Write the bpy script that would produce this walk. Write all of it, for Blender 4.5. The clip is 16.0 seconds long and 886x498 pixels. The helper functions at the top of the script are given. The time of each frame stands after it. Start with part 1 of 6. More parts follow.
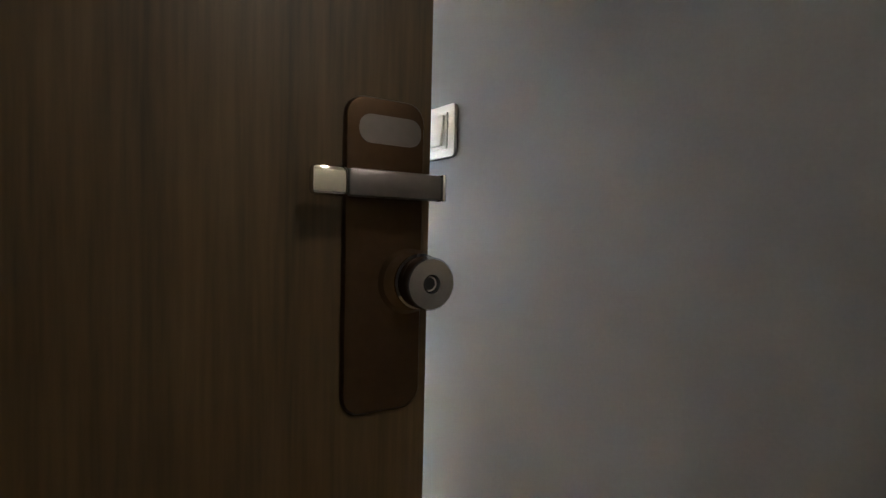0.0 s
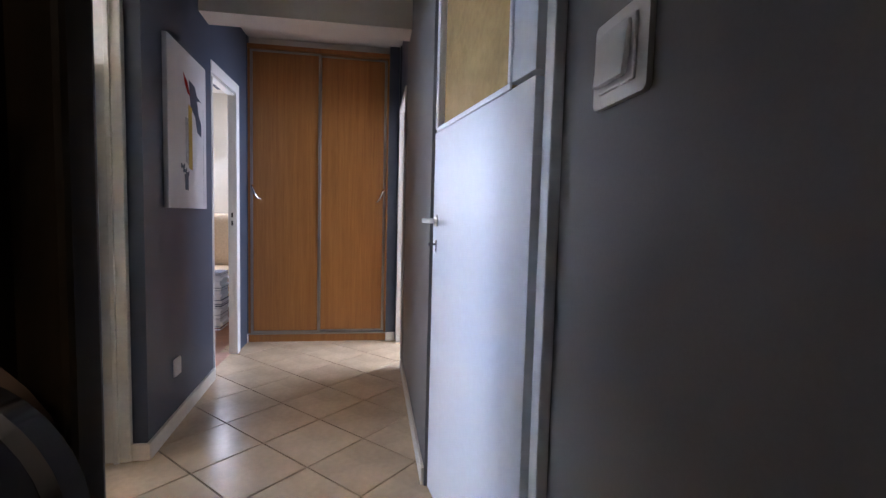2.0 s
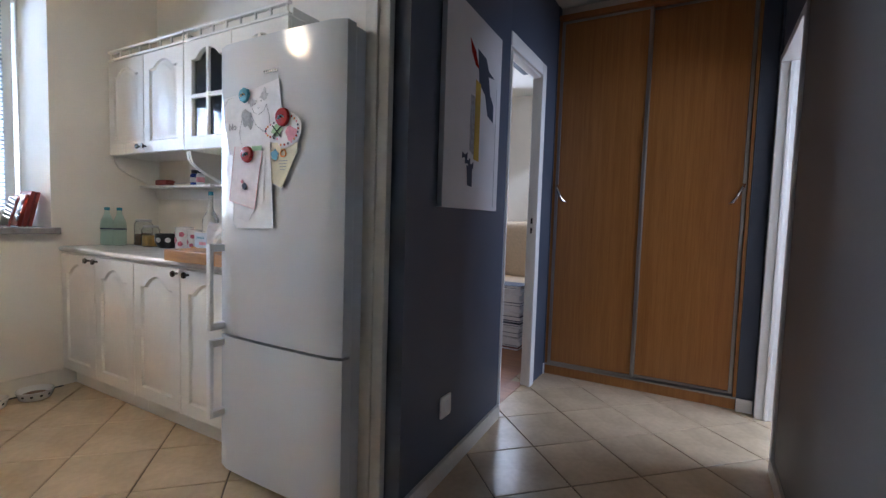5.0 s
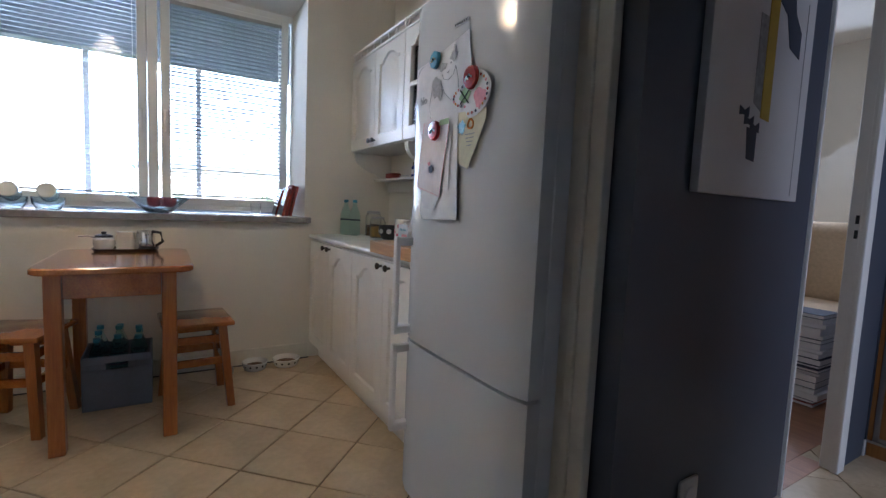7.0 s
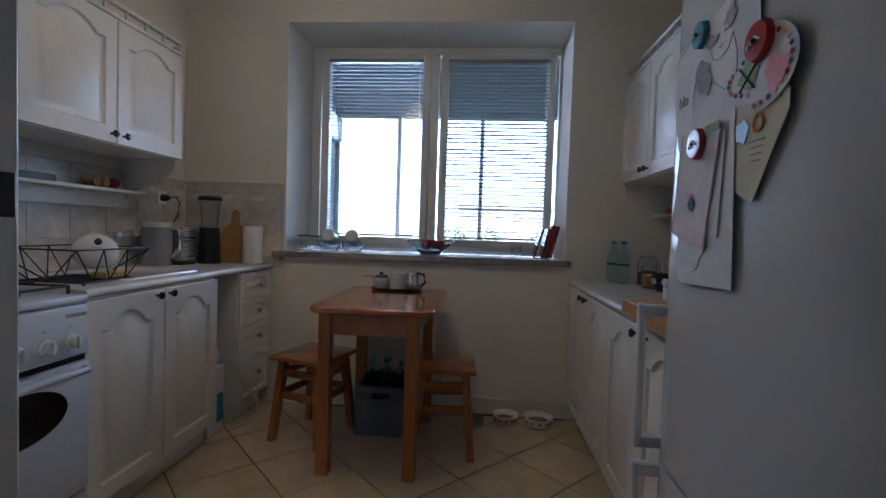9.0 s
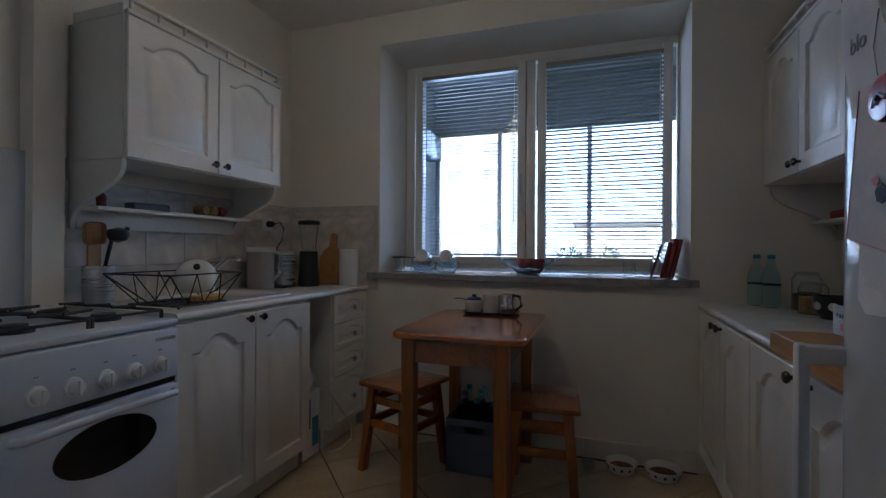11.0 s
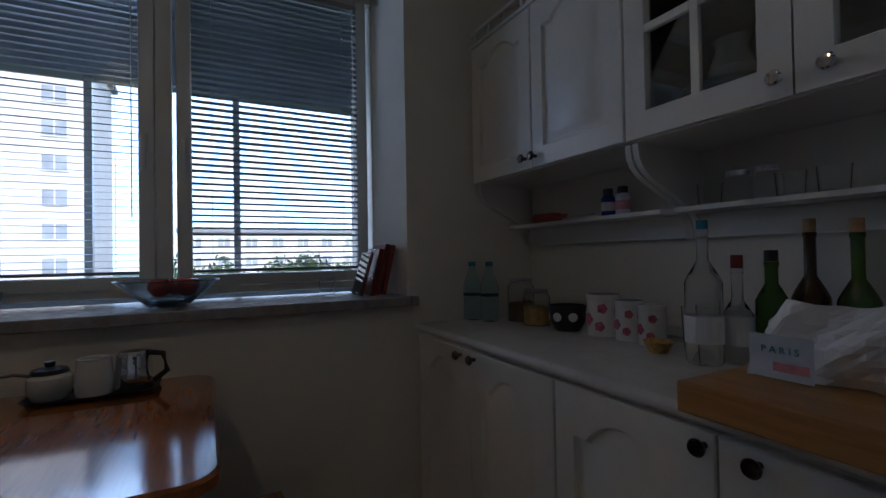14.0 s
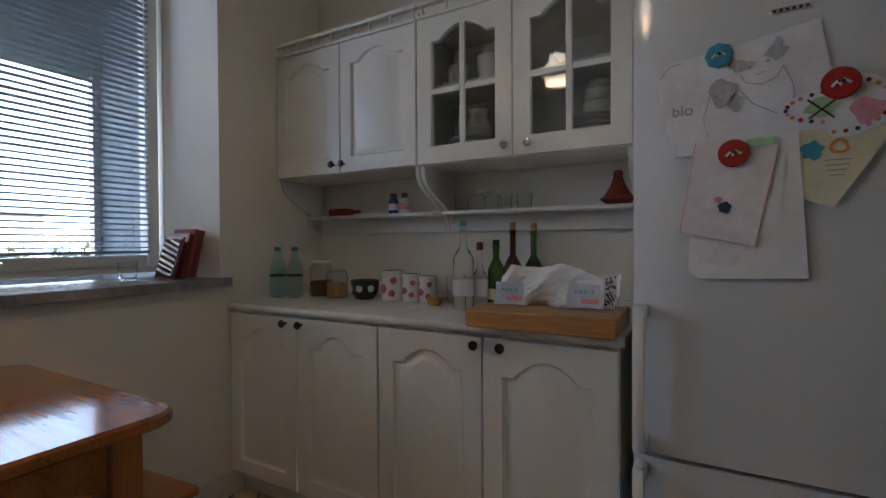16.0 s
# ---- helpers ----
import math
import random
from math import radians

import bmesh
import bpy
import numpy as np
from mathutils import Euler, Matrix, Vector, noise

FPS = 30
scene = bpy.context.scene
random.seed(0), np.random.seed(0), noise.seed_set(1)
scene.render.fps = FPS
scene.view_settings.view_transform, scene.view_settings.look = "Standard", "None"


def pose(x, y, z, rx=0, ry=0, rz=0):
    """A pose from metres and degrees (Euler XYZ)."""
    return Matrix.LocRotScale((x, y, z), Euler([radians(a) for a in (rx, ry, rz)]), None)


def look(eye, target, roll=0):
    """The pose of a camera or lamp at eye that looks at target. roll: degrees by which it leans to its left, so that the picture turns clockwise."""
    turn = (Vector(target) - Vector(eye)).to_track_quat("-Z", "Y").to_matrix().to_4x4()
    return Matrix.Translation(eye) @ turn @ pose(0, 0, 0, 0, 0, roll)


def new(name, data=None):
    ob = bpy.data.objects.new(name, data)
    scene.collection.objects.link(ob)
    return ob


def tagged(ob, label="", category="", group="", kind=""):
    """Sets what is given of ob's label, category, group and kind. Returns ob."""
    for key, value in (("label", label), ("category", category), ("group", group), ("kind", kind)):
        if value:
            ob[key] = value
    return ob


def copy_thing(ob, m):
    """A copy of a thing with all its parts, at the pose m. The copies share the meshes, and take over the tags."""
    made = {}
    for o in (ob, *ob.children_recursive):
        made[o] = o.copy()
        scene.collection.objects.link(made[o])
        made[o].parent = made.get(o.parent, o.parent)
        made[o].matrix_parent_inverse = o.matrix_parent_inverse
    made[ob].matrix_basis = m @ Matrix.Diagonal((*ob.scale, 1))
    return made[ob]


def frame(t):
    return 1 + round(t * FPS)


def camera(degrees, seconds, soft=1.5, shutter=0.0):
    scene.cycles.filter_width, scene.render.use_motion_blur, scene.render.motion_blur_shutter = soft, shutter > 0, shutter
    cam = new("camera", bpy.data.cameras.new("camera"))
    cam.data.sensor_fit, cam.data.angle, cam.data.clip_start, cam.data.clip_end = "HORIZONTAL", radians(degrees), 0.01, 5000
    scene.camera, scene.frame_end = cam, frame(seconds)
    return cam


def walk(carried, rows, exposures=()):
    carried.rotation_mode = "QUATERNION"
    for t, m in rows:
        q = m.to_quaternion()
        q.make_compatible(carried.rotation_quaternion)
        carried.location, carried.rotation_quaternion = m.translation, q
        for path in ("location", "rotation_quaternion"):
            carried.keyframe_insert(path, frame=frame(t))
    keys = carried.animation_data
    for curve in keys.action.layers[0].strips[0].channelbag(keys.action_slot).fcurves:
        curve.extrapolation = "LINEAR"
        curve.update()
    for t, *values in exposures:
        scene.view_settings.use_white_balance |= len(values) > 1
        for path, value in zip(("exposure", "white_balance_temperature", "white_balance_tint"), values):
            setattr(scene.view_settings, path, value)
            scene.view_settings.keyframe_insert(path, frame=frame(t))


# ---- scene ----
cam = camera(88.0, 16.0, 1.4)
PATH = [
    (0, (0.566, -2.406, 1.087), (1.827, -0.856, 1.003), 1.4),
    (0.5, (0.622, -2.396, 1.072), (1.937, -0.889, 1.020), 2.4),
    (1, (0.807, -2.435, 1.091), (1.645, -0.624, 0.966), 3.8),
    (1.4, (0.931, -2.350, 1.066), (1.443, -0.419, 0.962), 2.0),
    (1.8, (0.975, -2.144, 1.077), (1.350, -0.180, 0.968), 2.1),
    (2, (0.982, -2.079, 1.095), (1.288, -0.108, 0.953), 1.5),
    (2.5, (0.96, -1.922, 1.104), (1.14, 0.065, 0.965), 1.3),
    (3, (0.943, -1.752, 1.095), (0.914, 0.245, 0.981), 1.3),
    (3.5, (0.91, -1.602, 1.093), (0.657, 0.379, 0.978), 1.2),
    (4, (0.901, -1.449, 1.08), (0.388, 0.48, 0.96), 1.3),
    (6.5, (0.737, -0.949, 1.037), (-0.799, 0.322, 0.874), 2.5),
    (7, (0.657, -0.821, 1.036), (-1.042, 0.221, 0.859), 2.5),
    (7.5, (0.605, -0.689, 1.044), (-1.239, 0.067, 0.884), 2.6),
    (8, (0.525, -0.624, 1.052), (-1.416, -0.161, 0.916), 2.5),
    (8.5, (0.43, -0.569, 1.061), (-1.562, -0.422, 0.961), 2.1),
    (9, (0.351, -0.525, 1.085), (-1.641, -0.686, 1.009), 1.9),
    (9.5, (0.296, -0.47, 1.09), (-1.658, -0.897, 1.041), 1.8),
    (9.7, (0.27, -0.442, 1.094), (-1.659, -0.965, 1.051), 1.8),
    (11.8, (0.048, -0.48, 1.073), (-1.842, -1.134, 1.077), 0.3),
    (12, (0.019, -0.549, 1.073), (-1.894, -1.132, 1.078), 0.3),
    (12.5, (-0.103, -0.644, 1.079), (-2.056, -1.073, 1.074), 0.4),
    (13, (-0.358, -0.645, 1.074), (-2.348, -0.84, 1.079), -0.0),
    (13.5, (-0.632, -0.584, 1.073), (-2.622, -0.393, 1.095), -1.1),
    (14, (-0.728, -0.727, 1.092), (-2.504, 0.191, 1.121), -1.0),
    (14.5, (-0.719, -0.822, 1.088), (-2.232, 0.483, 1.17), -0.4),
    (15, (-0.661, -0.987, 1.079), (-1.973, 0.521, 1.142), -0.2),
    (15.5, (-0.627, -1.151, 1.081), (-1.76, 0.497, 1.091), -0.3),
    (16, (-0.623, -1.269, 1.079), (-1.589, 0.482, 1.054), -0.3),
]
# the camera's own exposure, stops and white balance along the walk
LIGHTING = [(0, 6.6, 5850, 10), (0.5, 6.8, 5800, 12), (1, 6.2, 5650, 14), (1.5, 4.75, 5700, 16), (2, 4.05, 5650, 22), (2.5, 3.9, 5600, 22), (3.5, 3.45, 5350, 17),
            (6.5, 2.85, 5400, 17), (7, 2.57, 5400, 17), (8, 1.87, 5250, 17), (9, 1.46, 5150, 18), (9.7, 1.27, 5150, 18), (11.8, 0.6, 5100, 17), (12.5, 0.52, 5100, 17),
            (13.5, 0.52, 5150, 17), (14, -0.08, 5150, 17), (14.5, -0.25, 5150, 17), (15, 0.52, 5150, 17), (15.5, 1.1, 5300, 18), (16, 1.47, 5650, 18)]
walk(cam, [(t, look(e, g, r)) for t, e, g, r in PATH], LIGHTING)
SKY, EAST_W, WEST_W, KITCHEN_W, PENDANT_W, LANDING_W = 0.15, 7.5, 4.5, 6.8, 1.05, 0.004

# ---- world, sun, large lights ----
world = bpy.data.worlds.new("sky")
scene.world = world
world.use_nodes = True
wn = world.node_tree
sky = wn.nodes.new("ShaderNodeTexSky")
sky.sky_type, sky.sun_disc = "NISHITA", False
sky.dust_density, sky.air_density = 4.0, 1.0
sky.sun_elevation, sky.sun_rotation = radians(42), radians(75)
wn.links.new(sky.outputs[0], wn.nodes["Background"].inputs[0])
wn.nodes["Background"].inputs[1].default_value = SKY

sun = new("sun", bpy.data.lights.new("sun", "SUN"))
sun.data.energy, sun.data.angle, sun.data.color = 5.0, radians(0.5), (1, 0.95, 0.87)
sun.matrix_world = look((30, 8, 28), (0, 0, 0))


def area_lamp(name, eye, target, w, h, power, color):
    data = bpy.data.lights.new(name, "AREA")
    data.shape, data.size, data.size_y, data.energy, data.color = "RECTANGLE", w, h, power, color
    ob = new(name, data)
    ob.matrix_world = look(eye, target)
    return ob


def point_lamp(name, place, power, color, size=0.03):
    data = bpy.data.lights.new(name, "POINT")
    data.energy, data.color, data.shadow_soft_size = power, color, size
    ob = new(name, data)
    ob.location = place
    return ob


# area lamps stand in for side-room daylight where no window opening is built
area_lamp("daylight_fill_east_room", (3.05, 1.55, 1.6), (1.0, 1.5, 1.0), 1.5, 1.3, EAST_W, (0.82, 0.90, 1.0))
area_lamp("daylight_fill_west_room", (-1.2, 3.85, 1.6), (-0.6, 1.5, 0.8), 1.4, 1.2, WEST_W, (0.85, 0.92, 1.0))
# added lamp inside the loggia, a stand-in for sky light on the kitchen
area_lamp("loggia_sky_fill", (-3.9, -1.40, 1.95), (-1.2, -0.10, 0.9), 1.0, 0.45, KITCHEN_W, (0.66, 0.81, 1.0))
# the pendant lamp that burns
point_lamp("pendant_bulb", (-1.435, -1.2, 2.20), PENDANT_W, (1.0, 0.74, 0.44))
# unseen weak fill added to light the landing face of the entrance door
point_lamp("landing_fill", (0.75, -3.35, 2.33), LANDING_W, (1.0, 0.86, 0.68), 0.08)


# ---- materials ----
def nodes_of(name):
    m = bpy.data.materials.new(name)
    m.use_nodes = True
    return m, m.node_tree, m.node_tree.nodes["Principled BSDF"]


def tint(c, k):
    return (min(1, c[0] * k), min(1, c[1] * k), min(1, c[2] * k), 1)


def surface(name, color, rough=0.5, metal=0.0, scale=6.0, fine=90.0, vary=0.10, bump=0.05, stretch=(1, 1, 1), random_vary=0.0, coat=0.0):
    """Painted, plastic, plaster or metal surface: broad mottling, fine grain, slight relief."""
    m, t, b = nodes_of(name)
    tc = t.nodes.new("ShaderNodeTexCoord")
    mp = t.nodes.new("ShaderNodeMapping")
    mp.inputs["Scale"].default_value = stretch
    t.links.new(tc.outputs["Object"], mp.inputs["Vector"])
    broad = t.nodes.new("ShaderNodeTexNoise")
    broad.inputs["Scale"].default_value, broad.inputs["Detail"].default_value = scale, 4
    grain = t.nodes.new("ShaderNodeTexNoise")
    grain.inputs["Scale"].default_value, grain.inputs["Detail"].default_value = fine, 3
    t.links.new(mp.outputs[0], broad.inputs["Vector"])
    t.links.new(mp.outputs[0], grain.inputs["Vector"])
    mixed = t.nodes.new("ShaderNodeMath")
    mixed.operation = "ADD"
    half = t.nodes.new("ShaderNodeMath")
    half.operation = "MULTIPLY"
    half.inputs[1].default_value = 0.45
    t.links.new(grain.outputs["Fac"], half.inputs[0])
    t.links.new(broad.outputs["Fac"], mixed.inputs[0])
    t.links.new(half.outputs[0], mixed.inputs[1])
    ramp = t.nodes.new("ShaderNodeValToRGB")
    ramp.color_ramp.elements[0].position, ramp.color_ramp.elements[1].position = 0.45, 1.0
    ramp.color_ramp.elements[0].color, ramp.color_ramp.elements[1].color = tint(color, 1 - vary), tint(color, 1 + vary)
    t.links.new(mixed.outputs[0], ramp.inputs[0])
    out = ramp.outputs[0]
    if random_vary:
        info = t.nodes.new("ShaderNodeObjectInfo")
        span = t.nodes.new("ShaderNodeMapRange")
        span.inputs["To Min"].default_value, span.inputs["To Max"].default_value = 1 - random_vary, 1 + random_vary
        hsv = t.nodes.new("ShaderNodeHueSaturation")
        t.links.new(info.outputs["Random"], span.inputs["Value"])
        t.links.new(span.outputs[0], hsv.inputs["Value"])
        t.links.new(out, hsv.inputs["Color"])
        out = hsv.outputs[0]
    t.links.new(out, b.inputs["Base Color"])
    b.inputs["Metallic"].default_value = metal
    rr = t.nodes.new("ShaderNodeMapRange")
    rr.inputs["To Min"].default_value, rr.inputs["To Max"].default_value = max(0.02, rough * 0.85), min(1, rough * 1.15)
    t.links.new(broad.outputs["Fac"], rr.inputs["Value"])
    t.links.new(rr.outputs[0], b.inputs["Roughness"])
    b.inputs["Coat Weight"].default_value = coat
    if bump:
        bp = t.nodes.new("ShaderNodeBump")
        bp.inputs["Strength"].default_value, bp.inputs["Distance"].default_value = bump, 0.004
        t.links.new(mixed.outputs[0], bp.inputs["Height"])
        t.links.new(bp.outputs[0], b.inputs["Normal"])
    return m


def timber(name, dark, light, rough=0.35, stretch=(30, 30, 1.5), rings=2.2, coat=0.0, random_vary=0.0):
    """Wood with grain along the axis whose stretch is small."""
    m, t, b = nodes_of(name)
    tc = t.nodes.new("ShaderNodeTexCoord")
    mp = t.nodes.new("ShaderNodeMapping")
    mp.inputs["Scale"].default_value = stretch
    t.links.new(tc.outputs["Object"], mp.inputs["Vector"])
    a = t.nodes.new("ShaderNodeTexNoise")
    a.inputs["Scale"].default_value, a.inputs["Detail"].default_value, a.inputs["Distortion"].default_value = 1.0, 6, 0.6
    c = t.nodes.new("ShaderNodeTexNoise")
    c.inputs["Scale"].default_value, c.inputs["Detail"].default_value = rings * 3, 5
    t.links.new(mp.outputs[0], a.inputs["Vector"])
    t.links.new(mp.outputs[0], c.inputs["Vector"])
    mx = t.nodes.new("ShaderNodeMix")
    mx.inputs[0].default_value = 0.45
    t.links.new(a.outputs["Fac"], mx.inputs[2])
    t.links.new(c.outputs["Fac"], mx.inputs[3])
    ramp = t.nodes.new("ShaderNodeValToRGB")
    ramp.color_ramp.elements[0].position, ramp.color_ramp.elements[1].position = 0.33, 0.68
    ramp.color_ramp.elements[0].color, ramp.color_ramp.elements[1].color = (*dark, 1), (*light, 1)
    t.links.new(mx.outputs[0], ramp.inputs[0])
    t.links.new(ramp.outputs[0], b.inputs["Base Color"])
    b.inputs["Roughness"].default_value = rough
    b.inputs["Coat Weight"].default_value, b.inputs["Coat Roughness"].default_value = coat, 0.12
    bp = t.nodes.new("ShaderNodeBump")
    bp.inputs["Strength"].default_value, bp.inputs["Distance"].default_value = 0.06, 0.003
    t.links.new(mx.outputs[0], bp.inputs["Height"])
    t.links.new(bp.outputs[0], b.inputs["Normal"])
    return m


def glass_of(name, color=(1, 1, 1), rough=0.0, ior=1.45):
    m, t, b = nodes_of(name)
    b.inputs["Base Color"].default_value = (*color, 1)
    b.inputs["Transmission Weight"].default_value = 1.0
    b.inputs["Roughness"].default_value, b.inputs["IOR"].default_value = rough, ior
    return m


def pane_of(name, color=(1, 1, 1), gloss=0.12):
    """Thin flat glass: straight-through light with a weak mirror."""
    m = bpy.data.materials.new(name)
    m.use_nodes = True
    t = m.node_tree
    t.nodes.clear()
    out = t.nodes.new("ShaderNodeOutputMaterial")
    clear = t.nodes.new("ShaderNodeBsdfTransparent")
    clear.inputs[0].default_value = (*color, 1)
    shine = t.nodes.new("ShaderNodeBsdfGlossy")
    shine.inputs["Roughness"].default_value = 0.02
    fres = t.nodes.new("ShaderNodeFresnel")
    fres.inputs[0].default_value = 1.5
    mix = t.nodes.new("ShaderNodeMixShader")
    t.links.new(fres.outputs[0], mix.inputs[0])
    t.links.new(clear.outputs[0], mix.inputs[1])
    t.links.new(shine.outputs[0], mix.inputs[2])
    t.links.new(mix.outputs[0], out.inputs[0])
    return m


def glow(name, color, power):
    m, t, b = nodes_of(name)
    b.inputs["Base Color"].default_value = (*color, 1)
    b.inputs["Emission Color"].default_value = (*color, 1)
    b.inputs["Emission Strength"].default_value = power
    b.inputs["Roughness"].default_value = 0.3
    return m


M_CREAM = surface("cream_wall_paint", (0.80, 0.752, 0.655), 0.85, scale=2.5, fine=120, vary=0.05, bump=0.10)
M_CEIL = surface("white_ceiling_paint", (0.78, 0.75, 0.68), 0.9, scale=2, vary=0.04, bump=0.08)
M_BLUE = surface("blue_grey_wall_paint", (0.064, 0.080, 0.114), 0.50, scale=2.2, fine=150, vary=0.08, bump=0.10)
M_GREY = surface("warm_grey_wall_paint", (0.165, 0.158, 0.150), 0.55, scale=2.2, fine=150, vary=0.08, bump=0.10)
M_WHITE = surface("white_lacquer", (0.80, 0.79, 0.76), 0.32, scale=3, fine=60, vary=0.04, bump=0.02)
M_IVORY = surface("ivory_foil_front", (0.80, 0.772, 0.705), 0.36, scale=3, fine=60, vary=0.05, bump=0.02)
M_DOORW = surface("white_door_paint", (0.76, 0.77, 0.79), 0.38, scale=2, fine=40, vary=0.05, bump=0.03)
M_FRAME = surface("cream_painted_frame", (0.70, 0.66, 0.57), 0.45, scale=4, fine=50, vary=0.10, bump=0.05)
M_PVC = surface("white_pvc", (0.80, 0.79, 0.74), 0.4, scale=2, vary=0.04, bump=0.01)
M_FRIDGE = surface("white_enamel", (0.68, 0.69, 0.69), 0.11, scale=1.5, fine=200, vary=0.03, bump=0.015)
M_STOVE = surface("stove_enamel", (0.68, 0.71, 0.76), 0.2, scale=2, fine=60, vary=0.05, bump=0.01)
M_TOP = surface("mottled_laminate_worktop", (0.72, 0.70, 0.65), 0.24, scale=14, fine=60, vary=0.08, bump=0.02)
M_SILL = surface("grey_stone_sill", (0.30, 0.28, 0.27), 0.25, scale=25, fine=120, vary=0.25, bump=0.03)
M_TILE = surface("glazed_beige_floor_tile", (0.60, 0.47, 0.31), 0.24, scale=5, fine=35, vary=0.17, bump=0.04, random_vary=0.07)
M_GROUT = surface("dark_grout", (0.115, 0.085, 0.062), 0.9, scale=30, vary=0.2, bump=0.1)
M_SPLASH = surface("marbled_wall_tile", (0.60, 0.555, 0.485), 0.35, scale=7, fine=18, vary=0.34, bump=0.03)
M_BLACK = surface("black_plastic", (0.018, 0.018, 0.020), 0.35, scale=8, vary=0.2, bump=0.02)
M_LGROUT = surface("pale_wall_grout", (0.55, 0.51, 0.45), 0.9, scale=12, vary=0.15, bump=0.05)
M_CUT = glass_of("cut_glass", (0.80, 0.88, 0.92), 0.12, 1.5)
M_DARKGLASS = surface("dark_oven_glass", (0.012, 0.012, 0.013), 0.06, scale=2, vary=0.2, bump=0.0)
M_IRON = surface("black_cast_iron", (0.025, 0.024, 0.024), 0.6, scale=40, vary=0.3, bump=0.2)
M_CHROME = surface("chrome", (0.75, 0.75, 0.76), 0.09, metal=1.0, scale=4, vary=0.05, bump=0.0)
M_STEEL = surface("brushed_steel", (0.55, 0.55, 0.56), 0.28, metal=1.0, scale=6, vary=0.08, bump=0.03, stretch=(1, 1, 30))
M_ALU = surface("aluminium_profile", (0.42, 0.40, 0.38), 0.35, metal=1.0, scale=6, vary=0.08, bump=0.02)
M_DARKCHROME = surface("dark_polished_steel", (0.30, 0.30, 0.32), 0.14, metal=1.0, scale=8, vary=0.12, bump=0.01)
M_BRONZE = surface("bronze_lacquered_metal", (0.075, 0.045, 0.025), 0.42, metal=0.75, scale=12, vary=0.15, bump=0.03)
M_LEVER = surface("dull_grey_metal", (0.20, 0.19, 0.20), 0.38, metal=0.9, scale=12, vary=0.12, bump=0.03)
M_OAK = timber("brown_oak_veneer", (0.042, 0.027, 0.011), (0.110, 0.072, 0.031), 0.42, (26, 26, 1.2))
M_WARD = timber("reddish_cherry_veneer", (0.29, 0.112, 0.024), (0.43, 0.190, 0.048), 0.36, (34, 34, 1.0))
M_PINE = timber("varnished_pine_long", (0.29, 0.084, 0.014), (0.50, 0.180, 0.034), 0.11, (1.6, 22, 22), coat=0.6)
M_PINEZ = timber("varnished_pine_upright", (0.29, 0.084, 0.014), (0.48, 0.170, 0.032), 0.28, (26, 26, 1.6), coat=0.4)
M_BOARD = timber("oiled_beech_board", (0.36, 0.17, 0.05), (0.55, 0.30, 0.10), 0.4, (1.5, 26, 26))
M_SPOON = timber("plain_wood", (0.30, 0.15, 0.06), (0.45, 0.26, 0.11), 0.6, (20, 20, 2))
M_PARQ = timber("red_brown_parquet", (0.28, 0.11, 0.05), (0.46, 0.22, 0.10), 0.35, (2, 24, 24), random_vary=0.1)
M_PAPER = surface("white_paper", (0.88, 0.87, 0.86), 0.8, scale=9, fine=50, vary=0.06, bump=0.04)
M_PAPER2 = surface("pale_drawing_paper", (0.84, 0.83, 0.84), 0.8, scale=14, fine=40, vary=0.12, bump=0.04)
M_PINKPAPER = surface("pinkish_drawing_paper", (0.82, 0.76, 0.77), 0.8, scale=22, fine=40, vary=0.12, bump=0.06)
M_YELLOWP = surface("pale_yellow_paper", (0.78, 0.72, 0.50), 0.8, scale=14, vary=0.1, bump=0.04)
M_PENCIL = surface("pencil_grey", (0.36, 0.36, 0.38), 0.8, scale=40, vary=0.35, bump=0.0)
M_PALEBLUE = surface("pale_blue_print", (0.60, 0.66, 0.74), 0.8, scale=30, vary=0.12, bump=0.02)
M_GRAPHITE = surface("soft_graphite_shading", (0.50, 0.50, 0.51), 0.85, scale=70, fine=160, vary=0.30, bump=0.0)
M_INK = surface("black_ink", (0.02, 0.02, 0.03), 0.7, scale=30, vary=0.2, bump=0.0)
M_RED = surface("glossy_red", (0.42, 0.025, 0.02), 0.2, scale=10, vary=0.15, bump=0.02)
M_BLUEP = surface("teal_blue", (0.05, 0.30, 0.42), 0.4, scale=10, vary=0.2, bump=0.0)
M_PINK = surface("pink_crayon", (0.75, 0.33, 0.38), 0.7, scale=30, vary=0.2, bump=0.0)
M_ORANGE = surface("orange_crayon", (0.75, 0.30, 0.06), 0.7, scale=30, vary=0.2, bump=0.0)
M_GREENC = surface("green_crayon", (0.42, 0.60, 0.35), 0.8, scale=30, vary=0.2, bump=0.0)
M_NAVY = surface("poster_navy", (0.045, 0.06, 0.10), 0.7, scale=20, vary=0.15, bump=0.02)
M_YELLOW = surface("poster_yellow", (0.55, 0.38, 0.05), 0.7, scale=20, vary=0.1, bump=0.02)
M_POSTER = surface("poster_canvas_white", (0.74, 0.73, 0.74), 0.8, scale=5, fine=300, vary=0.05, bump=0.06)
M_CRATE = surface("grey_blue_plastic", (0.15, 0.17, 0.21), 0.5, scale=8, vary=0.12, bump=0.03)
M_TEAL = glass_of("teal_bottle_plastic", (0.74, 0.95, 0.94), 0.12, 1.12)
M_CLEAR = glass_of("clear_glass", (0.96, 0.98, 0.98), 0.0, 1.35)
M_GREENG = glass_of("green_bottle_glass", (0.10, 0.22, 0.03), 0.02)
M_BROWNG = glass_of("dark_brown_bottle_glass", (0.10, 0.045, 0.015), 0.02)
M_FROST = surface("amber_frosted_pane", (0.40, 0.28, 0.12), 0.25, scale=9, fine=45, vary=0.2, bump=0.15)
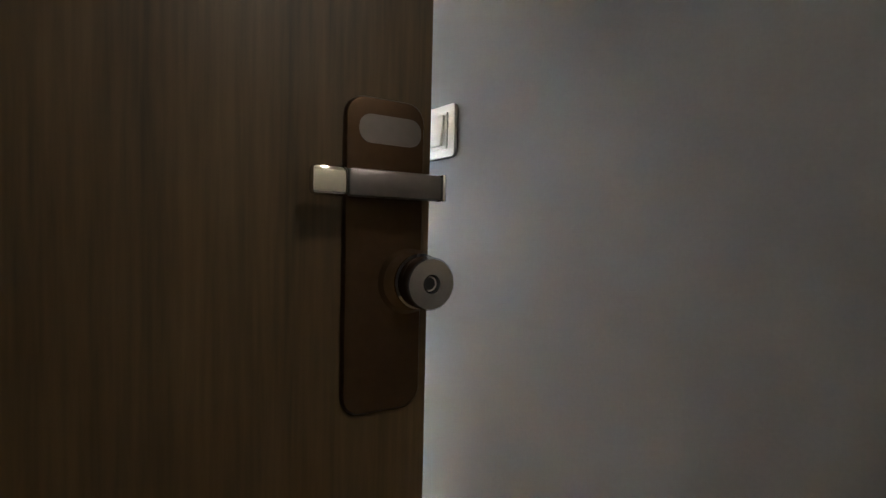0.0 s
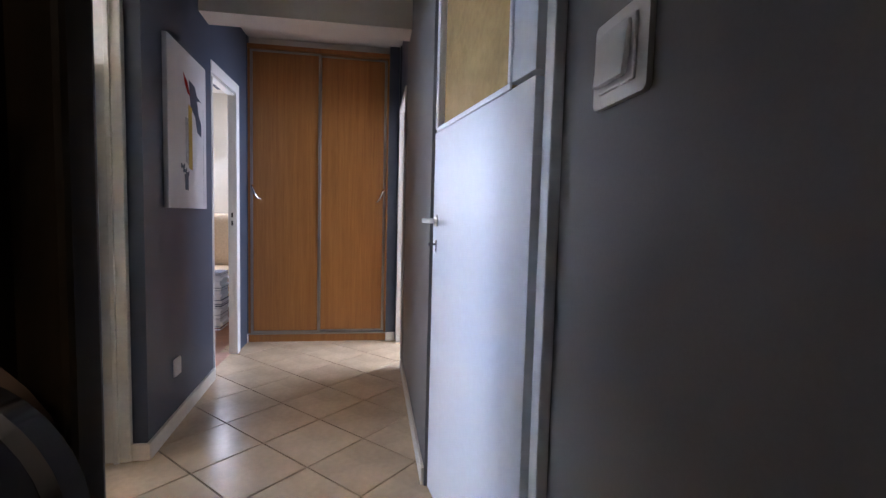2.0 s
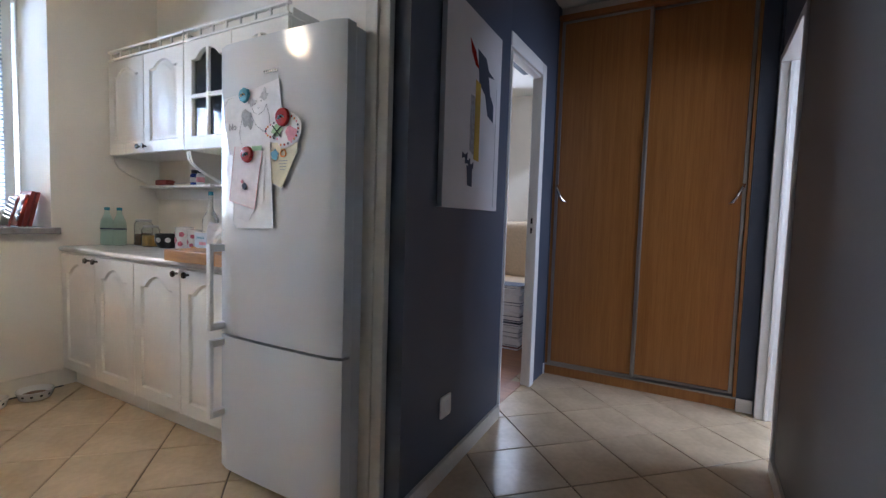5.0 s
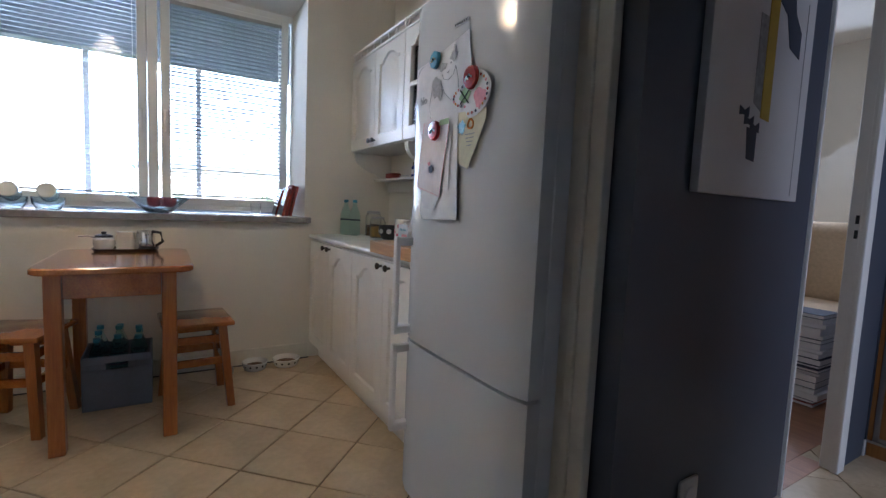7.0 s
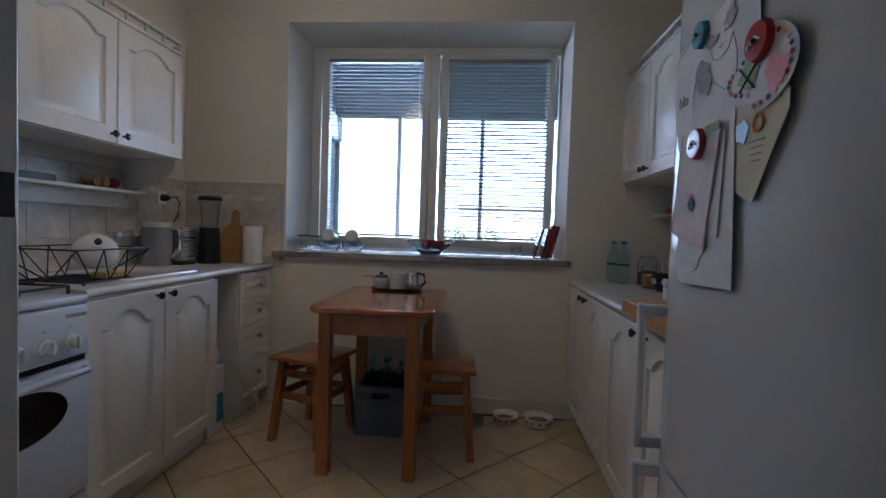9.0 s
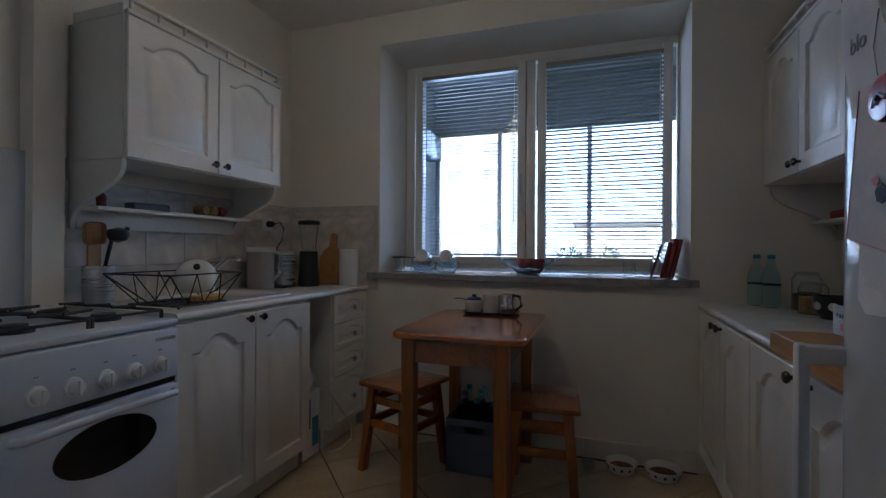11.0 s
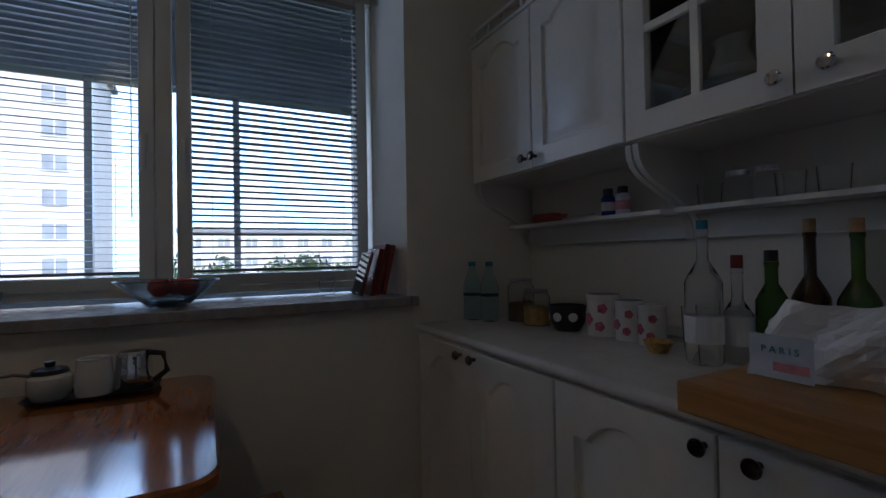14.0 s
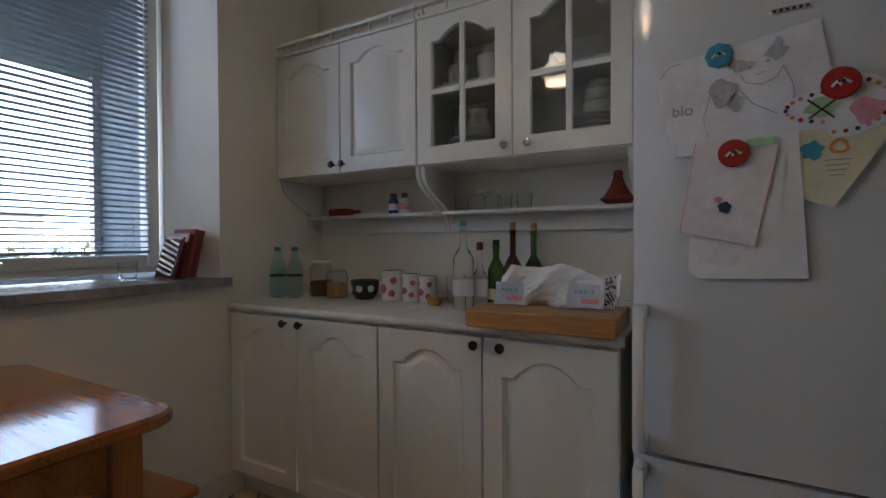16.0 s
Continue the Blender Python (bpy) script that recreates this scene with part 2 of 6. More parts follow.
M_PANE = pane_of("window_pane", (0.97, 0.99, 1.0))
M_CABPANE = pane_of("cabinet_pane", (0.93, 0.95, 0.94))
M_SLAT = surface("blind_slat_aluminium", (0.36, 0.39, 0.41), 0.45, metal=0.1, scale=5, vary=0.06, bump=0.01)
M_CERAMIC = surface("white_ceramic", (0.78, 0.77, 0.74), 0.15, scale=3, vary=0.04, bump=0.01)
M_ROSE = surface("rose_print_red", (0.48, 0.12, 0.17), 0.3, scale=60, vary=0.5, bump=0.0)
M_APPLE = surface("red_apple_skin", (0.42, 0.05, 0.035), 0.25, scale=10, vary=0.5, bump=0.02)
M_CORK = surface("cork", (0.45, 0.27, 0.13), 0.9, scale=60, vary=0.3, bump=0.2)
M_TERRA = surface("dark_red_glaze", (0.22, 0.035, 0.02), 0.2, scale=14, vary=0.3, bump=0.02)
M_PASTA = surface("dry_pasta", (0.58, 0.34, 0.10), 0.7, scale=70, vary=0.4, bump=0.5)
M_SEEDS = surface("brown_seeds", (0.16, 0.08, 0.03), 0.7, scale=90, vary=0.5, bump=0.5)
M_BOOKR = surface("dark_red_book_cloth", (0.25, 0.035, 0.025), 0.6, scale=50, vary=0.15, bump=0.06)
M_BEIGE = surface("beige_upholstery", (0.55, 0.42, 0.28), 0.9, scale=40, fine=200, vary=0.12, bump=0.2)
M_SHADE = glow("lit_opal_glass_shade", (1.0, 0.82, 0.56), 3.0)
# glow of the unseen bowl added above the landing
M_LANDGLOW = glow("dim_landing_fill_glow", (1.0, 0.84, 0.62), 0.55)
M_BLUEB = surface("deep_blue_plastic", (0.02, 0.05, 0.28), 0.25, scale=10, vary=0.1, bump=0.0)
M_HAZE = glow("bright_hazy_sky", (0.62, 0.80, 1.0), 1.1)
M_SMOKY = surface("smoky_clear_plastic", (0.36, 0.36, 0.38), 0.15, scale=5, vary=0.12, bump=0.01)
M_RENDERW = surface("pale_facade_render", (0.78, 0.76, 0.72), 0.9, scale=0.5, fine=6, vary=0.08, bump=0.05)
M_FACGLASS = surface("facade_window_glass", (0.42, 0.46, 0.50), 0.1, scale=0.6, vary=0.3, bump=0.0)
M_CONC = surface("grey_loggia_render", (0.30, 0.31, 0.32), 0.9, scale=6, fine=60, vary=0.12, bump=0.15)
M_LAWN = surface("lawn", (0.06, 0.09, 0.03), 0.95, scale=0.4, fine=4, vary=0.35, bump=0.3)
M_LEAF = surface("tree_leaves", (0.06, 0.10, 0.03), 0.7, scale=1.5, vary=0.4, bump=0.1)
M_BARK = surface("tree_bark", (0.12, 0.09, 0.06), 0.9, scale=6, vary=0.3, bump=0.4)


# ---- mesh helpers ----
def link(name, bm, material, smooth=False):
    me = bpy.data.meshes.new(name)
    bmesh.ops.recalc_face_normals(bm, faces=bm.faces)
    bm.to_mesh(me)
    bm.free()
    me.materials.append(material)
    if smooth:
        me.shade_smooth()
        me.set_sharp_from_angle(angle=radians(40))
    return new(name, me)


def thing(name, place, label, category, group=""):
    ob = new(name)
    ob.location = place
    ob.empty_display_size = 0.05
    return tagged(ob, label, category, group)


def part(name, bm, material, parent, label="", smooth=False):
    ob = link(name, bm, material, smooth)
    ob.parent = parent
    base = Matrix.Translation(parent.location) if parent.parent is None else parent_world(parent)
    ob.matrix_parent_inverse = base.inverted()
    if label:
        ob["label"] = label
    return ob


def parent_world(ob):
    return Matrix.Identity(4) if ob.type == "MESH" else Matrix.Translation(ob.location)


def structure(name, bm, material, label, smooth=False):
    return tagged(link(name, bm, material, smooth), label, "", "", "structure")


def box(bm, x0, x1, y0, y1, z0, z1, bevel=0.0, segs=2):
    r = bmesh.ops.create_cube(bm, size=1)
    vs = r["verts"]
    bmesh.ops.scale(bm, vec=(x1 - x0, y1 - y0, z1 - z0), verts=vs)
    bmesh.ops.translate(bm, vec=((x0 + x1) / 2, (y0 + y1) / 2, (z0 + z1) / 2), verts=vs)
    if bevel:
        es = {e for v in vs for e in v.link_edges}
        bmesh.ops.bevel(bm, geom=list(es), offset=bevel, segments=segs, affect="EDGES", profile=0.5)
    return bm


def B(x0, x1, y0, y1, z0, z1, bevel=0.0, segs=2):
    return box(bmesh.new(), x0, x1, y0, y1, z0, z1, bevel, segs)


def lathe(bm, profile, cx, cy, cz, n=24, wave=0.0, lobes=8):
    """Turn a profile of (radius, height) about an upright axis."""
    rings = []
    for r, z in profile:
        if r < 1e-5:
            rings.append([bm.verts.new((cx, cy, cz + z))])
        else:
            ring = []
            for i in range(n):
                a = 2 * math.pi * i / n
                k = r * (1 + wave * math.cos(lobes * a))
                ring.append(bm.verts.new((cx + k * math.cos(a), cy + k * math.sin(a), cz + z)))
            rings.append(ring)
    for a, b in zip(rings, rings[1:]):
        for i in range(n):
            j = (i + 1) % n
            q = [a[i % len(a)], a[j % len(a)], b[j % len(b)], b[i % len(b)]]
            q = list(dict.fromkeys(q))
            if len(q) > 2:
                bm.faces.new(q)
    return bm


def L(profile, cx, cy, cz, n=24, wave=0.0, lobes=8):
    return lathe(bmesh.new(), profile, cx, cy, cz, n, wave, lobes)


def tube(bm, pts, r, n=8, closed=False):
    """A round bar through points."""
    pts = [Vector(p) for p in pts]
    rings = []
    m = len(pts)
    for i, p in enumerate(pts):
        if closed:
            d = pts[(i + 1) % m] - pts[i - 1]
        else:
            d = pts[min(i + 1, m - 1)] - pts[max(i - 1, 0)]
        q = d.to_track_quat("Z", "Y")
        rings.append([bm.verts.new(p + q @ Vector((r * math.cos(2 * math.pi * k / n), r * math.sin(2 * math.pi * k / n), 0))) for k in range(n)])
    pairs = list(zip(rings, rings[1:])) + ([(rings[-1], rings[0])] if closed else [])
    for a, b in pairs:
        for k in range(n):
            bm.faces.new((a[k], a[(k + 1) % n], b[(k + 1) % n], b[k]))
    if not closed:
        bm.faces.new(rings[0][::-1])
        bm.faces.new(rings[-1])
    return bm


def T(pts, r, n=8, closed=False):
    return tube(bmesh.new(), pts, r, n, closed)


def prism(bm, outline, axis, a0, a1):
    """Extrude a flat outline of (u, v) along an axis: 'x' -> (y, z), 'y' -> (x, z), 'z' -> (x, y)."""
    def at(u, v, a):
        return {"x": (a, u, v), "y": (u, a, v), "z": (u, v, a)}[axis]
    lo = [bm.verts.new(at(u, v, a0)) for u, v in outline]
    hi = [bm.verts.new(at(u, v, a1)) for u, v in outline]
    bm.faces.new(lo[::-1])
    bm.faces.new(hi)
    n = len(outline)
    for i in range(n):
        bm.faces.new((lo[i], lo[(i + 1) % n], hi[(i + 1) % n], hi[i]))
    return bm


def P(outline, axis, a0, a1):
    return prism(bmesh.new(), outline, axis, a0, a1)


def round_rect(x0, x1, y0, y1, r, n=5):
    pts = []
    for cx, cy, a0 in ((x1 - r, y0 + r, -90), (x1 - r, y1 - r, 0), (x0 + r, y1 - r, 90), (x0 + r, y0 + r, 180)):
        for i in range(n + 1):
            a = radians(a0 + 90 * i / n)
            pts.append((cx + r * math.cos(a), cy + r * math.sin(a)))
    return pts


def moved(bm, m):
    bmesh.ops.transform(bm, matrix=m, verts=bm.verts)
    return bm


def arch_rings(w, h, side, low, top, rise, k=13):
    """Outline of a cathedral panel in a front w by h, and the matching outer outline."""
    x0, x1, z0, zs = side, w - side, low, h - top - rise
    inner, outer = [(x0, z0), (x1, z0)], [(0, 0), (w, 0)]
    inner.append((x1, zs))
    outer.append((w, h))
    flat = 0.14 * (x1 - x0)
    for i in range(k):
        u = i / (k - 1)
        x = x1 - flat - (x1 - x0 - 2 * flat) * u
        inner.append((x, zs + rise * math.sin(math.pi * u) ** 0.8))
        outer.append((x, h))
    inner.append((x0, zs))
    outer.append((0, h))
    return inner, outer


def shrink(pts, d):
    xs, zs = [p[0] for p in pts], [p[1] for p in pts]
    cx, cz = (min(xs) + max(xs)) / 2, (min(zs) + max(zs)) / 2
    fx, fz = 1 - 2 * d / (max(xs) - min(xs)), 1 - 2 * d / (max(zs) - min(zs))
    return [(cx + (x - cx) * fx, cz + (z - cz) * fz) for x, z in pts]


def loft(bm, rings, close_first=True, close_last=True, wrap=False):
    vs = [[bm.verts.new(p) for p in r] for r in rings]
    n = len(vs[0])
    for a, b in zip(vs, vs[1:] + ([vs[0]] if wrap else [])):
        for i in range(n):
            bm.faces.new((a[i], a[(i + 1) % n], b[(i + 1) % n], b[i]))
    if close_first and not wrap:
        bm.faces.new(vs[0][::-1])
    if close_last and not wrap:
        bm.faces.new(vs[-1])
    return bm


def panel_front(w, h, thick=0.019, side=0.055, low=0.055, top=0.05, rise=0.04):
    """Raised-panel front: x across, z up, its face at y = -thick."""
    inner, outer = arch_rings(w, h, side, low, top, rise)
    bm = bmesh.new()

    def ring(pts, y):
        return [(x, y, z) for x, z in pts]
    e = 0.003
    rings = [ring(outer, 0), ring(outer, -thick + e), ring(shrink(outer, e), -thick), ring(inner, -thick),
             ring(shrink(inner, 0.007), -thick + 0.010), ring(shrink(inner, 0.013), -thick + 0.011), ring(shrink(inner, 0.036), -thick + 0.002),
             ring(shrink(inner, 0.041), -thick)]
    return loft(bm, rings)


def glazed_front(w, h, thick=0.019, side=0.055, low=0.055, top=0.05, rise=0.045):
    inner, outer = arch_rings(w, h, side, low, top, rise)
    bm = bmesh.new()

    def ring(pts, y):
        return [(x, y, z) for x, z in pts]
    loft(bm, [ring(outer, 0), ring(outer, -thick), ring(inner, -thick), ring(shrink(inner, 0.003), -thick + 0.004), ring(shrink(inner, 0.003), 0)], wrap=True)
    return bm


KNOB = ((0.0, 0.0), (0.006, 0.0), (0.006, 0.012), (0.009, 0.014), (0.0145, 0.019), (0.0155, 0.024), (0.012, 0.029), (0.0, 0.031))


def knob_mesh(place, out):
    """A turned knob that points along out (a unit vector)."""
    bm = L(KNOB, 0, 0, 0, 14)
    q = Vector(out).to_track_quat("Z", "Y").to_matrix().to_4x4()
    return moved(bm, Matrix.Translation(place) @ q)

# ---- structure ----
CEIL = 2.50
floor = structure("floor", B(-2.42, 1.45, -2.70, 2.55, -0.12, -0.006), M_GROUT, "diagonal beige tiled floor with dark grout")
structure("floor_landing", B(-0.9, 2.3, -4.3, -2.70, -0.12, 0.0), M_SILL, "grey stone landing floor")
structure("floor_west_room", B(-2.7, -0.17, 0.72, 3.9, -0.118, 0.002), M_PARQ, "red-brown parquet floor")
structure("threshold_west_room", B(-0.1695, -0.082, 1.032, 1.618, -0.005, 0.002, 0.001), M_PARQ, "parquet strip in the side doorway")
structure("floor_east_room", B(1.45, 3.3, 0.2, 3.0, -0.118, 0.0), M_PARQ, "pale parquet floor")
structure("ceiling", B(-2.75, 3.4, -4.4, 4.0, CEIL, CEIL + 0.25), M_CEIL, "white painted ceiling")
# window wall of the kitchen
WX0, WX1 = -2.86, -2.38
WY0, WY1, WZ0, WZ1 = -1.72, -0.03, 0.90, 2.318
structure("wall_west_left", B(WX0, WX1, -2.55, WY0, -0.1, CEIL), M_CREAM, "cream painted window wall")
structure("wall_west_right", B(WX0, WX1, WY1, 0.72, -0.1, CEIL), M_CREAM, "cream painted window wall")
structure("wall_west_below", B(WX0, WX1, WY0, WY1, -0.1, WZ0), M_CREAM, "cream painted wall below the window")
structure("wall_west_above", B(WX0, WX1, WY0, WY1, WZ1, CEIL), M_CREAM, "cream painted wall above the window")
structure("wall_north_kitchen", B(-2.38, -0.09, 0.57, 0.72, -0.1, CEIL), M_CREAM, "cream painted kitchen wall")
structure("wall_south_kitchen", B(-2.38, -0.098, -2.52, -2.37, -0.1, CEIL), M_CREAM, "cream painted kitchen wall")
# wall between kitchen and hall, with the doorway
structure("wall_kitchen_south", B(-0.090, 0.02, -2.60, -1.085, -0.1, CEIL), M_GREY, "grey painted hall wall")
structure("wall_kitchen_lining", B(-0.097, -0.0905, -2.37, -1.085, -0.1, CEIL), M_CREAM, "cream painted kitchen side of the wall")
structure("wall_kitchen_above", B(-0.09, 0.02, -1.085, 0.04, 2.06, CEIL), M_CREAM, "wall above the kitchen doorway")
skew = [(-0.10, 0.04), (0.025, 0.04), (-0.025, 1.03), (-0.17, 1.03)]
structure("wall_hall_west", P(skew, "z", -0.1, CEIL), M_BLUE, "blue-grey painted hall wall")
structure("wall_hall_west_above_door", B(-0.17, -0.036, 1.03, 1.62, 1.99, CEIL), M_BLUE, "blue-grey wall above the doorway")
structure("wall_hall_west_end", B(-0.088, -0.036, 1.62, 2.60, -0.1, CEIL), M_BLUE, "blue-grey painted wall end")
structure("wall_nook_left", B(-0.0355, -0.030, 1.895, 2.55, -0.1, CEIL), M_BLUE, "blue-grey strip beside the wardrobe")
structure("wall_nook_right", B(1.109, 1.19, 1.895, 2.55, -0.1, CEIL), M_BLUE, "blue-grey strip beside the wardrobe")
structure("wall_nook_back", B(-0.17, 1.45, 2.55, 2.65, -0.1, CEIL), M_BLUE, "blue-grey wall behind the wardrobe")
structure("wall_hall_east", B(1.205, 1.36, -0.300, 1.14, -0.1, CEIL), M_GREY, "warm grey painted hall wall")
structure("wall_hall_east_above_door", B(1.205, 1.36, 1.14, 1.86, 1.99, CEIL), M_BLUE, "blue-grey wall above the doorway")
structure("wall_hall_east_end", B(1.195, 1.36, 1.86, 2.55, -0.1, CEIL), M_BLUE, "blue-grey painted wall end")
structure("wall_entry_east", B(1.375, 1.52, -2.60, -1.05, -0.1, CEIL), M_GREY, "grey painted entry wall with the light switch")
structure("wall_bath_above", B(1.33, 1.48, -1.049, -0.301, 2.06, CEIL), M_GREY, "grey wall above the bathroom door")
structure("wall_bath_back", B(1.95, 2.05, -1.6, 0.2, -0.1, CEIL), M_CREAM, "pale bathroom wall")
structure("wall_bath_side_a", B(1.50, 1.95, -1.25, -1.135, -0.1, CEIL), M_CREAM, "pale bathroom wall")
structure("wall_bath_side_b", B(1.361, 1.95, -0.10, 0.0, -0.1, CEIL), M_CREAM, "pale bathroom wall")
structure("floor_bath", B(1.45, 2.05, -1.6, 0.2, -0.12, -0.004), M_TOP, "pale tiled bathroom floor")
structure("beam", B(-0.06, 1.204, 0.80, 1.00, 2.225, CEIL - 0.001), M_CEIL, "white plastered ceiling beam across the hall")
# entrance wall and landing
structure("wall_entrance_left", B(-0.9, 0.09, -2.75, -2.60, -0.1, CEIL), M_GREY, "grey wall beside the entrance")
structure("wall_entrance_right", B(1.30, 2.3, -2.75, -2.60, -0.1, CEIL), M_GREY, "grey wall beside the entrance")
structure("wall_entrance_above", B(0.09, 1.30, -2.75, -2.60, 2.08, CEIL), M_GREY, "grey wall above the entrance")
structure("wall_landing_back", B(-0.9, 2.3, -4.4, -4.3, -0.1, CEIL), M_CREAM, "cream stairwell wall")
structure("wall_landing_left", B(-1.0, -0.9, -4.4, -2.3, -0.1, CEIL), M_CREAM, "cream stairwell wall")
structure("wall_landing_right", B(2.3, 2.4, -4.4, -2.3, -0.1, CEIL), M_CREAM, "cream stairwell wall")
# side rooms
structure("wall_west_room_a", B(-2.8, -2.7, 0.72, 3.95, -0.1, CEIL), M_CREAM, "cream room wall")
structure("wall_west_room_b", B(-2.8, -0.17, 3.9, 4.0, -0.1, CEIL), M_CREAM, "cream room wall")
structure("wall_west_room_c", B(-0.17, -0.08, 2.65, 3.95, -0.1, CEIL), M_CREAM, "cream room wall")
structure("wall_east_room_a", B(3.2, 3.3, 0.1, 3.0, -0.1, CEIL), M_CREAM, "white room wall")
structure("wall_east_room_b", B(1.36, 3.3, 0.1, 0.2, -0.1, CEIL), M_CREAM, "white room wall")
structure("wall_east_room_c", B(1.36, 3.3, 2.9, 3.0, -0.1, CEIL), M_CREAM, "white room wall")

# skirting boards
structure("baseboard_hall_west", P([(0.026, 0.03), (0.040, 0.03), (-0.010, 1.03), (-0.024, 1.03)], "z", 0, 0.075), M_FRAME, "cream tiled skirting")
structure("baseboard_hall_jamb", B(-0.035, 0.040, 0.018, 0.030, 0, 0.075, 0.002), M_FRAME, "cream tiled skirting")
structure("baseboard_hall_east", B(1.191, 1.204, -0.295, 1.14, 0, 0.075, 0.002), M_FRAME, "cream tiled skirting")
structure("baseboard_kitchen_west", B(-2.379, -2.366, -1.78, 0.0, 0, 0.100, 0.002), M_FRAME, "cream tiled skirting below the window")
structure("baseboard_nook_left", B(-0.0355, -0.028, 1.880, 1.894, 0, 0.075, 0.002), M_WHITE, "white skirting")
structure("baseboard_nook_right", B(1.109, 1.19, 1.880, 1.894, 0, 0.075, 0.002), M_WHITE, "white skirting")


def door_lining(name, x0, x1, y0, y1, h, material, label, w=0.035, lip=0.012):
    """Frame of an opening that runs along y between y0 and y1 in a wall between x0 and x1."""
    ob = new(name)
    ob.location = ((x0 + x1) / 2, (y0 + y1) / 2, 0)
    tagged(ob, label, "", "", "structure")
    part("jamb", B(x0 - lip, x1, y0, y0 + w, 0, h, 0.004), material, ob)
    part("jamb", B(x0 - lip, x1, y1 - w, y1, 0, h, 0.004), material, ob)
    part("head", B(x0 - lip, x1, y0 + w + 0.001, y1 - w - 0.001, h - w, h, 0.004), material, ob)
    # rebate that the leaf would close against
    part("stop", B(x0 + 0.03, x0 + 0.05, y0 + w, y0 + w + 0.012, 0, h - w, 0.003), material, ob)
    part("stop", B(x0 + 0.03, x0 + 0.05, y1 - w - 0.012, y1 - w, 0, h - w, 0.003), material, ob)
    return ob


kd = door_lining("door_frame_kitchen", -0.125, -0.035, -1.084, 0.038, 2.06, M_FRAME, "worn cream painted steel frame of the kitchen doorway", 0.03)
part("strike_plate", B(-0.128, -0.102, -1.0538, -1.050, 1.085, 1.135, 0.001), M_BLACK, kd, "dark lock strike plate")
wd = door_lining("door_frame_west_room", -0.078, -0.040, 1.03, 1.62, 1.985, M_WHITE, "white painted frame of the open side doorway", 0.04)
part("casing", B(-0.0355, -0.020, 1.565, 1.635, 0.001, 2.03, 0.004), M_WHITE, wd)
part("casing", B(-0.0355, -0.020, 1.035, 1.564, 1.955, 2.03, 0.004), M_WHITE, wd)
for z in (0.985, 1.045):
    part("strike_plate", B(-0.066, -0.054, 1.5765, 1.5798, z, z + 0.035, 0.001), M_BLACK, wd)
ed = door_lining("door_frame_east_room", 1.205, 1.37, 1.14, 1.86, 1.985, M_WHITE, "white painted frame of the bright side doorway", 0.04)
en = new("door_frame_entrance")
en.location = (0.7, -2.67, 0)
tagged(en, "brown wooden entrance door frame", "", "", "structure")
part("jamb", B(0.092, 0.13, -2.76, -2.59, 0, 2.07, 0.004), M_OAK, en)
part("jamb", B(1.262, 1.298, -2.76, -2.59, 0, 2.07, 0.004), M_OAK, en)
part("head", B(0.131, 1.261, -2.76, -2.59, 2.035, 2.078, 0.004), M_OAK, en)
bf = new("door_frame_bath")
bf.location = (1.40, -0.6, 0)
tagged(bf, "grey painted steel frame of the bathroom door", "", "", "structure")
part("jamb", B(1.347, 1.3745, -1.150, -1.100, 0, 2.06, 0.004), M_DOORW, bf)
part("jamb", B(1.226, 1.36, -0.312, -0.301, 0, 2.06, 0.003), M_FRAME, bf)

# ---- window ----
win = new("window_1")
win.location = (-2.80, -0.86, 0.95)
tagged(win, "white two-sash plastic window with slatted blinds", "", "", "structure")
fr = bmesh.new()
for a in ((-1.715, -1.655), (-0.035, 0.02)):
    box(fr, -2.84, -2.775, a[0], a[1], 0.955, 2.36, 0.004)
box(fr, -2.84, -2.775, -1.654, -0.036, 2.272, 2.36, 0.004)
box(fr, -2.84, -2.775, -1.654, -0.036, 0.955, 0.995, 0.004)
box(fr, -2.835, -2.775, -0.895, -0.840, 0.996, 2.271, 0.004)
part("window_frame", fr, M_PVC, win)
for y0, y1 in ((-1.645, -0.897), (-0.825, -0.060)):
    sash = bmesh.new()
    box(sash, -2.83, -2.765, y0, y0 + 0.052, 0.985, 2.277, 0.006)
    box(sash, -2.83, -2.765, y1 - 0.052, y1, 0.985, 2.277, 0.006)
    box(sash, -2.83, -2.765, y0 + 0.053, y1 - 0.053, 0.985, 1.034, 0.006)
    box(sash, -2.83, -2.765, y0 + 0.053, y1 - 0.053, 2.228, 2.277, 0.006)
    part("sash", sash, M_PVC, win)
    pane = part("pane", B(-2.806, -2.802, y0 + 0.05, y1 - 0.05, 1.03, 2.232), M_PANE, win)
    pane.visible_shadow = False
for y in (-0.93, -0.80):
    hb = B(-2.766, -2.757, y - 0.012, y + 0.012, 1.50, 1.57, 0.003)
    box(hb, -2.757, -2.735, y - 0.008, y + 0.008, 1.545, 1.56, 0.004)
    box(hb, -2.748, -2.733, y - 0.009, y + 0.009, 1.43, 1.56, 0.005)
    part("window_handle", hb, M_PVC, win)
sill = structure("window_sill", B(-2.775, -2.345, -1.7195, -0.0305, 0.902, 0.938, 0.004), M_SILL, "grey polished stone window sill")
for a in ((-1.79, -1.7205), (-0.0295, 0.004)):
    part("sill_end", B(-2.378, -2.345, a[0], a[1], 0.902, 0.938, 0.003), M_SILL, sill)


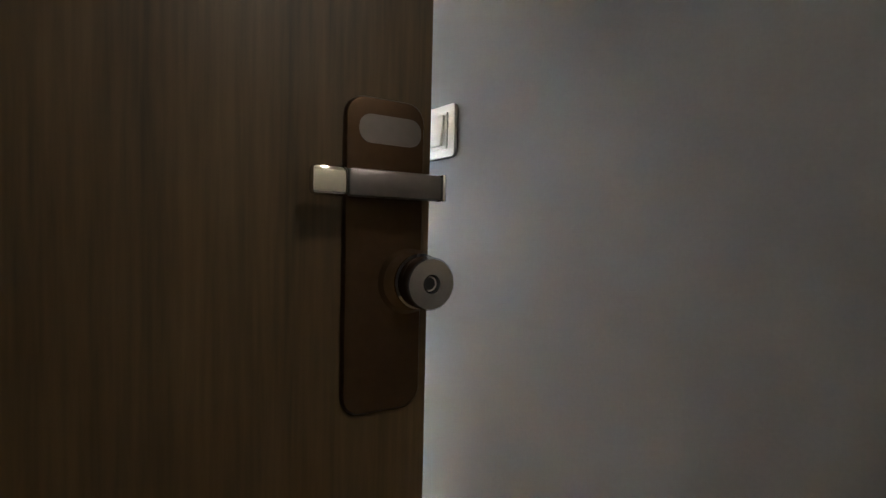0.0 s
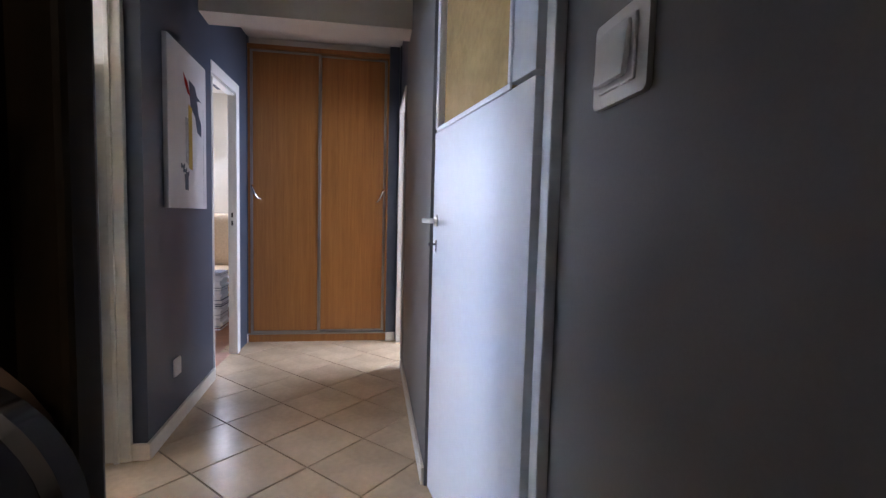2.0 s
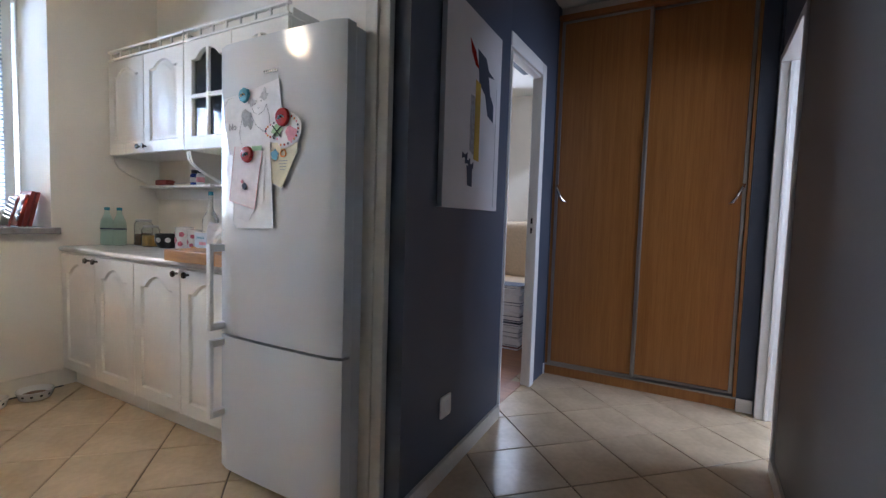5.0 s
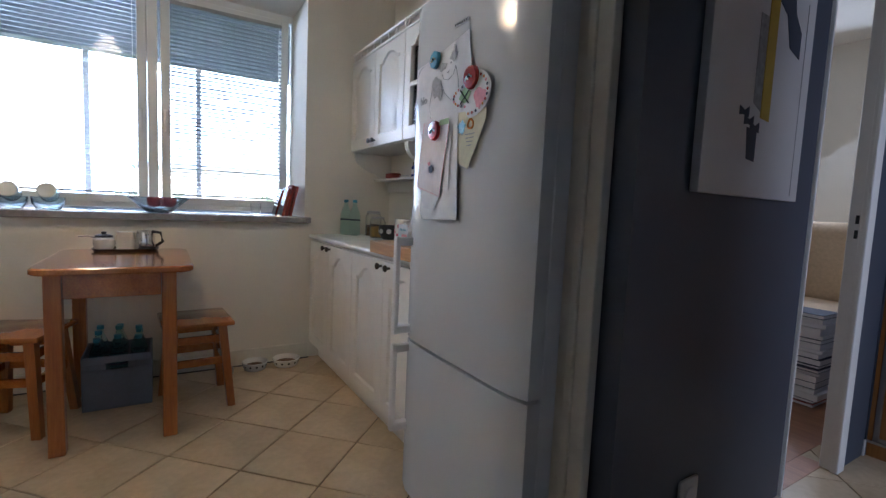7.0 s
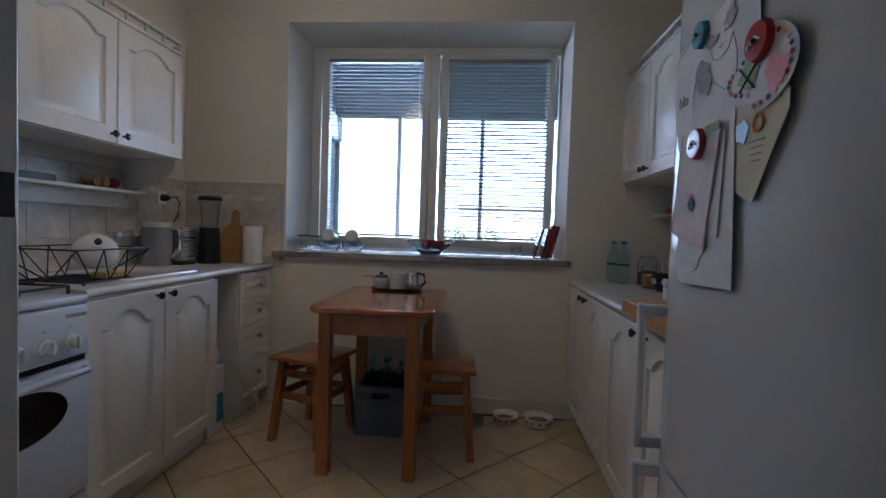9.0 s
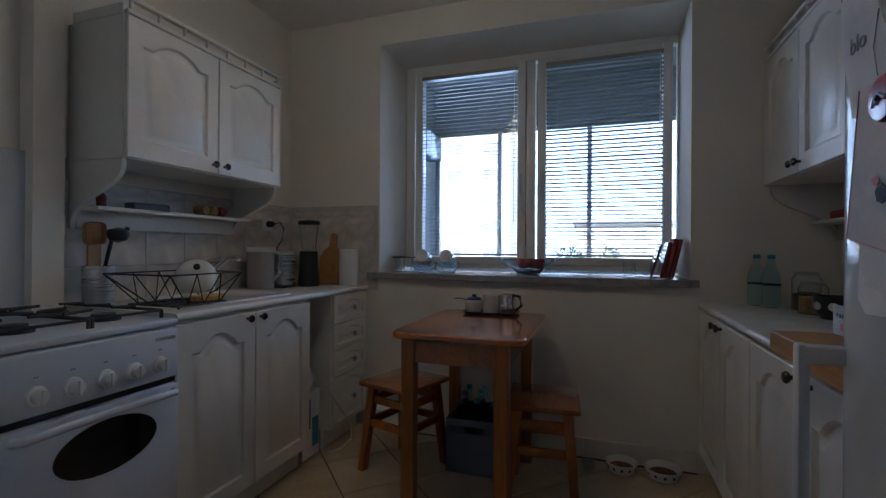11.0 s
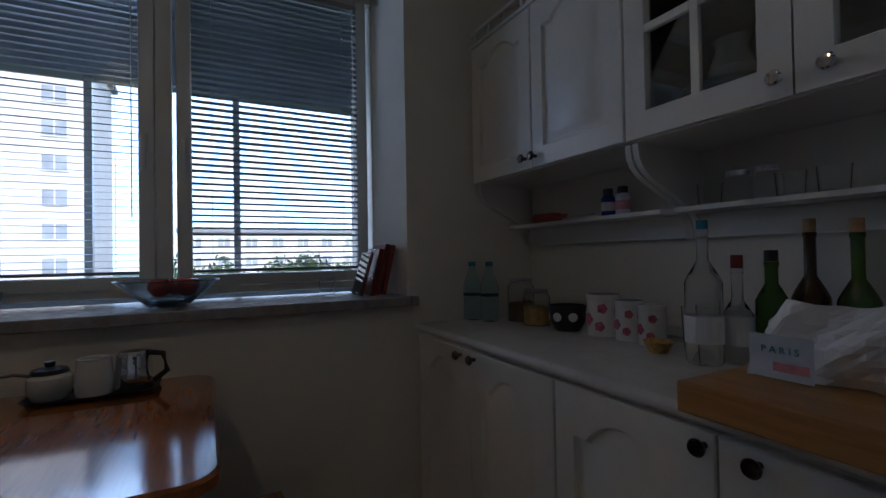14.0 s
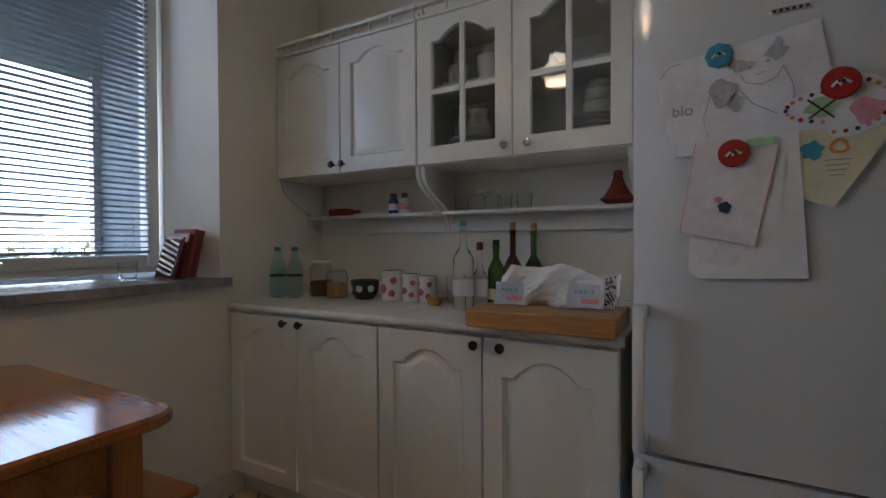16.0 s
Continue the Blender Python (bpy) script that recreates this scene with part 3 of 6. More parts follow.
def blind(y0, y1, slope):
    ob = thing("venetian_blind", (-2.75, (y0 + y1) / 2, 1.04), "grey aluminium venetian blind lowered over the pane", "blind", "kitchen blinds")
    part("headrail", B(-2.775, -2.748, y0, y1, 2.214, 2.238, 0.002), M_ALU, ob)
    part("bottom_rail", B(-2.772, -2.750, y0, y1, 1.042, 1.054, 0.002), M_SLAT, ob)
    bm = bmesh.new()
    w = 0.012
    tilt = radians(slope)
    rows = []
    for u in (-1.0, 0.0, 1.0):
        x = u * w * math.cos(tilt)
        z = u * w * math.sin(tilt) + 0.0016 * (1 - u * u)
        rows.append([bm.verts.new((x, -(y1 - y0) / 2, z)), bm.verts.new((x, (y1 - y0) / 2, z))])
    for a, b in zip(rows, rows[1:]):
        bm.faces.new((a[0], a[1], b[1], b[0]))
    geo = bmesh.ops.extrude_face_region(bm, geom=bm.faces[:])
    bmesh.ops.translate(bm, vec=(0, 0, -0.0005), verts=[v for v in geo["geom"] if isinstance(v, bmesh.types.BMVert)])
    me = bpy.data.meshes.new("slat")
    bmesh.ops.recalc_face_normals(bm, faces=bm.faces)
    bm.to_mesh(me)
    bm.free()
    me.materials.append(M_SLAT)
    n = 47
    for i in range(n):
        s = new("slat", me)
        s.parent = ob
        s.location = (-0.002, random.uniform(-0.001, 0.001), 0.028 + i * (1.140 / (n - 1)))
        s.rotation_euler = (0, random.uniform(-0.05, 0.05), 0)
    for y in (y0 + 0.07, y1 - 0.07):
        part("ladder_cord", T([(-2.7485, y, 1.045), (-2.7485, y, 2.215)], 0.0011, 5), M_SLAT, ob)
    part("pull_cord", T([(-2.742, y1 - 0.02, 1.25), (-2.742, y1 - 0.02, 2.215)], 0.0022, 6), M_PVC, ob)
    return ob


blind(-1.594, -0.947, -6)
blind(-0.772, -0.110, 14)

# ---- loggia and outdoors ----
structure("loggia_floor", B(-4.2, -2.86, -2.15, 0.55, -0.2, -0.02), M_CONC, "grey concrete loggia floor")
structure("loggia_ceiling", B(-4.2, -2.86, -2.15, 0.55, 2.60, 2.75), M_CONC, "grey concrete loggia ceiling")
structure("loggia_wall_left", B(-4.2, -2.86, -2.30, -1.96, -0.2, 2.75), M_CONC, "grey rendered loggia side wall")
structure("loggia_wall_right", B(-4.2, -2.86, 0.30, 0.60, -0.2, 2.75), M_CONC, "grey rendered loggia side wall")
structure("loggia_parapet", B(-4.2, -4.06, -1.96, 0.30, -0.2, 0.92), M_CONC, "grey rendered loggia parapet")
gl = new("loggia_glazing")
gl.location = (-4.1, -0.85, 0.92)
tagged(gl, "dark framed loggia glazing below a deep header", "", "", "structure")
part("header", B(-4.16, -4.02, -1.96, 0.30, 2.18, 2.60, 0.004), M_CONC, gl)
part("sill_bar", B(-4.13, -4.03, -1.96, 0.30, 0.921, 0.96, 0.004), M_ALU, gl)
for y in (-1.94, -1.335, -0.54, 0.27):
    part("mullion", B(-4.11, -4.05, y - 0.02, y + 0.02, 0.961, 2.179, 0.003), M_ALU, gl)
lamp_box = thing("wall_box", (-3.6, -1.90, 1.95), "grey plastic box mounted high on the loggia wall", "wall box")
part("housing", B(-3.85, -3.45, -1.959, -1.83, 1.88, 2.10, 0.02), M_CRATE, lamp_box)

structure("ground", B(-900, -6, -700, 700, -9.2, -9.0), M_LAWN, "mown lawn below the block")


def block(name, x, y0, y1, z0, z1, depth, cols, rows, label):
    ob = thing(name, (x, (y0 + y1) / 2, z0), label, "building")
    part("wall", B(x - depth, x, y0, y1, z0, z1), M_RENDERW, ob)
    part("roof", B(x - depth - 0.5, x + 0.5, y0 - 0.5, y1 + 0.5, z1, z1 + 0.6, 0.05), M_CONC, ob)
    dy, dz = (y1 - y0) / cols, (z1 - z0) / rows
    for i in range(cols):
        for j in range(rows):
            yc, zc = y0 + dy * (i + 0.5), z0 + dz * (j + 0.5)
            w = part("window", B(x + 0.005, x + 0.09, yc - 0.95, yc + 0.95, zc - 0.75, zc + 0.75, 0.02), M_PVC, ob)
            part("pane", B(x + 0.091, x + 0.11, yc - 0.8, yc - 0.06, zc - 0.62, zc + 0.62), M_FACGLASS, w)
            part("pane", B(x + 0.091, x + 0.11, yc + 0.06, yc + 0.8, zc - 0.62, zc + 0.62), M_FACGLASS, w)
    return ob


block("apartment_building", -48, -34, -9.5, -9.0, 19, 12, 6, 10, "tall pale rendered apartment building across the lawn")
structure("backdrop", B(-430, -429, -700, 700, -9.0, 330), M_HAZE, "bright hazy sky in the distance")
block("apartment_block", -75, -4, 26, -9.0, 5, 12, 8, 5, "long low pale apartment block in the distance")


def tree(x, y, h, seed):
    rnd = random.Random(seed)
    ob = thing("tree", (x, y, -9.0), "leafy green tree on the lawn", "tree", "trees outside")
    tr = bmesh.new()
    lathe(tr, ((0.28, 0), (0.20, h * 0.25), (0.14, h * 0.5), (0.05, h * 0.85), (0.0, h * 0.9)), x, y, -9.0, 10)
    for k in range(6):
        a = k * 1.05 + rnd.random()
        z = -9 + h * (0.35 + 0.07 * k)
        tube(tr, [(x, y, z), (x + math.cos(a) * h * 0.12, y + math.sin(a) * h * 0.12, z + h * 0.08), (x + math.cos(a) * h * 0.2, y + math.sin(a) * h * 0.2, z + h * 0.18)], 0.06, 6)
    part("trunk", tr, M_BARK, ob)
    vs, fs = [], []
    for k in range(1500):
        a, u = rnd.uniform(0, 6.283), rnd.uniform(-1, 1)
        r = h * 0.27 * rnd.random() ** 0.4 * (0.75 + 0.35 * math.sin(3 * a + seed) * math.cos(2.2 * u))
        c = Vector((x + r * math.cos(a) * math.sqrt(1 - u * u), y + r * math.sin(a) * math.sqrt(1 - u * u), -9 + h * 0.66 + r * u * 1.15))
        q = Euler((rnd.uniform(0, 3), rnd.uniform(0, 3), rnd.uniform(0, 3))).to_matrix()
        s = rnd.uniform(0.14, 0.34)
        i = len(vs)
        vs += [tuple(c + q @ Vector(p)) for p in ((-s, 0, 0), (0, -s * 0.5, 0.05), (s, 0, 0), (0, s * 0.5, 0.05))]
        fs.append((i, i + 1, i + 2, i + 3))
    me = bpy.data.meshes.new("crown")
    me.from_pydata(vs, [], fs)
    me.materials.append(M_LEAF)
    cr = new("crown", me)
    cr.parent = ob
    cr.matrix_parent_inverse = Matrix.Translation(ob.location).inverted()


for x, y, h, s in ((-34, 3.5, 10.9, 3), (-40, 9.0, 11.3, 5), (-30, -1.5, 10.2, 8), (-45, 0.5, 12.0, 11), (-46, 5.5, 12.1, 27), (-52, -3.5, 12.3, 29), (-56, 10.0, 12.8, 31), (-36, -8.5, 9.3, 13), (-38, 14.5, 12.2, 17), (-43, 20.5, 12.8, 19), (-36, 8.2, 11.4, 21), (-47, 27.0, 12.5, 23), (-48, 14.0, 11.8, 25)):
    tree(x, y, h * 0.92, s)

# ---- entrance door ----
DE, DA = Vector((0.909, -1.956)), radians(-8.97)
DU, DN = Vector((math.cos(DA), math.sin(DA))), Vector((math.sin(DA), -math.cos(DA)))
hinge = DE - DU * 0.86
DM = Matrix.Translation((hinge.x, hinge.y, 0)) @ Matrix.Rotation(DA, 4, "Z")
# local: x along the leaf from the hinge, face towards -y
door = new("door_1")
door.location = (hinge.x, hinge.y, 0)
tagged(door, "brown wood-veneered entrance door standing ajar", "", "", "structure")


def on_door(name, bm, material, parent, label="", smooth=False):
    return part(name, moved(bm, DM), material, parent, label, smooth)


leaf = B(0, 0.86, 0, 0.012, 0.012, 2.03, 0.002)
box(leaf, 0.01, 0.832, 0.0125, 0.045, 0.012, 2.015, 0.002)
on_door("leaf", leaf, M_OAK, door, "rebated wood-veneered leaf")
PX0, PX1, PZ0, PZ1 = 0.750, 0.847, 0.873, 1.234
plate_outline = round_rect(PX0, PX1, PZ0, PZ1, 0.022)
bm = bmesh.new()
big, small, flat = plate_outline, shrink(plate_outline, 0.002), shrink(plate_outline, 0.006)
loft(bm, [[(x, 0.0, z) for x, z in big], [(x, -0.005, z) for x, z in big], [(x, -0.0085, z) for x, z in small], [(x, -0.0095, z) for x, z in flat]])
plate = on_door("lock_plate", bm, M_BRONZE, door, "bronze coloured lock plate", True)
on_door("badge", P(round_rect(PX0 + 0.015, PX1 - 0.006, PZ1 - 0.052, PZ1 - 0.020, 0.014), "y", -0.0105, -0.009), M_LEVER, plate)
CYL = Matrix.Translation((0.841, 0, 1.025)) @ Matrix.Rotation(radians(90), 4, "X")
on_door("boss", moved(L(((0.0, 0.0085), (0.040, 0.0085), (0.034, 0.014), (0.0, 0.015)), 0, 0, 0, 32), Matrix.Translation((-0.012, 0, 0)) @ CYL), M_BRONZE, plate, "", True)
on_door("lock_cylinder", moved(L(((0.0, 0.012), (0.033, 0.012), (0.033, 0.018), (0.0305, 0.020), (0.0305, 0.043), (0.0285, 0.0455), (0.011, 0.0455), (0.009, 0.040), (0.0, 0.038)), 0, 0, 0, 40), CYL), M_DARKCHROME, plate, "polished chrome cylinder guard", True)
on_door("keyhole", moved(L(((0.0, 0.0), (0.008, 0.0), (0.0, 0.0006)), 0, 0, 0.0395, 16), CYL), M_BLACK, plate)
lev = B(0.741, 0.850, -0.050, -0.034, 1.119, 1.148, 0.005)
box(lev, 0.822, 0.842, -0.035, -0.008, 1.122, 1.145, 0.004)
lever = on_door("lever", lev, M_LEVER, door, "grey metal lever with chrome tip", True)
on_door("lever_tip", B(0.704, 0.7430, -0.0505, -0.0335, 1.1185, 1.1485, 0.0055), M_CHROME, lever, "chrome tip", True)
on_door("lever_end", B(0.8495, 0.8545, -0.0505, -0.0335, 1.1185, 1.1485, 0.001), M_CHROME, lever, "", True)
for z in (0.25, 1.02, 1.80):
    on_door("hinge", moved(L(((0.0, 0), (0.009, 0.001), (0.009, 0.109), (0.0, 0.11)), 0, 0, 0, 12), Matrix.Translation((-0.008, 0.022, z))), M_LEVER, door, "", True)

# ---- bathroom door ----
BA = math.atan2(-0.260 - -1.092, 1.205 - 1.330)
BM = Matrix.Translation((1.330, -1.092, 0)) @ Matrix.Rotation(BA, 4, "Z")
bath = new("door_2")
bath.location = (1.330, -1.092, 0)
tagged(bath, "white painted door with amber frosted upper pane, slightly open", "", "", "structure")


def on_bath(name, bm, material, parent, label="", smooth=False):
    return part(name, moved(bm, BM), material, parent, label, smooth)


W2 = 0.780
lf = B(0, W2, -0.04, 0, 0.012, 1.409, 0.002)
box(lf, 0, 0.13, -0.04, 0, 1.422, 2.03, 0.002)
box(lf, W2 - 0.055, W2, -0.04, 0, 1.422, 2.03, 0.002)
box(lf, 0.131, W2 - 0.056, -0.04, 0, 1.90, 2.03, 0.002)
on_bath("leaf", lf, M_DOORW, bath)
on_bath("pane", B(0.13, W2 - 0.055, -0.024, -0.018, 1.422, 1.90), M_FROST, bath, "amber patterned frosted glass")
bead = bmesh.new()
for y0, y1 in ((0.0003, 0.007),):
    box(bead, 0.115, W2 - 0.040, y0, y1, 1.406, 1.422, 0.002)
    box(bead, 0.115, 0.130, y0, y1, 1.4225, 1.90, 0.002)
    box(bead, W2 - 0.055, W2 - 0.040, y0, y1, 1.4225, 1.90, 0.002)
on_bath("glazing_bead", bead, M_DOORW, bath)
hd = B(W2 - 0.065, W2 - 0.035, 0.0005, 0.008, 1.055, 1.100, 0.004)
box(hd, W2 - 0.058, W2 - 0.042, 0.006, 0.05, 1.070, 1.086, 0.003)
box(hd, W2 - 0.155, W2 - 0.04, 0.042, 0.058, 1.069, 1.087, 0.005)
on_bath("handle", hd, M_WHITE, bath, "white plastic lever handle", True)
kh = B(W2 - 0.056, W2 - 0.044, 0.0005, 0.004, 0.960, 1.005, 0.003)
box(kh, W2 - 0.054, W2 - 0.046, 0.003, 0.030, 0.985, 0.993, 0.002)
box(kh, W2 - 0.060, W2 - 0.040, 0.024, 0.034, 0.983, 0.995, 0.002)
on_bath("key", kh, M_LEVER, bath, "dark key in the keyhole")

# ---- wardrobe ----
wr = thing("wardrobe", (0.565, 2.2, 0), "built-in cherry veneer wardrobe with two sliding doors", "wardrobe")
part("plinth", B(-0.029, 1.108, 1.905, 2.54, 0.0, 0.062, 0.003), M_WARD, wr)
part("top_board", B(-0.029, 1.108, 1.885, 2.54, 2.40, 2.435, 0.003), M_WARD, wr)
part("top_fascia", B(-0.029, 1.108, 1.94, 2.54, 2.4355, CEIL - 0.002), M_CEIL, wr)
part("bottom_track", B(-0.029, 1.108, 1.900, 1.96, 0.0625, 0.075, 0.002), M_ALU, wr)
part("side_panel", B(-0.029, -0.012, 1.90, 2.54, 0.0755, 2.3995, 0.002), M_WARD, wr)
part("side_panel", B(1.091, 1.108, 1.90, 2.54, 0.0755, 2.3995, 0.002), M_WARD, wr)
for k, (x0, x1, y) in enumerate(((-0.010, 0.548, 1.905), (0.531, 1.089, 1.936))):
    dr = part("sliding_door", B(x0 + 0.02, x1 - 0.02, y, y + 0.012, 0.095, 2.38, 0.001), M_WARD, wr)
    for a, b in ((x0, x0 + 0.0195), (x1 - 0.0195, x1)):
        part("stile", B(a, b, y - 0.006, y + 0.018, 0.078, 2.395, 0.003), M_ALU, dr)
    part("rail", B(x0 + 0.02, x1 - 0.02, y - 0.006, y + 0.018, 0.078, 0.0945, 0.003), M_ALU, dr)
    part("rail", B(x0 + 0.02, x1 - 0.02, y - 0.006, y + 0.018, 2.3805, 2.395, 0.003), M_ALU, dr)
    hx, sgn = ((x0 + 0.012, 1) if k == 0 else (x1 - 0.012, -1))
    part("handle", T([(hx, y - 0.006, 1.31), (hx + sgn * 0.01, y - 0.03, 1.29), (hx + sgn * 0.03, y - 0.04, 1.24), (hx + sgn * 0.05, y - 0.03, 1.205), (hx + sgn * 0.065, y - 0.004, 1.20)], 0.009, 10), M_CHROME, dr, "curved chrome handle", True)

# ---- hall things ----


def wx(y):
    """Face of the hall's west wall at y."""
    return 0.025 - 0.05 * (y - 0.04) / 0.99


po = thing("wall_art", (0.03, 0.55, 1.12), "large white canvas with abstract navy and yellow figure", "wall art")
PA = math.atan2(wx(0.84) - wx(0.255), 0.585)
PM = Matrix.Translation((wx(0.255) + 0.0015, 0.255, 1.102)) @ Matrix.Rotation(-PA, 4, "Z")
PW, PH = 0.585, 0.806


def on_art(name, bm, material, label=""):
    return part(name, moved(bm, PM), material, po, label)


on_art("canvas", B(0, 0.022, 0, PW, 0, PH, 0.002), M_POSTER)


def art(outline, depth, material, label):
    on_art("shape", P([((u + 0.06) * PW, (1 - v) * PH) for u, v in outline], "x", 0.0225, 0.0225 + depth), material, label)


art([(0.30, 0.15), (0.40, 0.19), (0.47, 0.27), (0.40, 0.26), (0.33, 0.21)], 0.001, M_RED, "dark red shape")
art([(0.44, 0.17), (0.60, 0.185), (0.66, 0.24), (0.78, 0.26), (0.66, 0.27), (0.70, 0.36), (0.78, 0.41), (0.78, 0.50), (0.66, 0.48), (0.60, 0.38), (0.48, 0.34)], 0.001, M_NAVY, "navy figure")
art([(0.42, 0.33), (0.51, 0.34), (0.51, 0.745), (0.42, 0.74)], 0.0016, M_YELLOW, "yellow bar")
art([(0.34, 0.42), (0.415, 0.42), (0.415, 0.72), (0.34, 0.70)], 0.001, M_PENCIL, "grey bar")
for u, v in ((0.22, 0.72), (0.27, 0.745), (0.33, 0.76)):
    art([(u, v), (u + 0.05, v + 0.01), (u + 0.09, v - 0.005), (u + 0.09, v + 0.03), (u + 0.04, v + 0.025), (u, v + 0.03)], 0.001, M_NAVY, "small navy mark")
art([(0.30, 0.78), (0.40, 0.785), (0.40, 0.885), (0.32, 0.88)], 0.001, M_NAVY, "small navy block")
art([(0.84, 0.30), (0.846, 0.30), (0.846, 0.98), (0.84, 0.98)], 0.0006, M_PENCIL, "thin grey line")

so = thing("power_socket", (wx(0.37), 0.377, 0.30), "white double wall socket", "socket")
sm = B(wx(0.37) + 0.0005, wx(0.37) + 0.012, 0.334, 0.420, 0.255, 0.345, 0.008)
part("plate", sm, M_WHITE, so, "", True)
part("insert", moved(L(((0.0, 0), (0.024, 0), (0.022, 0.004), (0.0, 0.004)), 0, 0, 0, 20), Matrix.Translation((wx(0.37) + 0.012, 0.377, 0.30)) @ Matrix.Rotation(radians(90), 4, "Y")), M_PAPER2, so, "", True)

sw = thing("light_switch", (1.374, -1.380, 1.355), "white rocker light switch on the grey wall", "light switch")
part("plate", P([(a, b) for a, b in round_rect(-1.460, -1.300, 1.285, 1.427, 0.012)], "x", 1.365, 1.3745), M_WHITE, sw)
part("surround", B(1.359, 1.3649, -1.434, -1.326, 1.306, 1.406, 0.003), M_WHITE, sw)
rk = B(1.348, 1.3585, -1.425, -1.335, 1.314, 1.398, 0.003)
bmesh.ops.rotate(rk, cent=(1.354, -1.38, 1.355), matrix=Matrix.Rotation(radians(6), 3, "Y"), verts=rk.verts)
part("rocker", rk, M_WHITE, sw, "", True)

# ---- rooms seen through the doorways ----
st = thing("book_stack", (-0.50, 2.42, 0), "tall stack of white and dark books on the floor", "books")
z = 0.0
rb = random.Random(4)
cols = (M_PAPER, M_PAPER2, M_BOOKR, M_PAPER, M_NAVY, M_PAPER, M_YELLOWP, M_PAPER2)
while z < 0.53:
    h = rb.uniform(0.018, 0.042)
    dx, dy = rb.uniform(-0.015, 0.015), rb.uniform(-0.015, 0.015)
    bk = part("book", B(-0.64 + dx, -0.36 + dx, 2.30 + dy, 2.52 + dy, z + 0.001, z + h - 0.001, 0.002), cols[rb.randrange(len(cols))], st)
    part("page_block", B(-0.635 + dx, -0.3595 + dx, 2.2995 + dy, 2.515 + dy, z + 0.005, z + h - 0.005), M_PAPER, bk)
    z += h
ac = thing("armchair", (-0.85, 3.3, 0), "beige upholstered armchair in the side room", "armchair")
part("seat", B(-1.25, -0.45, 2.95, 3.65, 0.12, 0.46, 0.05, 4), M_BEIGE, ac, "", True)
part("backrest", B(-1.25, -0.45, 3.55, 3.80, 0.40, 1.06, 0.09, 4), M_BEIGE, ac, "", True)
part("armrest", B(-1.36, -1.22, 2.95, 3.75, 0.12, 0.64, 0.05, 4), M_BEIGE, ac, "", True)
part("armrest", B(-0.48, -0.34, 2.95, 3.75, 0.12, 0.64, 0.05, 4), M_BEIGE, ac, "", True)
for lx in (-1.3, -0.4):
    for ly in (3.02, 3.68):
        part("leg", L(((0.0, 0), (0.018, 0), (0.024, 0.125), (0.0, 0.125)), lx, ly, 0, 12), M_SPOON, ac)

# ---- kitchen: north side ----


def knob(place, out, parent, material=None):
    return part("knob", knob_mesh(place, out), material or M_KNOB, parent, "dark bronze knob", True)


M_KNOB = surface("dark_bronze_knob", (0.10, 0.09, 0.08), 0.22, metal=1.0, scale=20, vary=0.2, bump=0.0)


def place_front(bm, x, y, z, facing):
    """Set a front built at the origin: facing -1 looks to -y with its left edge at x, +1 looks to +y with its right edge at x."""
    if facing < 0:
        return moved(bm, Matrix.Translation((x, y, z)))
    return moved(bm, Matrix.Translation((x, y, z)) @ Matrix.Rotation(math.pi, 4, "Z"))


def base_cabinet(x0, x1, yf, yb, ztop, facing, label, knobs):
    """Base unit with two raised-panel doors; yf is the carcass front."""
    ob = thing("base_cabinet", ((x0 + x1) / 2, (yf + yb) / 2, 0), label, "cabinet", "base cabinets")
    lo, hi = min(yf, yb), max(yf, yb)
    part("body", B(x0 + 0.001, x1 - 0.001, lo, hi, 0.10, ztop, 0.001), M_IVORY, ob)
    k = 0.045 * facing
    part("plinth", B(x0 + 0.001, x1 - 0.001, *sorted((yf - k, yf - k - 0.016 * facing)), 0.001, 0.0995), M_IVORY, ob)
    mid = (x0 + x1) / 2
    for a, b, kx in ((x0, mid, knobs[0]), (mid, x1, knobs[1])):
        w = b - a - 0.004
        f = panel_front(w, ztop - 0.116, side=0.062, low=0.06, top=0.055, rise=0.055)
        d = part("door", place_front(f, a + 0.002 if facing < 0 else b - 0.002, yf + 0.001 * facing, 0.108, facing), M_IVORY, ob, "", True)
        knob((kx, yf + 0.020 * facing, ztop - 0.030), (0, facing, 0), d)
    return ob


YF = 0.03
base_cabinet(-2.375, -1.592, YF, 0.565, 0.798, -1, "ivory two-door base cabinet with arched raised panels", (-2.038, -1.953))
base_cabinet(-1.590, -0.800, YF, 0.565, 0.798, -1, "ivory two-door base cabinet with arched raised panels", (-1.215, -1.129))


def worktop(name, x0, x1, yf, yb, facing, label, top=0.830):
    ob = thing(name, ((x0 + x1) / 2, (yf + yb) / 2, 0.80), label, "worktop")
    prof = []
    for i in range(7):
        a = radians(-90 + 180 * i / 6)
        prof.append((yf + facing * (-0.016 + 0.016 * math.cos(a)), top - 0.015 + 0.015 * math.sin(a)))
    prof += [(yb, top), (yb, top - 0.030)]
    return ob, prof


wt, prof = worktop("worktop", -2.378, -0.785, 0.0, 0.568, -1, "mottled cream laminate worktop with rounded edge")
part("slab", P(prof, "x", -2.378, -1.5925), M_TOP, wt, "", True)
part("slab", P(prof, "x", -1.5915, -0.785), M_TOP, wt, "", True)
part("joint_strip", B(-1.5924, -1.5916, 0.002, 0.568, 0.801, 0.8295), M_FRAME, wt)
part("upstand", B(-2.378, -0.785, 0.556, 0.5685, 0.8305, 0.862, 0.003), M_TOP, wt)


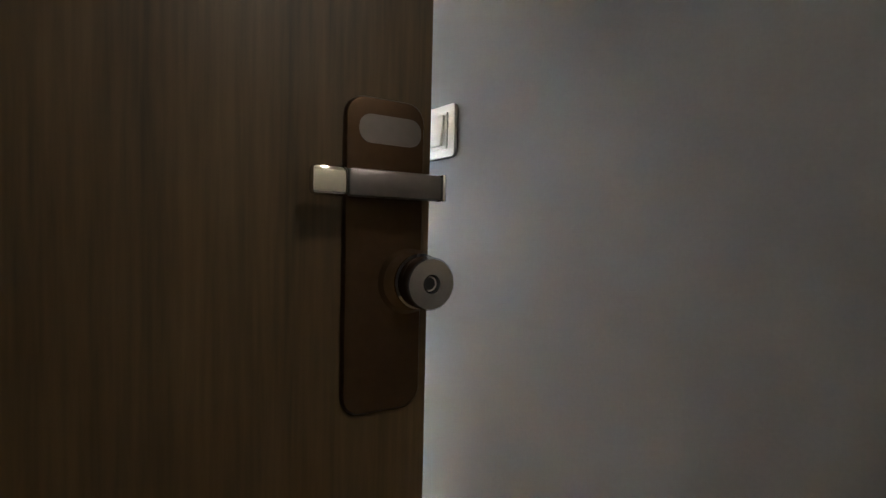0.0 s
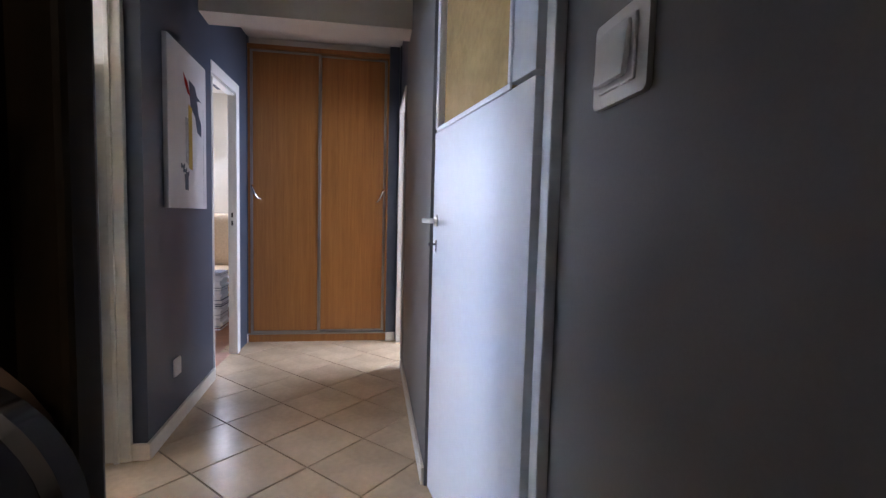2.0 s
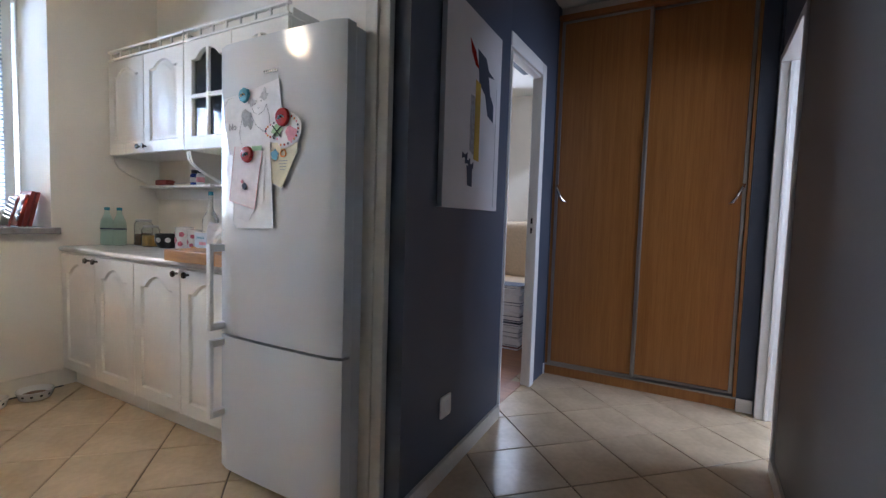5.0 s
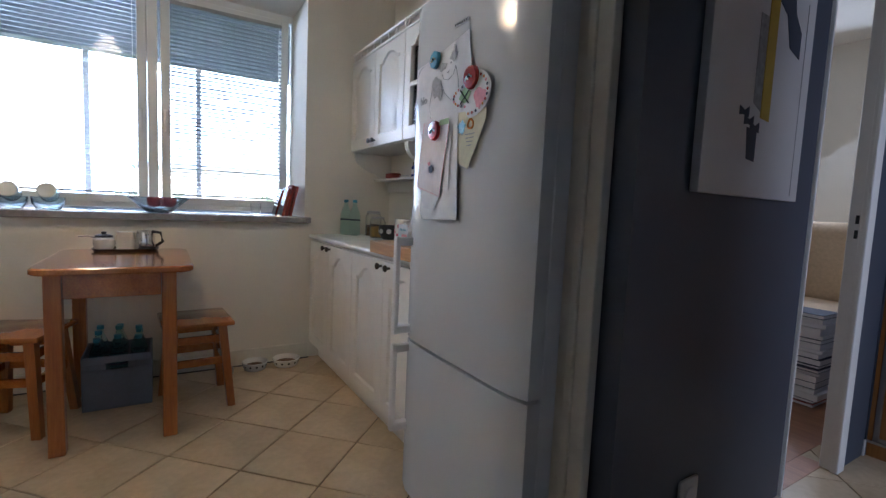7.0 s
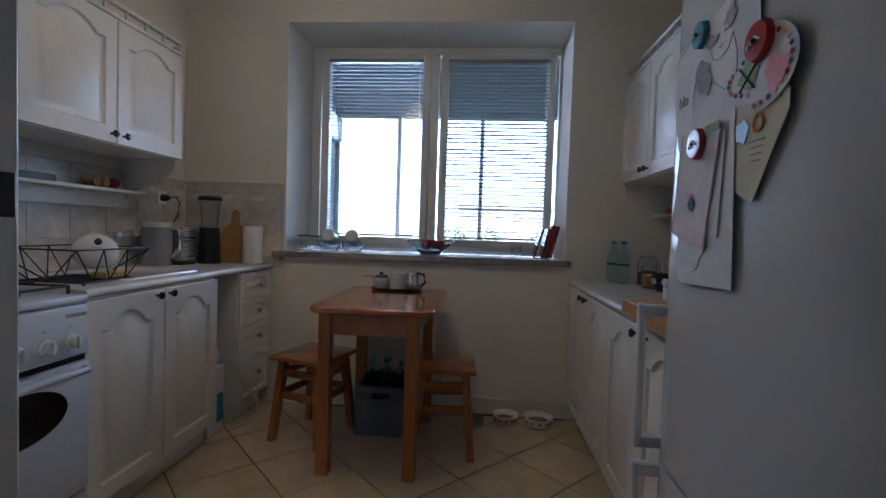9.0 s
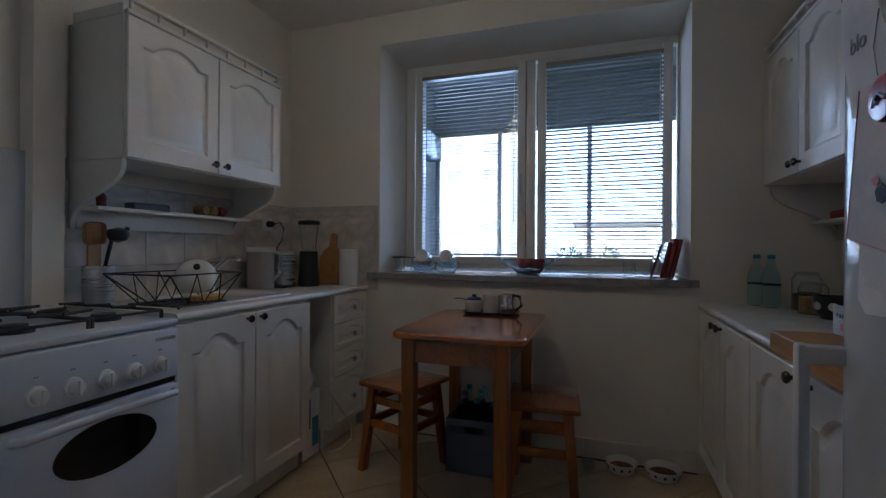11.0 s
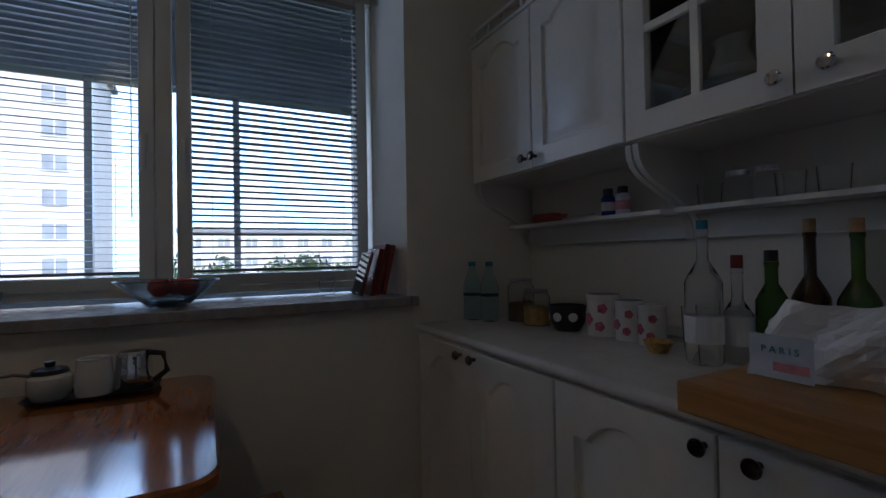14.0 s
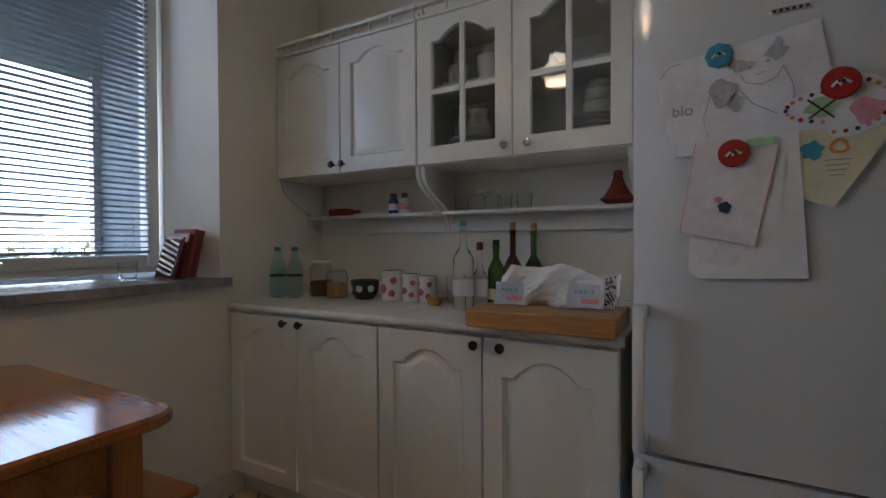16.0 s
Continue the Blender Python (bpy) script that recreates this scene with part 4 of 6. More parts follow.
def scroll(x0, x1, yf, yb, zt, zb):
    """Curved side bracket below a wall cupboard."""
    pts = [(yb, zt), (yf, zt)]
    for i in range(15):
        u = i / 14
        pts.append((yf + (yb - yf) * (0.02 + 0.93 * (u - 0.16 * math.sin(2 * math.pi * u))), zt - (zt - zb) * (u + 0.02 * math.sin(2 * math.pi * u))))
    pts.append((yb, zb))
    return P(pts, "x", x0, x1)


def wall_cabinet(x0, x1, yf, yb, z0, z1, facing, label, glazed, knobs, zs=1.215, left_b=True, right_b=True, knob_mat=None):
    ob = thing("wall_cabinet", ((x0 + x1) / 2, (yf + yb) / 2, z0), label, "cabinet", "wall cabinets")
    s = 0.018

    def bx(xa, xb, ya, yc, za, zb, bev=0.001):
        lo, hi = min(ya, yc), max(ya, yc)
        return B(xa, xb, lo, hi, za, zb, bev)
    ybk = yb + 0.004 * facing
    lo, hi = min(yf, ybk), max(yf, ybk)
    part("side_panel", B(x0, x0 + s, lo, hi, z0, z1, 0.001), M_IVORY, ob)
    part("side_panel", B(x1 - s, x1, lo, hi, z0, z1, 0.001), M_IVORY, ob)
    part("bottom_board", B(x0 + s, x1 - s, lo, hi, z0, z0 + s, 0.001), M_IVORY, ob)
    part("top_board", B(x0 + s, x1 - s, lo, hi, z1 - s, z1, 0.001), M_IVORY, ob)
    bk = sorted((ybk, ybk + 0.006 * facing))
    part("back_board", B(x0 + s, x1 - s, bk[0], bk[1], z0 + s, z1 - s), M_IVORY, ob)
    if glazed:
        part("inner_shelf", bx(x0 + s, x1 - s, yf - 0.02 * facing, ybk + 0.007 * facing, z0 + 0.30, z0 + 0.316), M_IVORY, ob)
    mid = (x0 + x1) / 2
    for a, b, kx in ((x0, mid, knobs[0]), (mid, x1, knobs[1])):
        w, h = b - a - 0.004, z1 - z0 - 0.006
        xx = a + 0.002 if facing < 0 else b - 0.002
        if glazed:
            d = part("door", place_front(glazed_front(w, h, side=0.062, low=0.065, top=0.045, rise=0.05), xx, yf + 0.001 * facing, z0 + 0.003, facing), M_IVORY, ob, "glazed door with crossed bars", True)
            fy = sorted((yf + 0.004 * facing, yf + 0.019 * facing))
            m = (a + b) / 2
            mz = z0 + 0.003 + h * 0.49
            part("glazing_bar", B(m - 0.011, m + 0.011, fy[0], fy[1], z0 + 0.066, z1 - 0.046, 0.003), M_IVORY, d)
            part("glazing_bar", B(a + 0.060, m - 0.0112, fy[0], fy[1], mz - 0.011, mz + 0.011, 0.003), M_IVORY, d)
            part("glazing_bar", B(m + 0.0112, b - 0.060, fy[0], fy[1], mz - 0.011, mz + 0.011, 0.003), M_IVORY, d)
            gp = part("pane", bx(a + 0.045, b - 0.045, yf + 0.0015 * facing, yf + 0.0035 * facing, z0 + 0.05, z1 - 0.03, 0), M_CABPANE, d)
            gp.visible_shadow = False
        else:
            d = part("door", place_front(panel_front(w, h, side=0.058, low=0.065, top=0.05, rise=0.045), xx, yf + 0.001 * facing, z0 + 0.003, facing), M_IVORY, ob, "", True)
        knob((kx, yf + 0.020 * facing, z0 + 0.040), (0, facing, 0), d, knob_mat)
    # pierced gallery on top
    gy = sorted((yf + 0.022 * facing, yf - 0.004 * facing))
    gal = part("gallery", B(x0, x1, gy[0], gy[1], z1 + 0.001, z1 + 0.016, 0.004), M_IVORY, ob, "pierced gallery rail")
    part("top_rail", B(x0, x1, gy[0], gy[1], z1 + 0.052, z1 + 0.068, 0.005), M_IVORY, gal)
    n = 8
    yc = (gy[0] + gy[1]) / 2
    for i in range(n):
        xx = x0 + 0.02 + (x1 - x0 - 0.04) * i / (n - 1)
        part("spindle", L(((0.0, 0), (0.008, 0), (0.005, 0.010), (0.008, 0.018), (0.005, 0.026), (0.008, 0.036), (0.0, 0.036)), xx, yc, z1 + 0.016, 10), M_IVORY, gal, "", True)
    for xs in (x0 + 0.001, x1 - 0.016):
        part("gallery_end", bx(xs, xs + 0.015, yf - 0.006 * facing, ybk + 0.02 * facing, z1 + 0.001, z1 + 0.045, 0.004), M_IVORY, gal)
    # open shelf below, between scrolled brackets
    if left_b:
        part("bracket", scroll(x0 + 0.001, x0 + 0.019, yf, ybk, z0 - 0.001, zs - 0.085), M_IVORY, ob)
    if right_b:
        part("bracket", scroll(x1 - 0.019, x1 - 0.001, yf, ybk, z0 - 0.001, zs - 0.085), M_IVORY, ob)
    part("shelf", bx(x0 + 0.020, x1 - 0.020, yf + (yb - yf) * 0.52, ybk, zs - 0.014, zs, 0.002), M_IVORY, ob)
    part("apron", bx(x0 + 0.020, x1 - 0.020, ybk + 0.020 * facing, ybk + 0.007 * facing, zs - 0.085, zs - 0.0145, 0.003), M_IVORY, ob)
    return ob


UF = 0.292
wall_cabinet(-2.376, -1.592, UF, 0.57, 1.385, 1.955, -1, "ivory wall cabinet with two arched doors and open shelf", False, (-2.018, -1.962))
wall_cabinet(-1.588, -0.795, UF, 0.57, 1.385, 1.955, -1, "ivory wall cabinet with glazed doors holding crockery", True, (-1.216, -1.131), left_b=True, knob_mat=M_CHROME)


def vessel(name, prof, x, y, z, material, label, category, n=20, group=""):
    ob = thing(name, (x, y, z), label, category, group)
    part("body", L(prof, x, y, z + 0.0005, n), material, ob, "", True)
    return ob


MUG = ((0.0, 0), (0.036, 0), (0.040, 0.004), (0.041, 0.088), (0.038, 0.088), (0.037, 0.006), (0.0, 0.005))
PLATE = ((0.0, 0), (0.06, 0), (0.07, 0.006), (0.112, 0.014), (0.112, 0.017), (0.068, 0.009), (0.0, 0.006))


def mug(x, y, z, side=-1):
    ob = vessel("mug", MUG, x, y, z, M_CERAMIC, "white ceramic mug in the cabinet", "mug", 18, "mugs")
    part("handle", T([(x + side * 0.038, y, z + 0.075), (x + side * 0.065, y, z + 0.068), (x + side * 0.068, y, z + 0.040), (x + side * 0.040, y, z + 0.022)], 0.006, 8), M_CERAMIC, ob, "", True)


def plates(x, y, z, n):
    for i in range(n):
        vessel("plate", PLATE, x, y, z + i * 0.0125, M_CERAMIC, "white ceramic plate in a stack", "plate", 28, "stacked plates")


S1, S2 = 1.4035, 1.7015
mug(-1.468, 0.40, S2)
vessel("jar", ((0.0, 0), (0.052, 0), (0.055, 0.11), (0.052, 0.11), (0.049, 0.005), (0.0, 0.004)), -1.335, 0.42, S2, M_CERAMIC, "white ceramic jar in the cabinet", "jar")
plates(-1.405, 0.43, S1, 7)
vessel("milk_jug", ((0.0, 0), (0.035, 0), (0.055, 0.04), (0.035, 0.09), (0.042, 0.115), (0.038, 0.115), (0.03, 0.09), (0.05, 0.04), (0.0, 0.005)), -1.395, 0.43, S1 + 0.0925, M_CERAMIC, "white ceramic jug on stacked plates", "jug")
vessel("serving_bowl", ((0.0, 0), (0.06, 0), (0.13, 0.07), (0.127, 0.072), (0.055, 0.006), (0.0, 0.005)), -0.955, 0.445, S2, M_CERAMIC, "large white serving bowl", "bowl", 28)
plates(-0.932, 0.43, S1, 9)
vessel("jar", ((0.0, 0), (0.054, 0), (0.056, 0.045), (0.050, 0.050), (0.056, 0.055), (0.055, 0.095), (0.046, 0.105), (0.044, 0.125), (0.0, 0.128)), -0.925, 0.43, S1 + 0.1175, M_CERAMIC, "white ribbed lidded jar on stacked plates", "jar", 28)
vessel("bowl", ((0.0, 0), (0.03, 0), (0.055, 0.07), (0.052, 0.071), (0.027, 0.006), (0.0, 0.005)), -1.115, 0.44, S1, M_CERAMIC, "small white ceramic bowl in the cabinet", "bowl", 24)

# things on the open shelves
SZ = 1.2155


for x, col, capm, text in ((-1.862, M_BLUEB, M_BLACK, "small deep blue bottle with black cap on the shelf"), (-1.800, M_PAPER2, M_BLACK, "small pale pink labelled bottle with black cap")):
    ob = thing("small_bottle", (x, 0.50, SZ), text, "bottle", "shelf bottles")
    part("body", L(((0.0, 0), (0.021, 0), (0.023, 0.004), (0.023, 0.062), (0.016, 0.072), (0.0, 0.073)), x, 0.50, SZ + 0.0005, 18), col, ob, "", True)
    part("cap", L(((0.0, 0.0735), (0.017, 0.0735), (0.017, 0.092), (0.015, 0.095), (0.0, 0.095)), x, 0.50, SZ + 0.0005, 18), capm, ob, "", True)
    part("label_band", L(((0.0236, 0.018), (0.0236, 0.048)), x, 0.50, SZ + 0.0005, 18), M_PINK if col is M_PAPER2 else M_PAPER2, ob)
rp = thing("packet", (-2.18, 0.50, SZ), "dark red packet lying on the shelf", "packet")
part("wrapper", B(-2.24, -2.12, 0.47, 0.53, SZ + 0.0005, SZ + 0.038, 0.008), M_BOOKR, rp, "", True)
sc = thing("scissors", (-2.0, 0.49, SZ), "scissors with dark red handles", "scissors")
part("handle", T([(-2.10, 0.48, SZ + 0.018), (-2.07, 0.50, SZ + 0.024), (-2.04, 0.48, SZ + 0.018), (-2.07, 0.46, SZ + 0.012)], 0.006, 8, True), M_BOOKR, sc)
part("blade", P([(-2.04, 0.477), (-1.91, 0.484), (-2.04, 0.491)], "z", SZ + 0.012, SZ + 0.016), M_STEEL, sc)
GLASSP = ((0.0, 0), (0.028, 0), (0.032, 0.06), (0.030, 0.06), (0.026, 0.005), (0.0, 0.005))
for x in (-1.505, -1.31, -1.225):
    vessel("glass_tumbler", GLASSP, x, 0.50, SZ, M_CLEAR, "small clear glass tumbler on the shelf", "glass", 18, "shelf tumblers")
for x in (-1.43, -1.36):
    ob = vessel("spice_jar", ((0.0, 0), (0.030, 0), (0.033, 0.01), (0.033, 0.055), (0.026, 0.066), (0.0, 0.067)), x, 0.50, SZ, M_CLEAR, "small glass spice jar with steel lid", "jar", 18, "spice jars")
    part("lid", L(((0.0, 0), (0.027, 0), (0.027, 0.014), (0.0, 0.016)), x, 0.50, SZ + 0.068, 18), M_STEEL, ob, "steel lid", True)
tg = thing("tagine", (-0.87, 0.49, SZ), "small dark red glazed tagine", "tagine")
part("base", L(((0.0, 0), (0.04, 0), (0.062, 0.018), (0.062, 0.024), (0.0, 0.02)), -0.87, 0.49, SZ + 0.0005, 24), M_TERRA, tg, "", True)
part("lid", L(((0.057, 0.024), (0.048, 0.032), (0.026, 0.068), (0.015, 0.10), (0.017, 0.112), (0.012, 0.122), (0.0, 0.124)), -0.87, 0.49, SZ + 0.001, 24), M_TERRA, tg, "", True)

# things on the north worktop
CZ = 0.8305
PET = ((0.0, 0.004), (0.03, 0.0), (0.036, 0.01), (0.036, 0.06), (0.033, 0.075), (0.036, 0.09), (0.036, 0.13), (0.030, 0.155), (0.014, 0.195), (0.0125, 0.215), (0.0, 0.2155))


def pet_bottle(x, y, z, label, k=1.0, rot=0.0):
    ob = thing("water_bottle", (x, y, z), label, "bottle", "teal water bottles")
    part("body", L([(r * k, h * k) for r, h in PET], x, y, z + 0.0005, 18), M_TEAL, ob, "", True)
    part("cap", L(((0.0, 0), (0.015 * k, 0), (0.015 * k, 0.018 * k), (0.0, 0.019 * k)), x, y, z + 0.2165 * k, 14), M_BLUEP, ob, "teal cap")
    part("label_band", L(((0.0366 * k, 0.098 * k), (0.0366 * k, 0.106 * k)), x, y, z + 0.0005, 18), M_NAVY, ob)
    return ob


pet_bottle(-2.335, 0.235, CZ, "teal plastic water bottle on the worktop")
pet_bottle(-2.262, 0.270, CZ, "teal plastic water bottle on the worktop")


def store_jar(x, y, r, h, fill, material, label):
    ob = thing("storage_jar", (x, y, CZ), label, "jar", "storage jars")
    part("glass", L(((0.0, 0), (r, 0), (r, h * 0.8), (r * 0.8, h * 0.9), (r * 0.78, h * 0.9), (r * 0.96, h * 0.78), (r * 0.96, 0.004), (0.0, 0.004)), x, y, CZ + 0.0005, 22), M_CLEAR, ob, "", True)
    part("contents", L(((0.0, 0.005), (r * 0.94, 0.005), (r * 0.94, h * fill), (0.0, h * fill + 0.006)), x, y, CZ + 0.0005, 20), material, ob)
    part("lid", L(((0.0, h * 0.905), (r * 0.85, h * 0.905), (r * 0.85, h), (0.0, h + 0.003)), x, y, CZ + 0.0005, 22), M_STEEL, ob, "steel lid", True)


store_jar(-2.205, 0.38, 0.052, 0.165, 0.42, M_SEEDS, "glass storage jar half full of brown seeds")
store_jar(-2.085, 0.36, 0.050, 0.130, 0.50, M_PASTA, "glass storage jar half full of dry pasta")
bb = thing("bowl", (-1.932, 0.37, CZ), "black bowl with white spots", "bowl")
part("body", L(((0.0, 0), (0.04, 0), (0.060, 0.03), (0.064, 0.085), (0.060, 0.085), (0.055, 0.03), (0.0, 0.006)), -1.932, 0.37, CZ + 0.0005, 26), M_BLACK, bb, "", True)
for a in (-125, -75, -25, 200):
    q = Matrix.Translation((-1.932 + 0.0618 * math.cos(radians(a)), 0.37 + 0.0618 * math.sin(radians(a)), CZ + 0.05)) @ Vector((math.cos(radians(a)), math.sin(radians(a)), -0.06)).to_track_quat("Z", "Y").to_matrix().to_4x4()
    part("spot", moved(L(((0.0, 0.0015), (0.015, 0.0006), (0.0155, -0.003), (0.0, -0.003)), 0, 0, 0, 14), q), M_CERAMIC, bb, "white spot")
for x, y, r, h in ((-1.80, 0.40, 0.050, 0.130), (-1.70, 0.40, 0.040, 0.118), (-1.615, 0.395, 0.038, 0.112)):
    ob = thing("canister", (x, y, CZ), "white canister printed with red roses", "canister", "rose canisters")
    part("body", L(((0.0, 0), (r, 0), (r, h * 0.86), (r * 0.97, h * 0.87), (r * 1.01, h * 0.88), (r * 1.01, h), (0.0, h)), x, y, CZ + 0.0005, 26), M_CERAMIC, ob, "", True)
    for a, v, k in ((-110, 0.40, 0.40), (-60, 0.25, 0.3), (-50, 0.68, 0.3), (-140, 0.72, 0.28), (-160, 0.3, 0.3)):
        n = Vector((math.cos(radians(a)), math.sin(radians(a)), 0))
        q = Matrix.Translation(Vector((x, y, CZ + h * v)) + n * r) @ n.to_track_quat("Z", "Y").to_matrix().to_4x4()
        part("rose_print", moved(L(((0.0, 0.002), (r * k, 0.0002), (r * k, -0.006), (0.0, -0.006)), 0, 0, 0, 20, 0.10, 5), q), M_ROSE, ob, "red rose print")
vessel("dipping_bowl", ((0.0, 0), (0.022, 0), (0.038, 0.03), (0.036, 0.031), (0.02, 0.005), (0.0, 0.005)), -1.535, 0.315, CZ, M_PASTA, "small amber dish beside the canisters", "bowl")
vessel("glass_tumbler", ((0.0, 0), (0.030, 0), (0.036, 0.115), (0.034, 0.115), (0.028, 0.006), (0.0, 0.006)), -1.500, 0.42, CZ, M_CLEAR, "tall clear glass tumbler", "glass")


def bottle(name, x, y, r, h, shoulder, neck, material, label, cap_mat, cap_h, lab=None):
    ob = thing(name, (x, y, CZ), label, "bottle")
    part("glass", L(((0.0, 0.006), (r * 0.85, 0.0), (r, 0.008), (r, h * shoulder), (r * 0.8, h * (shoulder + 0.06)), (neck, h * (shoulder + 0.17)), (neck, h - 0.012), (neck * 1.15, h - 0.010), (neck * 1.15, h), (0.0, h)), x, y, CZ + 0.0005, 22), material, ob, "", True)
    part("cap", L(((0.0, 0), (neck * 1.05, 0), (neck * 1.05, cap_h), (0.0, cap_h + 0.001)), x, y, CZ + h + 0.001, 16), cap_mat, ob)
    if lab:
        part("paper_label", L(((r * 1.012, h * lab[0]), (r * 1.012, h * lab[1])), x, y, CZ + 0.0005, 22), lab[2], ob)
    return ob


bottle("water_bottle", -1.400, 0.30, 0.040, 0.312, 0.60, 0.012, M_CLEAR, "clear plastic bottle with teal cap and label", M_BLUEP, 0.02, (0.16, 0.36, M_PAPER2))
bottle("rose_wine_bottle", -1.362, 0.367, 0.033, 0.22, 0.5, 0.012, M_CLEAR, "clear bottle with dark red capsule", M_BOOKR, 0.03, (0.2, 0.5, M_PAPER))
bottle("oil_bottle", -1.312, 0.413, 0.033, 0.235, 0.62, 0.013, M_GREENG, "green glass oil bottle with black cap", M_BLACK, 0.025, (0.12, 0.30, M_YELLOWP))
bottle("wine_bottle", -1.275, 0.50, 0.037, 0.30, 0.50, 0.012, M_BROWNG, "dark brown corked wine bottle", M_CORK, 0.03)
bottle("wine_bottle", -1.188, 0.50, 0.037, 0.295, 0.50, 0.012, M_GREENG, "green corked wine bottle", M_CORK, 0.03)
cb = thing("chopping_board", (-0.99, 0.12, CZ), "thick oiled beech chopping board", "board")
part("block", B(-1.225, -0.800, -0.045, 0.235, CZ + 0.0005, CZ + 0.052, 0.004), M_BOARD, cb)

bg = thing("paper_bag", (-0.94, 0.19, CZ + 0.052), "crumpled white paper bag printed with a city name", "paper bag")
bm = bmesh.new()
nx, nz = 26, 12
grid = []
rg = random.Random(7)
for j in range(nz + 1):
    row = []
    for i in range(nx + 1):
        u, v = i / nx, j / nz
        x = -1.185 + 0.365 * u
        top = 0.132 - 0.05 * abs(math.sin(u * 5.2 + 0.4)) * u - 0.05 * max(0, 0.12 - u) / 0.12
        y = 0.085 + 0.06 * u + 0.022 * math.sin(7 * u + 3 * v) + 0.012 * math.sin(19 * u - 5 * v) + 0.05 * v * v
        row.append(bm.verts.new((x, y + rg.uniform(-0.003, 0.003), CZ + 0.0535 + top * v + rg.uniform(-0.002, 0.002) * (v > 0))))
    grid.append(row)
for j in range(nz):
    for i in range(nx):
        bm.faces.new((grid[j][i], grid[j][i + 1], grid[j + 1][i + 1], grid[j + 1][i]))
geo = bmesh.ops.extrude_face_region(bm, geom=bm.faces[:])
bmesh.ops.translate(bm, vec=(0, 0.0025, 0), verts=[v for v in geo["geom"] if isinstance(v, bmesh.types.BMVert)])
part("sheet", bm, M_PAPER, bg)


def lettering(text, m, size, material, parent, name="lettering"):
    cu = bpy.data.curves.new(name, "FONT")
    cu.body, cu.size, cu.extrude = text, size, 0.0006
    cu.align_x = "CENTER"
    tmp = bpy.data.objects.new(name, cu)
    scene.collection.objects.link(tmp)
    me = bpy.data.meshes.new_from_object(tmp.evaluated_get(bpy.context.evaluated_depsgraph_get()))
    bpy.data.objects.remove(tmp)
    me.transform(m)
    me.materials.append(material)
    ob = new(name, me)
    ob.parent = parent
    ob.matrix_parent_inverse = Matrix.Translation(parent.location).inverted()
    return ob


UP = Matrix.Rotation(radians(90), 4, "X")
for x, y in ((-1.125, 0.066), (-0.905, 0.088)):
    part("print_panel", B(x - 0.045, x + 0.045, y - 0.0012, y, CZ + 0.060, CZ + 0.128), M_PALEBLUE, bg, "pale blue printed panel")
    lettering("P A R I S", Matrix.Translation((x, y - 0.0022, CZ + 0.100)) @ UP, 0.015, M_BLUEP, bg)
    part("print_mark", B(x - 0.01, x + 0.04, y - 0.0024, y - 0.0014, CZ + 0.072, CZ + 0.086, 0.0004), M_PINK, bg)

rs = random.Random(31)
speck = bmesh.new()
for k in range(70):
    x, z = rs.uniform(-0.853, -0.823), CZ + rs.uniform(0.060, 0.150)
    w = rs.uniform(0.0012, 0.0026)
    box(speck, x - w, x + w, 0.1085, 0.1100, z - w, z + w)
part("end_panel", B(-0.856, -0.820, 0.1101, 0.1130, CZ + 0.056, CZ + 0.155, 0.001), M_PAPER2, bg, "speckled printed end of the bag")
part("speckles", speck, M_INK, bg, "dark printed speckles")

# ---- fridge ----
fg = thing("fridge", (-0.47, 0.22, 0), "tall white fridge-freezer with notes held by magnets", "fridge")
FX0, FX1, FY, FZ = -0.754, -0.127, -0.098, 1.678
part("body", B(FX0 + 0.004, FX1 - 0.004, -0.043, 0.52, 0.02, FZ - 0.005, 0.006), M_FRIDGE, fg)


def fridge_door(z0, z1):
    pts = []
    n = 12
    for i in range(n + 1):
        u = i / n
        x = FX0 + (FX1 - FX0) * u
        pts.append((x, FY - 0.010 * math.sin(math.pi * u) ** 0.6 + 0.012 * (max(0, abs(u - 0.5) - 0.46) / 0.04)))
    pts += [(FX1, -0.046), (FX0, -0.046)]
    return P(pts, "z", z0, z1)


ud = part("door", fridge_door(0.587, FZ), M_FRIDGE, fg, "upper fridge door", True)
ld = part("door", fridge_door(0.045, 0.577), M_FRIDGE, fg, "lower freezer door", True)
for parent, z0, z1 in ((ud, 0.600, 0.935), (ld, 0.255, 0.566)):
    h = B(FX0 + 0.004, FX0 + 0.030, FY - 0.058, FY - 0.040, z0, z1, 0.006)
    box(h, FX0 + 0.004, FX0 + 0.034, FY - 0.050, FY + 0.010, z0 + 0.002, z0 + 0.030, 0.005)
    box(h, FX0 + 0.004, FX0 + 0.034, FY - 0.050, FY + 0.010, z1 - 0.030, z1 - 0.002, 0.005)
    part("handle", h, M_WHITE, parent, "white bar handle", True)
FC = FY - 0.0105


def fz(x, z):
    """Places on the fridge door, spread from its handle side."""
    return x + 0.040, z - 0.003


part("nameplate", B(-0.490, -0.420, FC - 0.003, FC + 0.006, 1.545, 1.555, 0.001), M_STEEL, ud)
for i in range(6):
    part("nameplate_mark", B(-0.486 + i * 0.0108, -0.480 + i * 0.0108, FC - 0.0036, FC - 0.003, 1.5472, 1.5528), M_BLACK, ud)


def sheet(name, pts, off, material, label, curl=0.0):
    """A sheet on the fridge door: outline in (x, z); off is how far it stands proud."""
    pts = [fz(*p) for p in pts]
    off *= 1.8
    ob = thing(name, (pts[0][0], FC - off, pts[0][1]), label, "note", "fridge notes")
    bm = P(pts, "y", FC - off - 0.0032, FC - off - 0.0022)
    part("sheet", bm, material, ob)
    return ob


